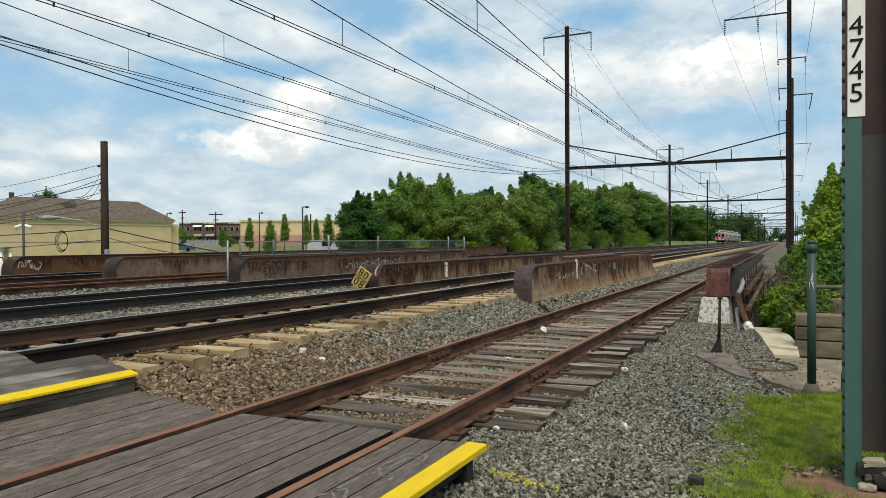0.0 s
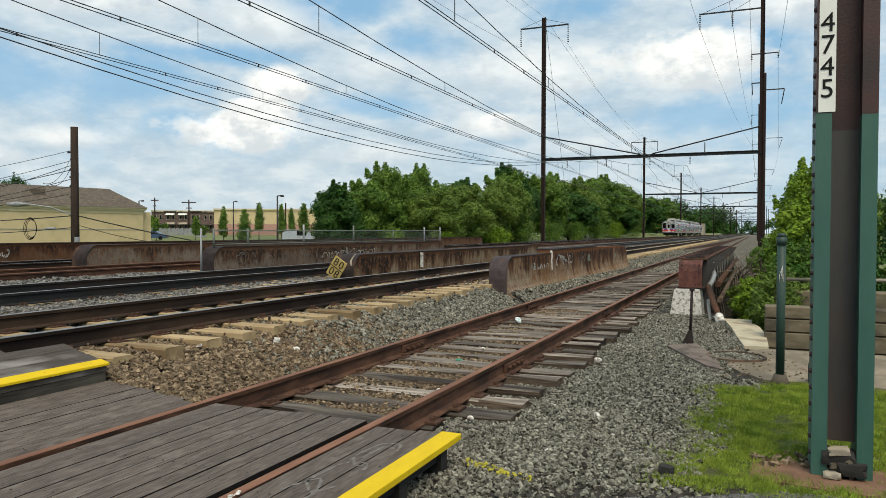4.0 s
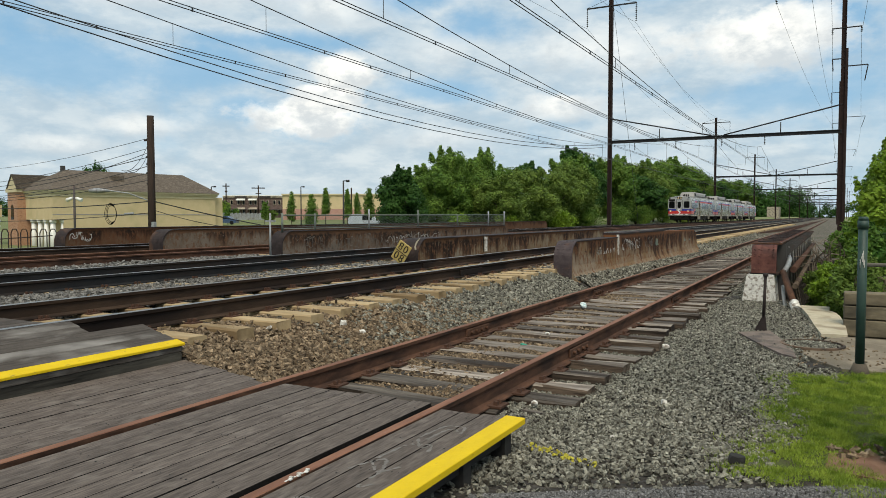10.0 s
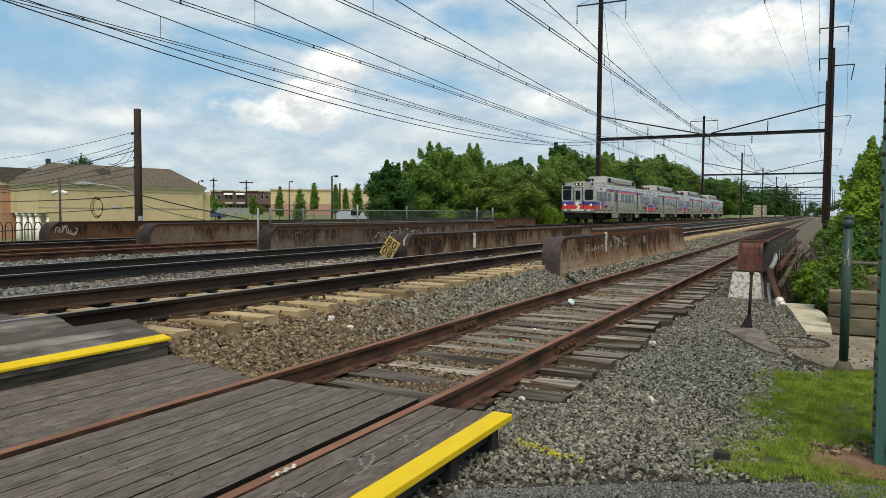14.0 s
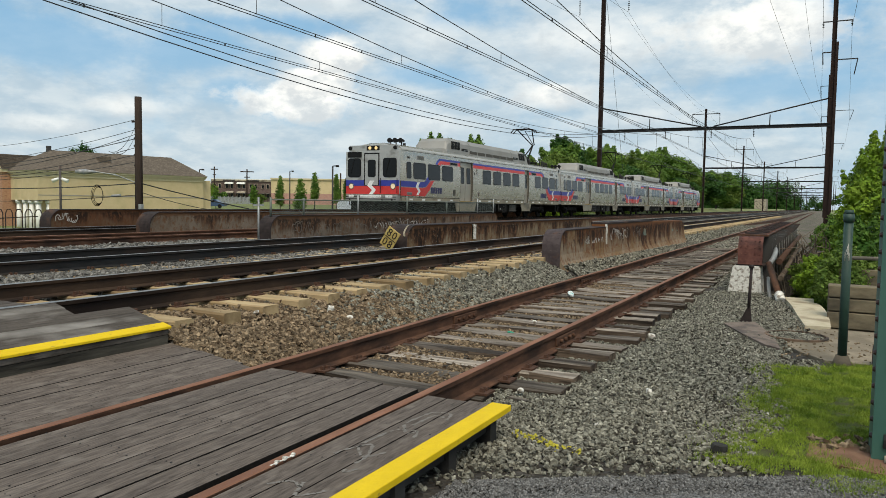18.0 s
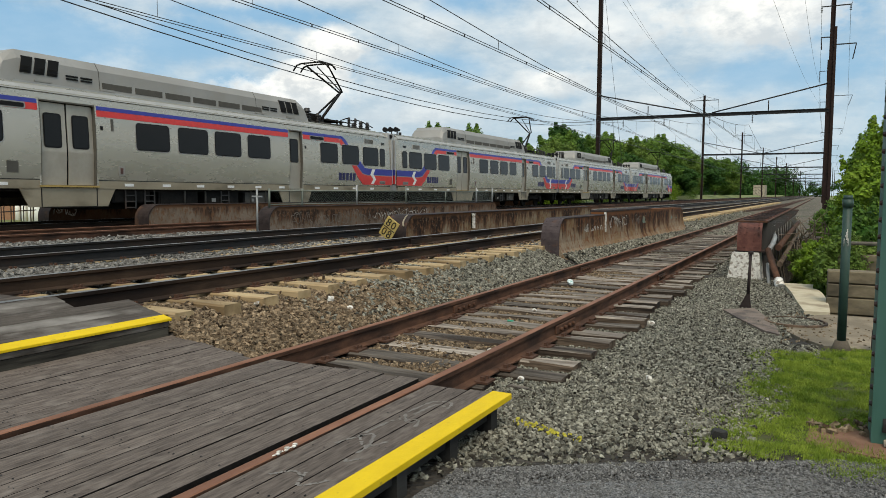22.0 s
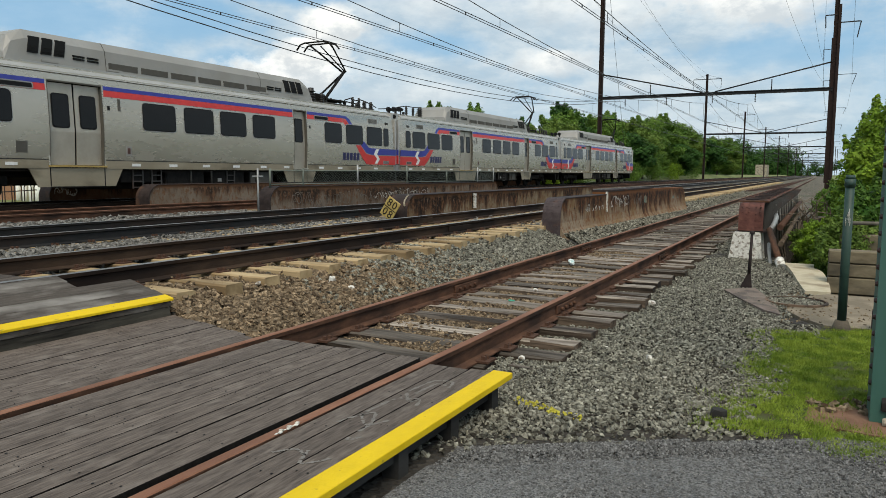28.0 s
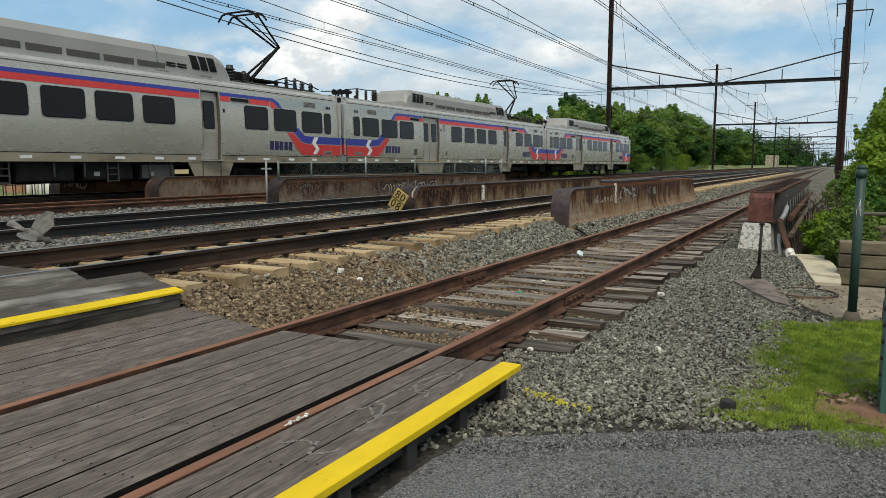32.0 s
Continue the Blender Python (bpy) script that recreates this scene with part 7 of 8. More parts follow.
# debris round the column's foot
tagged(stones("broken_stones", M_CONC_DARK, "broken stones heaped at the column's foot", 26, lambda rg, n: np.stack([rg.uniform(0.42, 0.62, n), rg.uniform(5.15, 5.4, n), rg.uniform(-0.18, -0.08, n)], -1), 0.05, 30), kind="stuff")
def rough_rock(name, mat, label, group, loc, dims, seed):
    bm = bmesh.new()
    bmesh.ops.create_icosphere(bm, subdivisions=2, radius=1.0)
    for v in bm.verts:
        v.co *= 0.9 + 0.5 * noise.noise(v.co * 1.3 + Vector((seed, 0, 0))) + 0.15 * noise.noise(v.co * 5)
        v.co = Vector((max(-0.62, min(0.66, v.co.x)) * 1.3 * dims[0], max(-0.6, min(0.6, v.co.y)) * 1.3 * dims[1], max(-0.45, min(0.45, v.co.z)) * dims[2]))
    ob = tagged(part(name, bm, mat), label, "stone", group)
    ob.location = loc
    return ob


rough_rock("dark_rock", M_DARKWOOD, "dark lump of asphalt at the grass edge", "dark rocks", (-0.51, 4.85, -0.17), (0.06, 0.05, 0.08), 9)
rough_rock("pale_stone", M_CONC, "pale flat stone wedged in the column's foot", "pale stones", (0.50, 5.22, -0.02), (0.075, 0.06, 0.045), 5).rotation_euler = (0, -0.12, 0.1)
rough_rock("pale_stone", M_CONC, "small pale stone at the column's foot", "pale stones", (0.46, 5.16, -0.16), (0.06, 0.05, 0.04), 2)
rough_rock("dark_stone", M_DARKWOOD, "dark rock wedged in the column's foot", "dark rocks", (0.50, 5.25, -0.06), (0.12, 0.09, 0.10), 3)
rough_rock("dark_stone", M_DARKWOOD, "dark rock wedged in the column's foot", "dark rocks", (0.57, 5.21, -0.12), (0.10, 0.08, 0.09), 4)
stones("foot_stones", M_STONE_BROWN, "small stones lying on the dirt", 36, lambda rg, n: np.stack([rg.uniform(-0.02, 0.5, n), rg.uniform(5.28, 5.6, n), np.full(n, -0.178)], -1), 0.042, 31)

# small litter by the crossing and between the rails
plank = tagged(part("broken_plank", extrude(bmesh.new(), [(-0.16, -0.03), (0.15, -0.045), (0.17, 0.0), (0.12, 0.035), (-0.15, 0.03)], "z", -0.02, 0.012), M_TIE), "splintered grey plank end lying by the crossing", "plank")
plank.matrix_basis = pose(-2.05, 5.50, -0.232, 0, 3, -4)
shard = tagged(part("bottle_shard", extrude(bmesh.new(), [(-0.04, -0.02), (0.03, -0.028), (0.045, 0.012), (0.0, 0.03), (-0.035, 0.02)], "z", -0.008, 0.008), plain("green_glass", (0.02, 0.22, 0.12), 0.25)), "green piece of broken glass between the rails", "litter")
shard.matrix_basis = pose(-3.23, 8.05, -0.165, 12, 8, 30)

# ---- trees and bushes ----
M_BARK = surf("bark", (0.05, 0.04, 0.03), (0.11, 0.09, 0.07), 14, 0.95, 0.7, 0, (0.035, 0.03, 0.024), 5, 0.55, (1, 1, 0.2), 40)


def leaf_material(name, c1, c2):
    m = surf(name, c1, c2, 0.7, 0.6, 0, 0, None, island=True, vary=0.38)
    n, l = m.node_tree.nodes, m.node_tree.links
    mp = next(q for q in n if q.bl_idname == 'ShaderNodeMapping')
    l.new(next(q for q in n if q.bl_idname == 'ShaderNodeTexCoord').outputs['Object'], mp.inputs[0])
    b, out = n["Principled BSDF"], n["Material Output"]
    b.inputs["Specular IOR Level"].default_value = 0.12
    tr = n.new("ShaderNodeBsdfTranslucent")
    l.new(b.inputs["Base Color"].links[0].from_socket, tr.inputs[0])
    mx = n.new("ShaderNodeMixShader")
    mx.inputs[0].default_value = 0.24
    l.new(b.outputs[0], mx.inputs[1])
    l.new(tr.outputs[0], mx.inputs[2])
    l.new(mx.outputs[0], out.inputs[0])
    return m


M_LEAF = leaf_material("leaves_mid", (0.036, 0.094, 0.014), (0.172, 0.272, 0.048))
M_LEAF_DARK = leaf_material("leaves_dark", (0.020, 0.062, 0.014), (0.060, 0.130, 0.025))
M_LEAF_OLIVE = leaf_material("leaves_olive", (0.066, 0.120, 0.020), (0.170, 0.240, 0.048))
M_LEAF_BRIGHT = leaf_material("leaves_bright", (0.115, 0.21, 0.016), (0.19, 0.28, 0.03))


def leaves(name, blobs, n, size, seed, mat):
    """A crown of n leaf sprays spread over the shells of uneven lumps."""
    rg = np.random.default_rng(seed)
    B0 = np.array(blobs, float)
    w = B0[:, 3] ** 2
    pick = rg.choice(len(B0), n, p=w / w.sum())
    d = rg.normal(size=(n, 3))
    d /= np.linalg.norm(d, axis=1)[:, None]
    rad = B0[pick, 3] * (rg.uniform(0, 1, n) ** 0.28) * (0.86 + 0.26 * np.sin(d[:, 0] * 9 + pick) * np.sin(d[:, 2] * 8 + pick * 2))
    C = B0[pick, :3] + d * rad[:, None] * np.array([1, 1, 0.85])
    nrm = d + rg.normal(0, 0.42, (n, 3)) + np.array([0, 0, 0.30])
    nrm /= np.linalg.norm(nrm, axis=1)[:, None]
    t = np.cross(nrm, rg.normal(size=(n, 3)))
    t /= np.linalg.norm(t, axis=1)[:, None]
    u = np.cross(nrm, t)
    s = size * rg.uniform(0.55, 1.4, (n, 1))
    V = np.stack([C - t * s * 0.5, C + u * s * 0.28 - nrm * s * 0.06, C + t * s * 0.5, C - u * s * 0.28 - nrm * s * 0.06], 1).reshape(-1, 3)
    F = np.arange(4 * n).reshape(-1, 4)
    me = bpy.data.meshes.new(name)
    me.vertices.add(4 * n)
    me.vertices.foreach_set("co", V.reshape(-1).astype(np.float32))
    me.loops.add(4 * n)
    me.loops.foreach_set("vertex_index", F.reshape(-1).astype(np.int32))
    me.polygons.add(n)
    me.polygons.foreach_set("loop_start", np.arange(0, 4 * n, 4, dtype=np.int32))
    me.polygons.foreach_set("loop_total", np.full(n, 4, dtype=np.int32))
    me.update(calc_edges=True)
    me.materials.append(mat)
    return me


def limbs(h, spread, seed, r0=0.16, n=9):
    rr = random.Random(seed)
    bm = bmesh.new()
    p, r = Vector((0, 0, -0.4)), r0
    knots = [p]
    for i in range(5):
        q = p + Vector((rr.uniform(-0.12, 0.12) * h * 0.2, rr.uniform(-0.12, 0.12) * h * 0.2, h * 0.17))
        tube(bm, p, q, r, r * 0.8, 7, False)
        p, r = q, r * 0.8
        knots.append(p)
    for i in range(n):
        k = rr.randint(1, 5)
        a = rr.uniform(0, 6.28)
        s = knots[k]
        e = s + Vector((math.cos(a) * spread * rr.uniform(0.4, 0.8), math.sin(a) * spread * rr.uniform(0.4, 0.8), h * rr.uniform(0.1, 0.3)))
        m = (s + e) / 2 + Vector((0, 0, -0.06 * h))
        tube(bm, s, m, r0 * 0.42, r0 * 0.28, 5, False)
        tube(bm, m, e, r0 * 0.28, r0 * 0.1, 5, False)
    return bm


def lumps(h, spread, seed, n=14, low=0.2):
    rr = random.Random(seed)
    out = []
    n = int(n * 1.8)
    for i in range(n):
        a, k = i * 2.4 + rr.uniform(-0.5, 0.5), (i + rr.uniform(0, 1)) / n
        z = h * (low + (1 - low) * k * 0.9)
        prof = spread * (0.22 + 0.98 * math.sin(math.pi * min(0.97, 0.04 + 0.88 * k))) * 0.62
        d = prof * rr.uniform(0.3, 1.1)
        out.append((math.cos(a) * d, math.sin(a) * d, z, spread * rr.uniform(0.2, 0.42)))
    for i in range(3):
        a, d = rr.uniform(0, 6.28), spread * rr.uniform(0.1, 0.6)
        zt = h * (0.99 - 0.3 * (d / spread) ** 2)
        out += [(math.cos(a) * d * (1 + 0.05 * q), math.sin(a) * d * (1 + 0.05 * q), zt + h * 0.035 * q, spread * (0.13 - 0.03 * q)) for q in range(3)]
    out += [(0, 0, h * 0.88, spread * 0.3), (0, 0, h * 0.7, spread * 0.5), (0, 0, h * 0.45, spread * 0.42)]
    return out


def tree(label, h, spread, seed, mat, n=9000, size=0.3, low=0.2, name="tree", lump_n=14):
    t = thing(name, label, "tree" if name != "bush" else "bush", (0, 0, 0), "trees along the railway" if name == "tree" else "bushes")
    part("trunk", limbs(h * 0.82, spread * 0.62, seed), M_BARK, t)
    part("crown", leaves("crown", lumps(h, spread, seed, lump_n, low), n, size, seed, mat), mat, t)
    return t


# models at unit scale, then placed
KINDS = [tree("broad green tree with a dense uneven crown", 8.0, 3.8, 1, M_LEAF, 34000, 0.235),
         tree("dark green rounded tree behind the fence", 7.0, 2.9, 2, M_LEAF_DARK, 30000, 0.225, 0.1),
         tree("olive green spreading tree at the track side", 7.5, 3.9, 3, M_LEAF_OLIVE, 34000, 0.225, 0.12),
         tree("tall green tree with ragged top shoots", 8.5, 3.4, 4, M_LEAF, 32000, 0.23, 0.12, lump_n=18)]
PLACED = [(1, -30, 48.6, 5.2, 4.0), (1, -31.5, 52.6, 4.2, 3.2), (3, -31, 58.5, 7.5, 5.2), (0, -31.5, 62.7, 7.0, 5.5), (3, -31, 66.0, 8.0, 4.8), (2, -28.2, 70.5, 6.3, 6.4), (2, -28.0, 79.3, 6.6, 6.4), (1, -31, 96.0, 10.6, 7.8), (1, -28.5, 88, 7.2, 6.5), (0, -29, 107, 10.2, 8.6), (1, -27.5, 116, 8.2, 8.0), (2, -29, 126, 10.4, 9.6), (0, -30, 140, 11.8, 10), (3, -30, 151, 13.0, 11.8), (0, -30.5, 168, 12.6, 12), (2, -31, 187, 12.8, 12), (1, -31, 215, 12, 13), (0, -30, 248, 13.0, 15), (2, -31, 285, 10, 12), (2, -27.5, 62, 5.2, 5.5), (0, -29.5, 74.5, 5.6, 5.5), (2, -28, 85, 7.6, 7), (0, -29.5, 90, 9.0, 8), (3, -33, 74, 7.0, 6), (0, -35, 62, 6.2, 6), (1, -34, 84, 8, 7), (2, -34, 104, 9, 8), (0, -27.2, 134, 7, 7), (1, -27, 160, 8, 8)]
used = set()
rr = random.Random(77)
for k, x, y, top, width in PLACED:
    base = KINDS[k]
    z = ground_z(x, y) - 0.1
    h0, s0 = ((8.0, 3.8), (7.0, 2.9), (7.5, 3.9), (8.5, 3.4))[k]
    m = pose(x, y, z, 0, 0, rr.uniform(0, 360))
    t = base if k not in used else copy_thing(base, m)
    used.add(k)
    t.matrix_basis = m
    t.scale = (width / (1.66 * s0), width / (1.66 * s0), (top - z) / (h0 * 1.03))


def bush(label, x, y, z, h, spread, seed, mat, n, size, low=0.05):
    b = thing("bush", label, "bush", (x, y, z), "bushes")
    part("stems", limbs(h * 0.8, spread, seed, 0.03, 12), M_BARK, b)
    part("foliage", leaves("foliage", lumps(h, spread, seed, 16, low), int(n * 2.2), size * 0.78, seed, mat), mat, b)
    return b


bush("low leafy bush below the bridge girder", 0.42, 13.4, -0.45, 1.15, 0.62, 21, M_LEAF_OLIVE, 8500, 0.07)
bush("low leafy bush below the bridge girder", 0.0, 14.3, -0.35, 0.9, 0.42, 35, M_LEAF_BRIGHT, 4600, 0.065)
bush("low leafy bush below the bridge girder", -0.12, 15.4, -0.6, 1.05, 0.5, 22, M_LEAF_OLIVE, 4600, 0.07)
bush("dense green bush at the abutment wall", 0.75, 14.8, -1.0, 2.2, 0.75, 23, M_LEAF, 5200, 0.10)
bush("tall green thicket beside the siding", 1.15, 18.0, -1.5, 3.5, 0.85, 24, M_LEAF_BRIGHT, 6500, 0.12)
bush("tall green thicket beside the siding", 1.0, 22.5, -1.5, 4.0, 0.95, 25, M_LEAF_BRIGHT, 6500, 0.13)
bush("tall green thicket beside the siding", 1.9, 19.5, -2.0, 5.2, 1.2, 26, M_LEAF_OLIVE, 6500, 0.14)
bush("bright green tree by the embankment", 1.75, 31.0, -0.8, 4.8, 1.35, 27, M_LEAF_BRIGHT, 7500, 0.16)
bush("bright green tree by the embankment", 2.0, 40.0, -0.6, 4.7, 1.5, 28, M_LEAF, 7000, 0.18)
bush("bright green tree by the embankment", 3.3, 34.0, -0.8, 5.4, 1.8, 29, M_LEAF, 7500, 0.18)
bush("green trackside tree by the mast line", 2.3, 55.0, -0.6, 4.4, 1.6, 30, M_LEAF, 5000, 0.2)
bush("dark thicket above the street", 1.75, 15.6, -2.0, 3.4, 0.95, 31, M_LEAF_DARK, 6000, 0.12)
bush("dark thicket above the street", 3.0, 17.0, -2.5, 5.0, 1.5, 33, M_LEAF_DARK, 6000, 0.14)
bush("weedy undergrowth below the girder", 0.3, 17.0, -1.6, 1.9, 0.7, 32, M_LEAF_OLIVE, 3000, 0.10)
bush("weedy undergrowth below the girder", 0.55, 26.0, -1.2, 2.2, 0.8, 34, M_LEAF, 3500, 0.12)
for x, y, h, s in ((-26.5, 49, 2.0, 1.6), (-27, 53, 2.2, 1.6), (-25.8, 61, 1.8, 1.5), (-25.0, 73.5, 2.0, 2.0), (-25.4, 84, 2.4, 2.2), (-25.6, 98, 2.6, 2.4), (-25.5, 112, 2.8, 2.6), (-25.6, 128, 3, 3), (-29, 45, 2.2, 1.5), (-31, 41, 2.2, 1.6), (-25.8, 147, 3, 3), (-26, 172, 3.4, 3.4)):
    bush("bright low bush at the foot of the trees", x, y, ground_z(x, y) - 0.1, h, s, int(y), M_LEAF_BRIGHT if int(y) % 2 else M_LEAF, 1800, 0.2)
bush("rough brush along the verge", 0.45, 31.5, -0.7, 1.2, 0.5, 41, M_LEAF_OLIVE, 1500, 0.12)
bush("rough brush along the verge", 0.75, 36.0, -0.6, 1.4, 0.7, 42, M_LEAF, 1500, 0.14)
bush("rough brush along the verge", 0.95, 44.0, -0.5, 1.6, 0.9, 43, M_LEAF_OLIVE, 1500, 0.16)
bush("rough brush along the verge", 1.2, 56.0, -0.5, 1.6, 1.1, 44, M_LEAF, 1500, 0.18)
bush("low scrub beyond the girder", 0.0, 31.2, -0.5, 0.8, 0.35, 45, M_LEAF_OLIVE, 900, 0.1)
bush("low scrub beyond the girder", -0.1, 34.5, -0.4, 0.7, 0.4, 46, M_LEAF, 900, 0.1)
bush("low scrub beyond the girder", 0.25, 40.0, -0.4, 0.8, 0.5, 47, M_LEAF_OLIVE, 900, 0.12)
bush("low scrub beyond the girder", 0.2, 50.0, -0.4, 0.9, 0.6, 48, M_LEAF, 900, 0.14)
# bare vine stems by the girder
M_TWIG = surf("dry_twig", (0.11, 0.085, 0.062), (0.24, 0.195, 0.150), 9, 0.95, 0.3)
vines = thing("dead_brambles", "bare brown bramble stems beyond the girder", "bramble", (0, 0, 0))
rr = random.Random(9)
for i in range(40):
    x, y = -0.35 + rr.uniform(-0.25, 0.6), 20 + rr.uniform(-4, 9)
    a = Vector((x, y, -0.9))
    c = a + Vector((rr.uniform(-0.3, 0.3), rr.uniform(-0.8, 0.3), rr.uniform(0.9, 1.5)))
    d = c + Vector((rr.uniform(-0.5, 0.5), rr.uniform(-0.8, 0.2), rr.uniform(-0.2, 0.5)))
    part("stem", tube(tube(bmesh.new(), a, c, 0.02, 0.014, 5), c, d, 0.014, 0.006, 5), M_TWIG, vines)
# young street trees behind the fence
young = thing("young_tree", "slim young street tree", "tree", (0, 0, 0), "young street trees")
part("trunk", tube(bmesh.new(), (0, 0, -2.5), (0, 0, 3.2), 0.06, 0.02, 6), M_BARK, young)
part("crown", leaves("crown", [(0.24 * math.sin(i * 2.4) * (1 - i / 26), 0.24 * math.cos(i * 2.4) * (1 - i / 26), 0.62 + 0.125 * i, (0.20 + 0.24 * math.sin(math.pi * min(1, (i + 5) / 27))) * (0.85 + 0.3 * math.sin(i * 3.7))) for i in range(23)], 4200, 0.12, 5, M_LEAF), M_LEAF, young)
for i, (x, y, top, w) in enumerate(((-48.1, 57.5, 3.9, 1.0), (-37.3, 47.0, 3.2, 1.2), (-48.5, 63.6, 4.5, 1.1), (-43.7, 60.9, 4.2, 0.95), (-51.5, 73.8, 4.3, 1.0), (-41.9, 62.2, 4.3, 1.3), (-80.2, 89.3, 3.8, 1.1), (-91.3, 92.5, 3.6, 1.2))):
    m = pose(x, y, top - 3.5, 0, 0, 50 * i)
    t = young if i == 0 else copy_thing(young, m)
    t.matrix_basis = m
    t.scale = (w, w, 1.0)
# far woods on the horizon
FAR = [(-420, 420, 16, 60), (-330, 420, 14, 55), (-120, 420, 14, 40), (-66, 520, 27, 30), (-46, 690, 26, 20), (-12, 760, 15, 26), (60, 800, 13, 60), (120, 600, 22, 60), (-560, 300, 16, 80), (-700, 260, 16, 90), (-240, 520, 16, 60)]
blobs = []
rr = random.Random(4)
for x, y, h, w in FAR:
    for i in range(24):
        blobs.append((x + rr.uniform(-w, w), y + rr.uniform(-8, 8), h * rr.uniform(0.0, 0.7), h * rr.uniform(0.3, 0.5)))
tagged(new("far_woods", leaves("far_woods", blobs, 120000, 1.6, 77, M_LEAF_DARK)), "distant line of green woods", "woods", "", "stuff")

# ---- girder-top railing, markers ----
rail_c = thing("bridge_railing", "grey pipe railing standing on the bridge girder", "railing", (0, 0, 0))
M_RAIL_GREEN = surf("dull_green_pipe", (0.10, 0.12, 0.10), (0.17, 0.19, 0.16), 6, 0.6, 0.1, 0.2)
RP = (15.25, 16.65, 19.4, 22.5, 25.6, 28.5, 30.2)
for i, y in enumerate(RP):
    part("post", tube(bmesh.new(), (-13.08, y, 0.9), (-13.08, y, 1.45 + (0.14 if i in (2, 3, 5, 6) else 0.0)), 0.03, n=7), M_GALV if i in (2, 5, 6) else M_RAIL_GREEN, rail_c)
part("top_rail", tube(bmesh.new(), (-13.08, RP[0], 1.39), (-13.08, RP[-1], 1.43), 0.022, n=6), M_RAIL_GREEN, rail_c)
part("bottom_rail", tube(bmesh.new(), (-13.08, RP[0], 1.02), (-13.08, RP[-1], 1.02), 0.016, n=6), M_RAIL_GREEN, rail_c)
# woven wire between the rails
bm = bmesh.new()
y = RP[0] + 0.45
while y < RP[-1]:
    for k in (-1, 1):
        tube(bm, (-13.08 + 0.004 * k, y, 1.03), (-13.08 + 0.004 * k, y + 0.38 * k, 1.40), 0.0028, n=3, caps=False)
    y += 0.085
tagged(part("wire_mesh", bm, M_RAIL_GREEN, rail_c, "thin woven wire mesh"), kind="stuff")
wp = thing("marker_post", "pale grey pipe post at the girder's end", "post", (-12.75, 14.4, 0.2))
part("pipe", tube(bmesh.new(), (0, 0, 0), (0, 0, 1.24), 0.025, n=8), M_GALV, wp)
part("bracket", B(-0.16, 0.16, -0.02, 0.02, 1.02, 1.06), M_GALV, wp)
# clearance marker: yellow sign with black figures, tilted on the girder's end
M_SIGN = surf("faded_yellow_sign", (0.36, 0.26, 0.07), (0.48, 0.36, 0.12), 9, 0.6, 0.1, 0, (0.40, 0.28, 0.07), 4, 0.58)
sg = thing("clearance_sign", "faded yellow sign with black figures, tilted against the girder end", "sign", (-8.79, 14.36, 0.53))
sg.rotation_euler = (0, radians(33), 0)
sg.scale = (0.86, 1, 0.86)
part("panel", B(-0.21, 0.21, -0.012, 0.012, -0.28, 0.28, 0.006), M_SIGN, sg)
part("divider", B(-0.2, 0.2, -0.017, -0.0125, -0.012, 0.012), M_BLACK, sg)
for f, z in (("80", 0.135), ("08", -0.145)):
    for i, ch in enumerate(f):
        word(ch, 0.30, M_BLACK, sg, pose(-0.087 + 0.174 * i, -0.018, z, 90, 0, 0), "figure", 0.002)
bm = bmesh.new()
for i in range(8):
    a = i / 7
    dome(bm, (-8.55 - 0.01 * i, 14.62 - 0.02 + 0.5 * a * a * 0.6, 0.60 + 0.22 * a), 0.026, (0, -1, 0.3), 0.7)
tagged(part("bolt_heads", bm, M_CONC), "pale bolt heads on the girder's curved end", "bolts", "", "stuff")
# spray marks on the girders
def scrawl(label, x, y0, z0, n, step, h, seed, mat, r=0.011):
    rr = random.Random(seed)
    g = thing("graffiti", label, "graffiti", (0, 0, 0), "spray marks")
    for i in range(n):
        y, zc = y0 + i * step * 0.55, z0 + h * rr.uniform(0.3, 0.65)
        a, pts = rr.uniform(0, 6.28), []
        ry, rz, turn = step * rr.uniform(0.16, 0.42), h * rr.uniform(0.25, 0.6), rr.choice((-1, 1))
        for k in range(rr.randint(8, 16)):
            pts.append((x, y + ry * math.cos(a) + 0.012 * k, zc + rz * math.sin(a * rr.uniform(0.9, 1.1))))
            a += turn * rr.uniform(0.3, 0.9)
            if rr.random() < 0.2:
                turn, ry = -turn, step * rr.uniform(0.12, 0.4)
        part("stroke", wire_flat(pts, r * rr.uniform(0.5, 1.0)), mat, g)
    return g


def wire_flat(pts, r):
    """One flat painted stroke along points on an upright face."""
    bm = bmesh.new()
    P = [Vector(p) for p in pts]
    pair = None
    for i, p in enumerate(P):
        d = P[min(i + 1, len(P) - 1)] - P[max(i - 1, 0)]
        n = Vector((0, -d.z, d.y))
        n = (n.normalized() if n.length > 1e-5 else Vector((0, 0, 1))) * r
        now = (bm.verts.new(p - n), bm.verts.new(p + n))
        if pair:
            bm.faces.new((pair[0], now[0], now[1], pair[1]))
        pair = now
    return bm


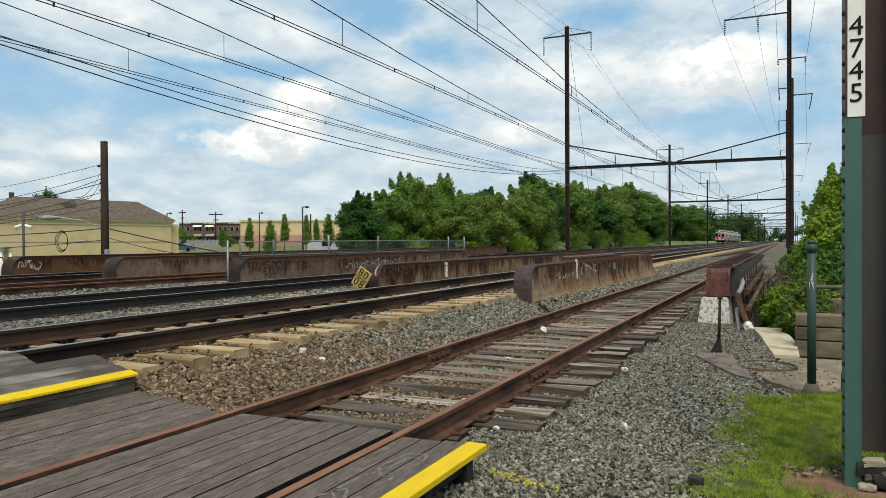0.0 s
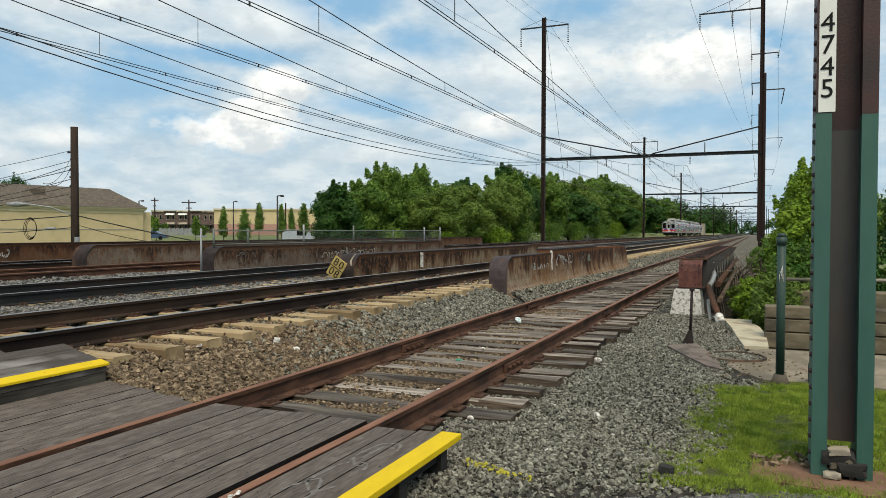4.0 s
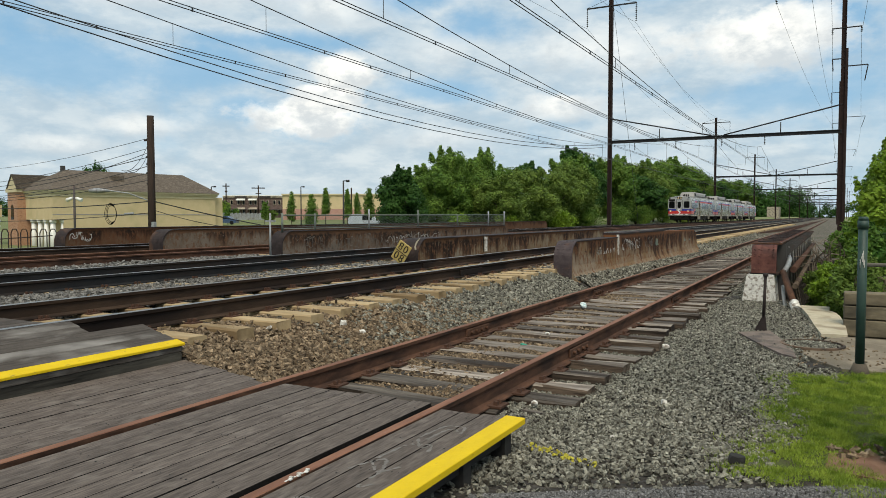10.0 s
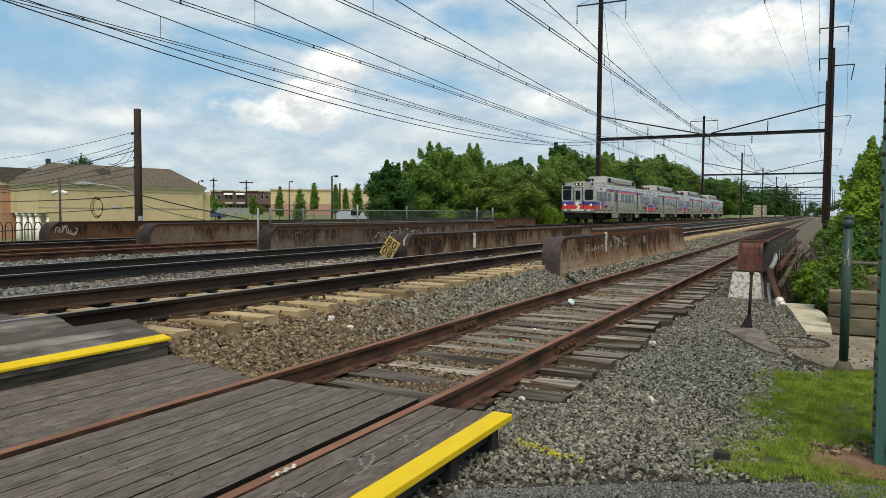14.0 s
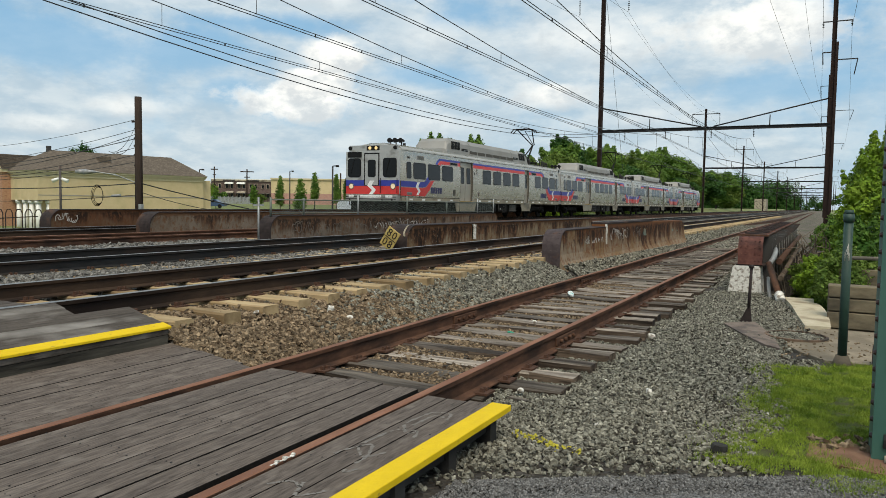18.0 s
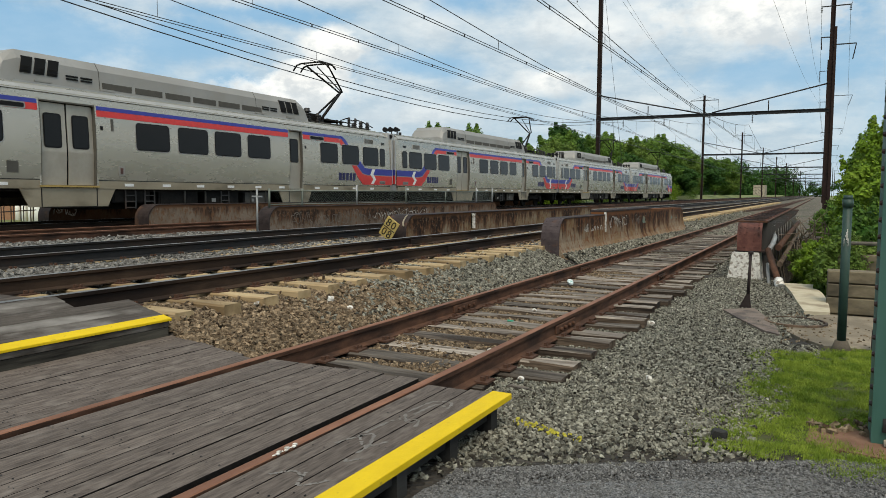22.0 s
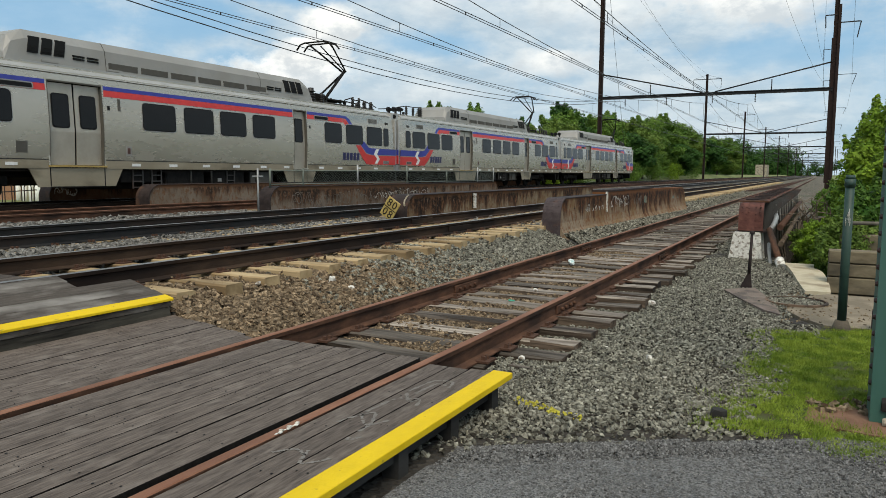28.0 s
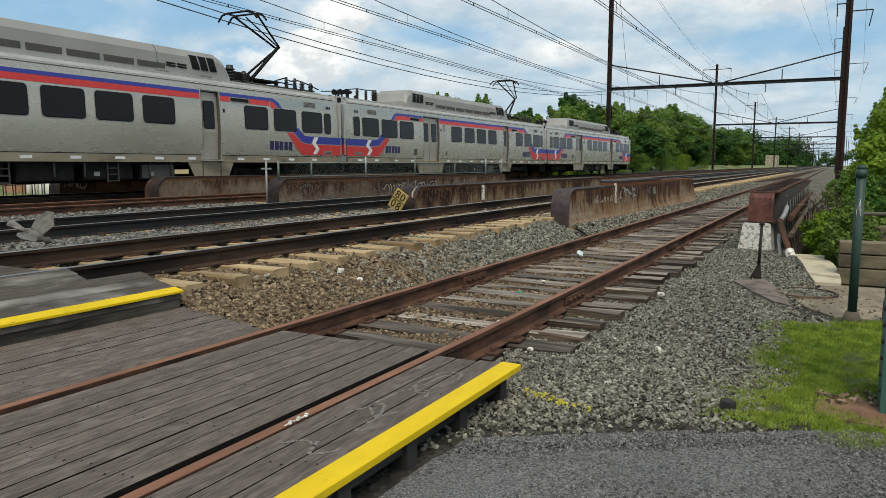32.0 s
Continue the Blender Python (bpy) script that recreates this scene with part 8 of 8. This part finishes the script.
M_SPRAY = surf("pale_spray", (0.36, 0.34, 0.30), (0.62, 0.60, 0.56), 14, 0.8, 0)
M_SPRAY_DULL = surf("dull_spray", (0.08, 0.065, 0.052), (0.20, 0.175, 0.15), 9, 0.9, 0)
scrawl("pale sprayed scrawl on the near girder", -4.796, 16.45, 0.33, 8, 0.36, 0.30, 1, M_SPRAY, 0.017)
scrawl("pale sprayed scrawl past the girder's joint", -4.796, 18.8, 0.42, 9, 0.36, 0.32, 6, M_SPRAY, 0.015)
scrawl("dull sprayed scrawl far along the girder", -4.796, 21.2, 0.40, 5, 0.44, 0.34, 7, M_SPRAY_DULL, 0.02)
scrawl("pale sprayed scrawl on the middle girder", -12.855, 15.9, 0.42, 34, 0.36, 0.34, 2, M_SPRAY_DULL, 0.013)
scrawl("pale sprayed tag over older marks on the middle girder", -12.852, 20.2, 0.45, 16, 0.40, 0.32, 12, M_SPRAY, 0.010)
scrawl("pale sprayed scrawl on the outer girder", -21.89, 15.2, 0.56, 6, 0.20, 0.28, 3, M_SPRAY, 0.016)
scrawl("dark sprayed scrawl on the near girder", -4.796, 15.2, 0.1, 6, 0.5, 0.7, 5, M_BLACK)
bm = bmesh.new()
for cy, cz, ry, rz in ((22.85, 0.58, 0.24, 0.15), (23.0, 0.44, 0.16, 0.16), (27.6, 0.42, 0.22, 0.20), (28.6, 0.36, 0.14, 0.22)):
    ring = [bm.verts.new((-4.796, cy + ry * k * math.cos(a), cz + rz * k * math.sin(a))) for a, k in [(i * math.pi / 9, 0.8 + 0.35 * noise.noise((cy, i * 0.9, 2))) for i in range(18)]]
    bm.faces.new(ring)
teal = tagged(part("paint_patch", bm, surf("teal_paint", (0.10, 0.20, 0.18), (0.22, 0.24, 0.19), 9, 0.85, 0.2, 0, (0.25, 0.19, 0.12), 4, 0.56)), "patchy teal paint daubs on the near girder", "paint patch")
tagged(part("paint_mark", B(-8.505, -8.44, 18.2, 18.34, 0.40, 0.80), M_WHITEWASH), "peeling white paint on a girder stiffener", "paint mark")

# ---- the west side: pole, building, warehouse, houses ----
M_CREAM = surf("cream_stucco", (0.525, 0.42, 0.240), (0.575, 0.465, 0.275), 1.5, 0.85, 0.15, 0, (0.46, 0.385, 0.215), 0.4, 0.58)
M_CREAM_TRIM = surf("cream_trim", (0.50, 0.43, 0.27), (0.56, 0.49, 0.32), 2, 0.7, 0.1)
M_SHINGLE = surf("brown_shingle", (0.070, 0.056, 0.042), (0.185, 0.152, 0.118), 2.2, 0.9, 0.6, 0, (0.085, 0.066, 0.050), 5, 0.54, (1, 1, 3), 18, soft3=0.12)
M_BRICK = surf("tan_brick", (0.36, 0.20, 0.12), (0.45, 0.27, 0.17), 8, 0.85, 0.4, 0, (0.30, 0.16, 0.10), 3, 0.58, (1, 1, 4), 25)
M_POLE = surf("creosoted_pole", (0.020, 0.014, 0.011), (0.045, 0.030, 0.022), 9, 0.85, 0.5, 0, (0.055, 0.035, 0.025), 2, 0.6, (1, 1, 0.12), 40)
pole = thing("utility_pole", "dark wooden utility pole with cable brackets", "utility pole", (-34, 28.6, -2.5))
part("shaft", tube(bmesh.new(), (0, 0, 0), (0.0, 0, 9.5), 0.235, 0.19, 12), M_POLE, pole)
part("sleeve", tube(bmesh.new(), (0.12, -0.12, 0), (0.12, -0.12, 7.7), 0.15, 0.13, 10), M_POLE, pole)
part("bracket", B(-0.5, 0.0, -0.04, 0.04, 8.1, 8.2), M_GIRDER_DARK, pole)
for z in (7.2, 6.8, 6.3, 5.7):
    part("insulator", tube(bmesh.new(), (-0.3, -0.05, z), (-0.18, 0, z), 0.06, n=7), M_INSUL, pole)
part("meter_box", B(0.28, 0.5, -0.3, -0.1, 3.2, 3.55, 0.02), M_GALV, pole)
part("lamp_arm", path_tube(bmesh.new(), [(-0.1, 0, 4.7), (-0.9, -0.8, 5.15), (-1.7, -1.5, 5.3)], 0.04, 6), M_GALV, pole)
part("lamp_head", tube(tube(bmesh.new(), (-1.65, -1.45, 5.28), (-2.1, -1.85, 5.28), 0.06, 0.15, 8), (-2.1, -1.85, 5.28), (-2.45, -2.15, 5.28), 0.15, 0.09, 8), M_GALV, pole, "pale street lamp head")
M_CABLE = plain("black_cable", (0.016, 0.015, 0.014), 0.6)
lines = thing("pole_cables", "black cables drooping from the utility pole", "cable", (0, 0, 0))
for a, b, dr, r in (((-34.2, 28.6, 5.75), (-70, 40, 5.7), 0.3, 0.024), ((-34.2, 28.6, 4.7), (-66, 34, 3.6), 0.5, 0.035), ((-34.2, 28.6, 4.2), (-66, 33.5, 3.0), 0.7, 0.03), ((-34.2, 28.6, 3.8), (-66, 33, 2.8), 0.6, 0.03), ((-34.2, 28.6, 2.2), (-66, 33, 2.3), 0.35, 0.045), ((-34.2, 28.6, 1.55), (-66, 33, 1.1), 0.3, 0.035), ((-34.2, 28.6, 5.2), (-66, 33, 3.8), 0.6, 0.025), ((-34.2, 28.6, 4.95), (-60, 30, 3.3), 0.9, 0.03), ((-34.2, 28.6, 3.4), (-66, 33, 2.6), 0.5, 0.028), ((-34.1, 28.5, 5.4), (-36.2, 28.4, 4.0), 0.5, 0.03), ((-34.1, 28.5, 4.9), (-35.6, 28.4, 3.9), 0.4, 0.03), ((-33.8, 28.6, 2.2), (-30.4, 33.5, 0.85), 0.05, 0.05), ((-33.8, 28.6, 1.7), (-29.8, 33.6, 0.5), 0.25, 0.03)):
    part("cable", wire(sag(*a, *b, dr), r * 0.62), M_CABLE, lines)
coil = thing("cable_coil", "coil of black cable hanging from a cable", "cable coil", (-38.05, 29.0, 1.5))
for i in range(3):
    part("turn", wire([((0.52 - 0.05 * i) * math.cos(a), 0.05 * i, (0.62 - 0.06 * i) * math.sin(a)) for a in [j * math.pi / 12 for j in range(25)]], 0.024), M_CABLE, coil)
part("splice_case", tube(bmesh.new(), (1.3, 0, -0.02), (1.9, 0.1, 0.02), 0.075, n=8), M_GALV, coil)

YAW9 = radians(28.28)
CAM_R, CAM_A = Vector((math.cos(YAW9), math.sin(YAW9), 0)), Vector((-math.sin(YAW9), math.cos(YAW9), 0))


def west(px, depth):
    """A plan place from a lateral angle and a depth along the view to the west."""
    return CAM_R * ((px - 784) / 1291 * depth) + CAM_A * depth


YAW7 = radians(28.68)
CORNER = Vector((-math.sin(YAW7), math.cos(YAW7), 0)) * 75 + Vector((math.cos(YAW7), math.sin(YAW7), 0)) * -39.3
house = thing("bank_building", "cream stucco building with a brown hipped shingle roof", "building", CORNER + Vector((0, 0, -2.6)))
house.rotation_euler = (0, 0, YAW7 + radians(49))
# x runs north along the long front, y back from it, z from the street
LN, DP, EV = 18.8, 9.6, 6.45
part("wall", B(1.1, LN, 0, DP, 0, EV), M_CREAM, house)
part("side_wing", B(LN, LN + 1.3, 0.5, DP - 0.5, 0, EV - 0.2), M_CREAM, house)
part("canopy", box(box(bmesh.new(), 0.0, 1.1, 0.0, 7.2, 3.6, EV), 0.0, 2.4, -0.02, 0.0, 3.6, EV), M_CREAM, house, "cream canopy fascia")
part("canopy_wall", B(0.9, 1.08, 2.2, DP, 0, 3.6), M_CREAM, house)
part("cornice", box(box(box(bmesh.new(), -0.32, LN + 0.32, -0.32, DP + 0.3, EV + 0.06, EV + 0.24), -0.2, LN + 0.2, -0.2, DP + 0.2, EV - 0.12, EV + 0.06), -0.08, LN + 0.08, -0.08, DP + 0.08, EV - 0.42, EV - 0.12), M_CREAM_TRIM, house)
part("groove", B(0.0, LN, -0.035, -0.02, 4.12, 4.19), M_UNIT, house, "dark groove across the stucco")
bm = bmesh.new()
e = [(-0.4, -0.4, EV + 0.24), (LN + 0.4, -0.4, EV + 0.24), (LN + 0.4, DP + 0.4, EV + 0.24), (-0.4, DP + 0.4, EV + 0.24), (3.2, 4.8, 9.05), (17.3, 4.8, 9.05)]
v = [bm.verts.new(p) for p in e]
for q in ((0, 1, 5, 4), (1, 2, 5), (2, 3, 4, 5), (3, 0, 4), (3, 2, 1, 0)):
    bm.faces.new([v[i] for i in q])
part("roof", bm, M_SHINGLE, house, "brown shingle hipped roof")
part("chimney", B(3.0, 3.4, 5.0, 5.4, 8.2, 9.5), M_GREYSTEEL, house)
part("roof_hatch", B(7.4, 8.6, 2.2, 3.2, 7.6, 8.5), M_SHINGLE, house)
part("wall_light", B(11.6, 12.1, -0.25, -0.02, 2.35, 2.75, 0.03), M_GALV, house)
bay = part("entry_wall", B(-0.85, 1.1, 7.0, 9.7, 0, 6.9), M_BRICK, house, "tan brick entry bay")
part("entry_cornice", B(-1.0, 1.1, 6.85, 9.85, 6.55, 6.95), M_CREAM_TRIM, bay)
part("entry_gable", extrude(bmesh.new(), [(7.0, 6.96), (9.7, 6.96), (8.35, 8.35)], "x", -0.85, 3.6), M_CREAM_TRIM, bay)
bm = bmesh.new()
for ya in (6.75, 9.95):
    vs = [bm.verts.new(p) for p in ((-0.95, ya, 6.85), (-0.95, 8.35, 8.52), (4.0, 8.35, 8.52), (4.0, ya, 6.85))]
    bm.faces.new(vs)
part("entry_roof", bmesh.ops.solidify(bm, geom=bm.faces[:], thickness=0.12) and bm, M_SHINGLE, bay)
part("arched_window", extrude(bmesh.new(), [(8.0, 3.6), (8.7, 3.6), (8.7, 4.9), (8.55, 5.15), (8.35, 5.25), (8.15, 5.15), (8.0, 4.9)], "x", -0.89, -0.85), M_GLASS, bay)
part("far_fascia", B(-1.9, -1.3, 10.1, 13.0, 3.9, 5.2), M_CREAM, house)
for x, y in ((0.3, 5.6), (0.3, 3.9), (0.3, 2.3), (0.3, 0.7), (1.2, 0.4), (-1.6, 10.7), (-1.6, 11.6), (-1.6, 12.5)):
    part("column", tube(tube(tube(bmesh.new(), (x, y, 0.0), (x, y, 3.3), 0.30, 0.26, 12), (x, y, 3.3), (x, y, 3.6), 0.36, n=12), (x, y, 0), (x, y, 0.3), 0.36, n=12), M_WHITE, house, "white round column")
roof_tree_at = west(172, 100)
bush("small tree behind the bank's roof", roof_tree_at.x, roof_tree_at.y, -2.4, 11.0, 2.6, 51, M_LEAF_DARK, 2200, 0.3, 0.55)
fence_w = thing("hoop_fence", "dark steel hoop fence before the bank building", "fence", (0, 0, 0))
for i in range(9):
    p = west(-6 + 17 * i, 42)
    b = CAM_R * 0.2
    part("hoop", path_tube(bmesh.new(), [(p - b) + Vector((0, 0, -2.3)), (p - b) + Vector((0, 0, 0.4)), (p - b * 0.5) + Vector((0, 0, 0.62)), (p + b * 0.5) + Vector((0, 0, 0.62)), (p + b) + Vector((0, 0, 0.4)), (p + b) + Vector((0, 0, -2.3))], 0.03, 5), M_GIRDER_DARK, fence_w)
part("bar", tube(bmesh.new(), west(-20, 42) + Vector((0, 0, 0.0)), west(95, 42) + Vector((0, 0, 0.25)), 0.03, n=5), M_GIRDER_DARK, fence_w)


def street_lamp(px, depth, top, arm, label="dark street lamp with a flat head", z0=-2.6):
    p = west(px, depth)
    s = thing("street_lamp", label, "street lamp", (p.x, p.y, z0), "street lamps")
    part("pole", tube(bmesh.new(), (0, 0, 0), (0, 0, top - z0), 0.1, 0.07, 8), M_BEAM, s)
    e = CAM_R * arm
    part("arm", tube(bmesh.new(), (0, 0, top - z0), (e.x, e.y, top - z0 + 0.02), 0.05, n=6), M_BEAM, s)
    part("head", tube(bmesh.new(), (e.x * 0.5, e.y * 0.5, top - z0), (e.x, e.y, top - z0), 0.12, 0.1, 6), M_BEAM, s)
    return s


street_lamp(610, 66, 4.55, 0.55)
street_lamp(535, 105, 5.6, 0.55)
street_lamp(377, 95, 5.2, 0.6)
lp = west(135, 58)
ls = thing("street_lamp", "grey twin-headed lamp post before the bank building", "street lamp", (lp.x, lp.y, -2.6), "street lamps")
part("pole", tube(bmesh.new(), (0, 0, 0), (0, 0, 6.45), 0.09, n=8), M_GREYSTEEL, ls)
for s in (-1, 1):
    e = CAM_R * 0.4 * s
    part("head", tube(bmesh.new(), (e.x * 0.3, e.y * 0.3, 5.42), (e.x * 1.5, e.y * 1.5, 5.22), 0.10, 0.16, 8), M_WHITE, ls)
for px, dp, top, w in ((403, 190, 9.9, 0.9), (460, 190, 9.4, 1.75), (624, 150, 7.2, 0.0)):
    p = west(px, dp)
    t = thing("telegraph_pole", "far wooden pole with a crossarm", "utility pole", (p.x, p.y, 0.5), "far poles")
    part("shaft", tube(bmesh.new(), (0, 0, 0), (0, 0, top - 0.5), 0.16, n=6), M_POLE, t)
    if w:
        e = CAM_R * w
        part("crossarm", tube(bmesh.new(), (-e.x, -e.y, top - 1.2), (e.x, e.y, top - 1.2), 0.14, n=5), M_POLE, t)
        part("crossarm", tube(bmesh.new(), (-e.x * 0.4, -e.y * 0.4, top - 2.6), (e.x * 0.4, e.y * 0.4, top - 2.6), 0.12, n=5), M_POLE, t)
# warehouse: cream above, pinkish brick below
M_PINK = surf("pink_block", (0.36, 0.20, 0.16), (0.44, 0.27, 0.22), 2, 0.85, 0.2)
wh = thing("warehouse", "long warehouse, cream above pinkish brick", "building", west(640, 165) + Vector((0, 0, -0.5)))
wh.rotation_euler = (0, 0, YAW9)
part("lower_wall", B(-17.6, 17, 0, 20, 0, 3.55), M_PINK, wh)
part("upper_wall", B(-17.6, 17, 0.05, 20, 3.55, 6.6), M_CREAM, wh)
part("parapet", B(-17.8, 17.2, -0.2, 20.2, 6.6, 6.95), M_CREAM_TRIM, wh)
for x in (-16.2, -12.0):
    part("shutter", B(x, x + 1.6, -0.06, 0, 0, 2.6), M_RED_STEEL if x < -14 else M_WHITE, wh)
part("upper_block", B(12, 30, 3, 20, 3.5, 10.5), M_CREAM, wh)
# brick row houses
M_BRICK_DARK = surf("dark_row_brick", (0.105, 0.074, 0.064), (0.165, 0.120, 0.105), 3, 0.9, 0.3, 0, (0.09, 0.06, 0.05), 1, 0.56, (1, 1, 3))
for i in range(5):
    p = west(408 + 21 * i, 200)
    rh = thing("row_house", "two-storey dark brick row house with white windows", "house", (p.x, p.y, 0.6), "row houses")
    rh.rotation_euler = (0, 0, YAW9)
    part("wall", B(-1.65, 1.65, 0, 8, 0, 5.9), M_BRICK_DARK, rh)
    part("cornice", B(-1.66, 1.66, -0.3, 8, 5.9, 6.3), M_GREYSTEEL if i % 2 else M_CONC, rh)
    for z in (1.4, 3.9):
        for x in (-1.0, 0.35):
            w = part("window", B(x, x + 0.75, -0.08, 0, z, z + 1.3), M_CONC, rh)
            part("pane", B(x + 0.1, x + 0.65, -0.1, -0.082, z + 0.1, z + 1.2), M_GLASS, w)
    if i in (1, 2):
        for z in (2.75, 5.2):
            part("awning", extrude(bmesh.new(), [(0.0, z + 0.45), (-0.9, z), (-0.9, z - 0.1), (0.0, z - 0.1)], "x", -1.15, 1.15), M_WHITE if z > 3 else M_CONC, rh)
    part("porch_roof", B(-1.5, 1.5, -1.3, 0, 2.5, 2.66), M_GREYSTEEL, rh)
    part("parapet_cap", B(-1.66, 1.66, -0.36, 0.2, 6.304, 6.5), M_WHITE, rh)
# paling fence and shrubs before the row houses
pf = thing("paling_fence", "weathered grey paling fence before the row houses", "fence", west(434, 130) + Vector((0, 0, 0.7)))
pf.rotation_euler = (0, 0, YAW9)
for i in range(34):
    part("paling", B(-4.1 + 0.24 * i, -3.9 + 0.24 * i, -0.03, 0.03, 0.0, 1.15 + 0.08 * (i % 3)), M_GALV, pf)
part("rail", B(-4.1, 4.1, 0.035, 0.1, 0.5, 0.6), M_GALV, pf)
for px, dp, h, w, mt in ((405, 150, 3.4, 1.2, M_LEAF_BRIGHT), (418, 152, 2.2, 1.4, M_LEAF), (471, 146, 3.6, 1.1, M_LEAF), (398, 160, 4.0, 1.5, M_LEAF), (482, 150, 1.8, 1.6, M_LEAF_OLIVE)):
    p = west(px, dp)
    bush("garden shrub before the row houses", p.x, p.y, 0.7, h, w, px, mt, 700, 0.34)
# parked van behind the fence
van = thing("parked_van", "pale parked van behind the fence", "van", west(648, 82) + Vector((0, 0, -0.15)))
van.rotation_euler = (0, 0, YAW9)
M_VAN = plain("pale_van_paint", (0.45, 0.50, 0.56), 0.35)
part("body", extrude(bmesh.new(), [(-1.9, 0.35), (1.9, 0.35), (1.9, 1.0), (1.2, 1.15), (0.7, 1.75), (-1.8, 1.75), (-1.9, 1.2)], "y", 0, 1.8), M_VAN, van)
part("side_window", B(-0.3, 0.75, -0.02, 0.0, 1.1, 1.6), M_GLASS, van)
for x in (-1.2, 1.2):
    part("wheel", tube(bmesh.new(), (x, -0.02, 0.33), (x, 0.2, 0.33), 0.33, n=12), M_BLACK, van)
cp = west(398, 120)
carp = thing("parked_car", "dark blue parked car by the grass", "car", (cp.x, cp.y, 0.0))
carp.rotation_euler = (0, 0, YAW9)
M_CARBLUE = plain("dark_blue_paint", (0.04, 0.07, 0.13), 0.3)
part("body", extrude(bmesh.new(), [(-2.1, 0.3), (2.1, 0.3), (2.1, 0.8), (1.2, 0.95), (0.6, 1.4), (-0.9, 1.4), (-1.5, 0.95), (-2.1, 0.85)], "y", 0, 1.7), M_CARBLUE, carp)
part("glass", B(-0.8, 0.5, -0.02, 0.0, 0.98, 1.32), M_GLASS, carp)
for x in (-1.3, 1.3):
    part("wheel", tube(bmesh.new(), (x, -0.02, 0.32), (x, 0.2, 0.32), 0.32, n=12), M_BLACK, carp)
# street beside the grass
bm = bmesh.new()
a, b, c, d = west(330, 96), west(620, 96), west(640, 108), west(330, 108)
vs = [bm.verts.new((p.x, p.y, ground_z(p.x, p.y) + 0.06)) for p in (a, b, c, d)]
bm.faces.new(vs)
setting("street", bm, surf("pale_street", (0.20, 0.20, 0.20), (0.27, 0.27, 0.265), 1, 0.9, 0.2), "pale asphalt street beyond the railway", "road")
# low shed at the track side far down the line
shed = tagged(part("trackside_shed", B(-30.0, -24.6, 400, 414, -0.3, 6.2), M_CONC), "pale trackside shed beside the line", "shed")

# ---- a small grey bird that flies in at the very end ----
M_FEATHER = surf("grey_brown_feathers", (0.10, 0.095, 0.088), (0.19, 0.18, 0.165), 30, 0.9, 0.2, 0, (0.07, 0.064, 0.058), 12, 0.56)
bird = thing("bird", "small grey-brown bird flying over the tracks", "bird", (0, 0, 0))
bm = bmesh.new()
bmesh.ops.create_icosphere(bm, subdivisions=3, radius=1.0)
for v in bm.verts:
    k = 1 - 0.35 * max(0, -v.co.y) ** 1.5
    v.co = Vector((v.co.x * 0.036 * k, v.co.y * 0.085, v.co.z * 0.038 * k))
part("body", bm, M_FEATHER, bird)
bm = bmesh.new()
bmesh.ops.create_icosphere(bm, subdivisions=2, radius=0.027)
bmesh.ops.translate(bm, verts=bm.verts, vec=(0, 0.105, 0.018))
part("head", bm, M_FEATHER, bird)
part("beak", tube(bmesh.new(), (0, 0.128, 0.016), (0, 0.15, 0.012), 0.007, 0.001, 6), M_GASKET, bird)
part("tail", extrude(bmesh.new(), [(-0.012, -0.07), (0.012, -0.07), (0.034, -0.19), (0.0, -0.2), (-0.034, -0.19)], "z", -0.004, 0.004), M_FEATHER, bird)
for s in (1, -1):
    bm = bmesh.new()
    extrude(bm, [(s * a, b) for a, b in ((0.025, 0.055), (0.10, 0.085), (0.165, 0.03), (0.15, -0.02), (0.10, -0.05), (0.03, -0.045))], "z", -0.003, 0.003)
    for v in bm.verts:
        v.co.z += 0.75 * abs(v.co.x)
    part("wing", bm, M_FEATHER, bird)


def motions():
    heading = Matrix.Rotation(radians(-62), 4, "Z") @ Matrix.Rotation(radians(-28), 4, "X") @ Matrix.Rotation(radians(35), 4, "Y")
    perch = Matrix.Translation((-7.475, 0.2, 0.495)) @ Matrix.Rotation(radians(-62), 4, "Z")
    walk(bird, [(0, perch), (31.5, perch), (31.7, Matrix.Translation((-7.0, 1.4, 0.9)) @ Matrix.Rotation(radians(-62), 4, "Z")), (31.9, Matrix.Translation((-5.75, 2.45, 0.92)) @ heading), (32, Matrix.Translation((-5.03, 3.22, 0.85)) @ heading)])
    for i, c in enumerate(train_cars):
        walk(c, [(t, Matrix.Translation((TRACKS[3], y + PITCH * i, ZM))) for t, y in TRAIN])


motions()
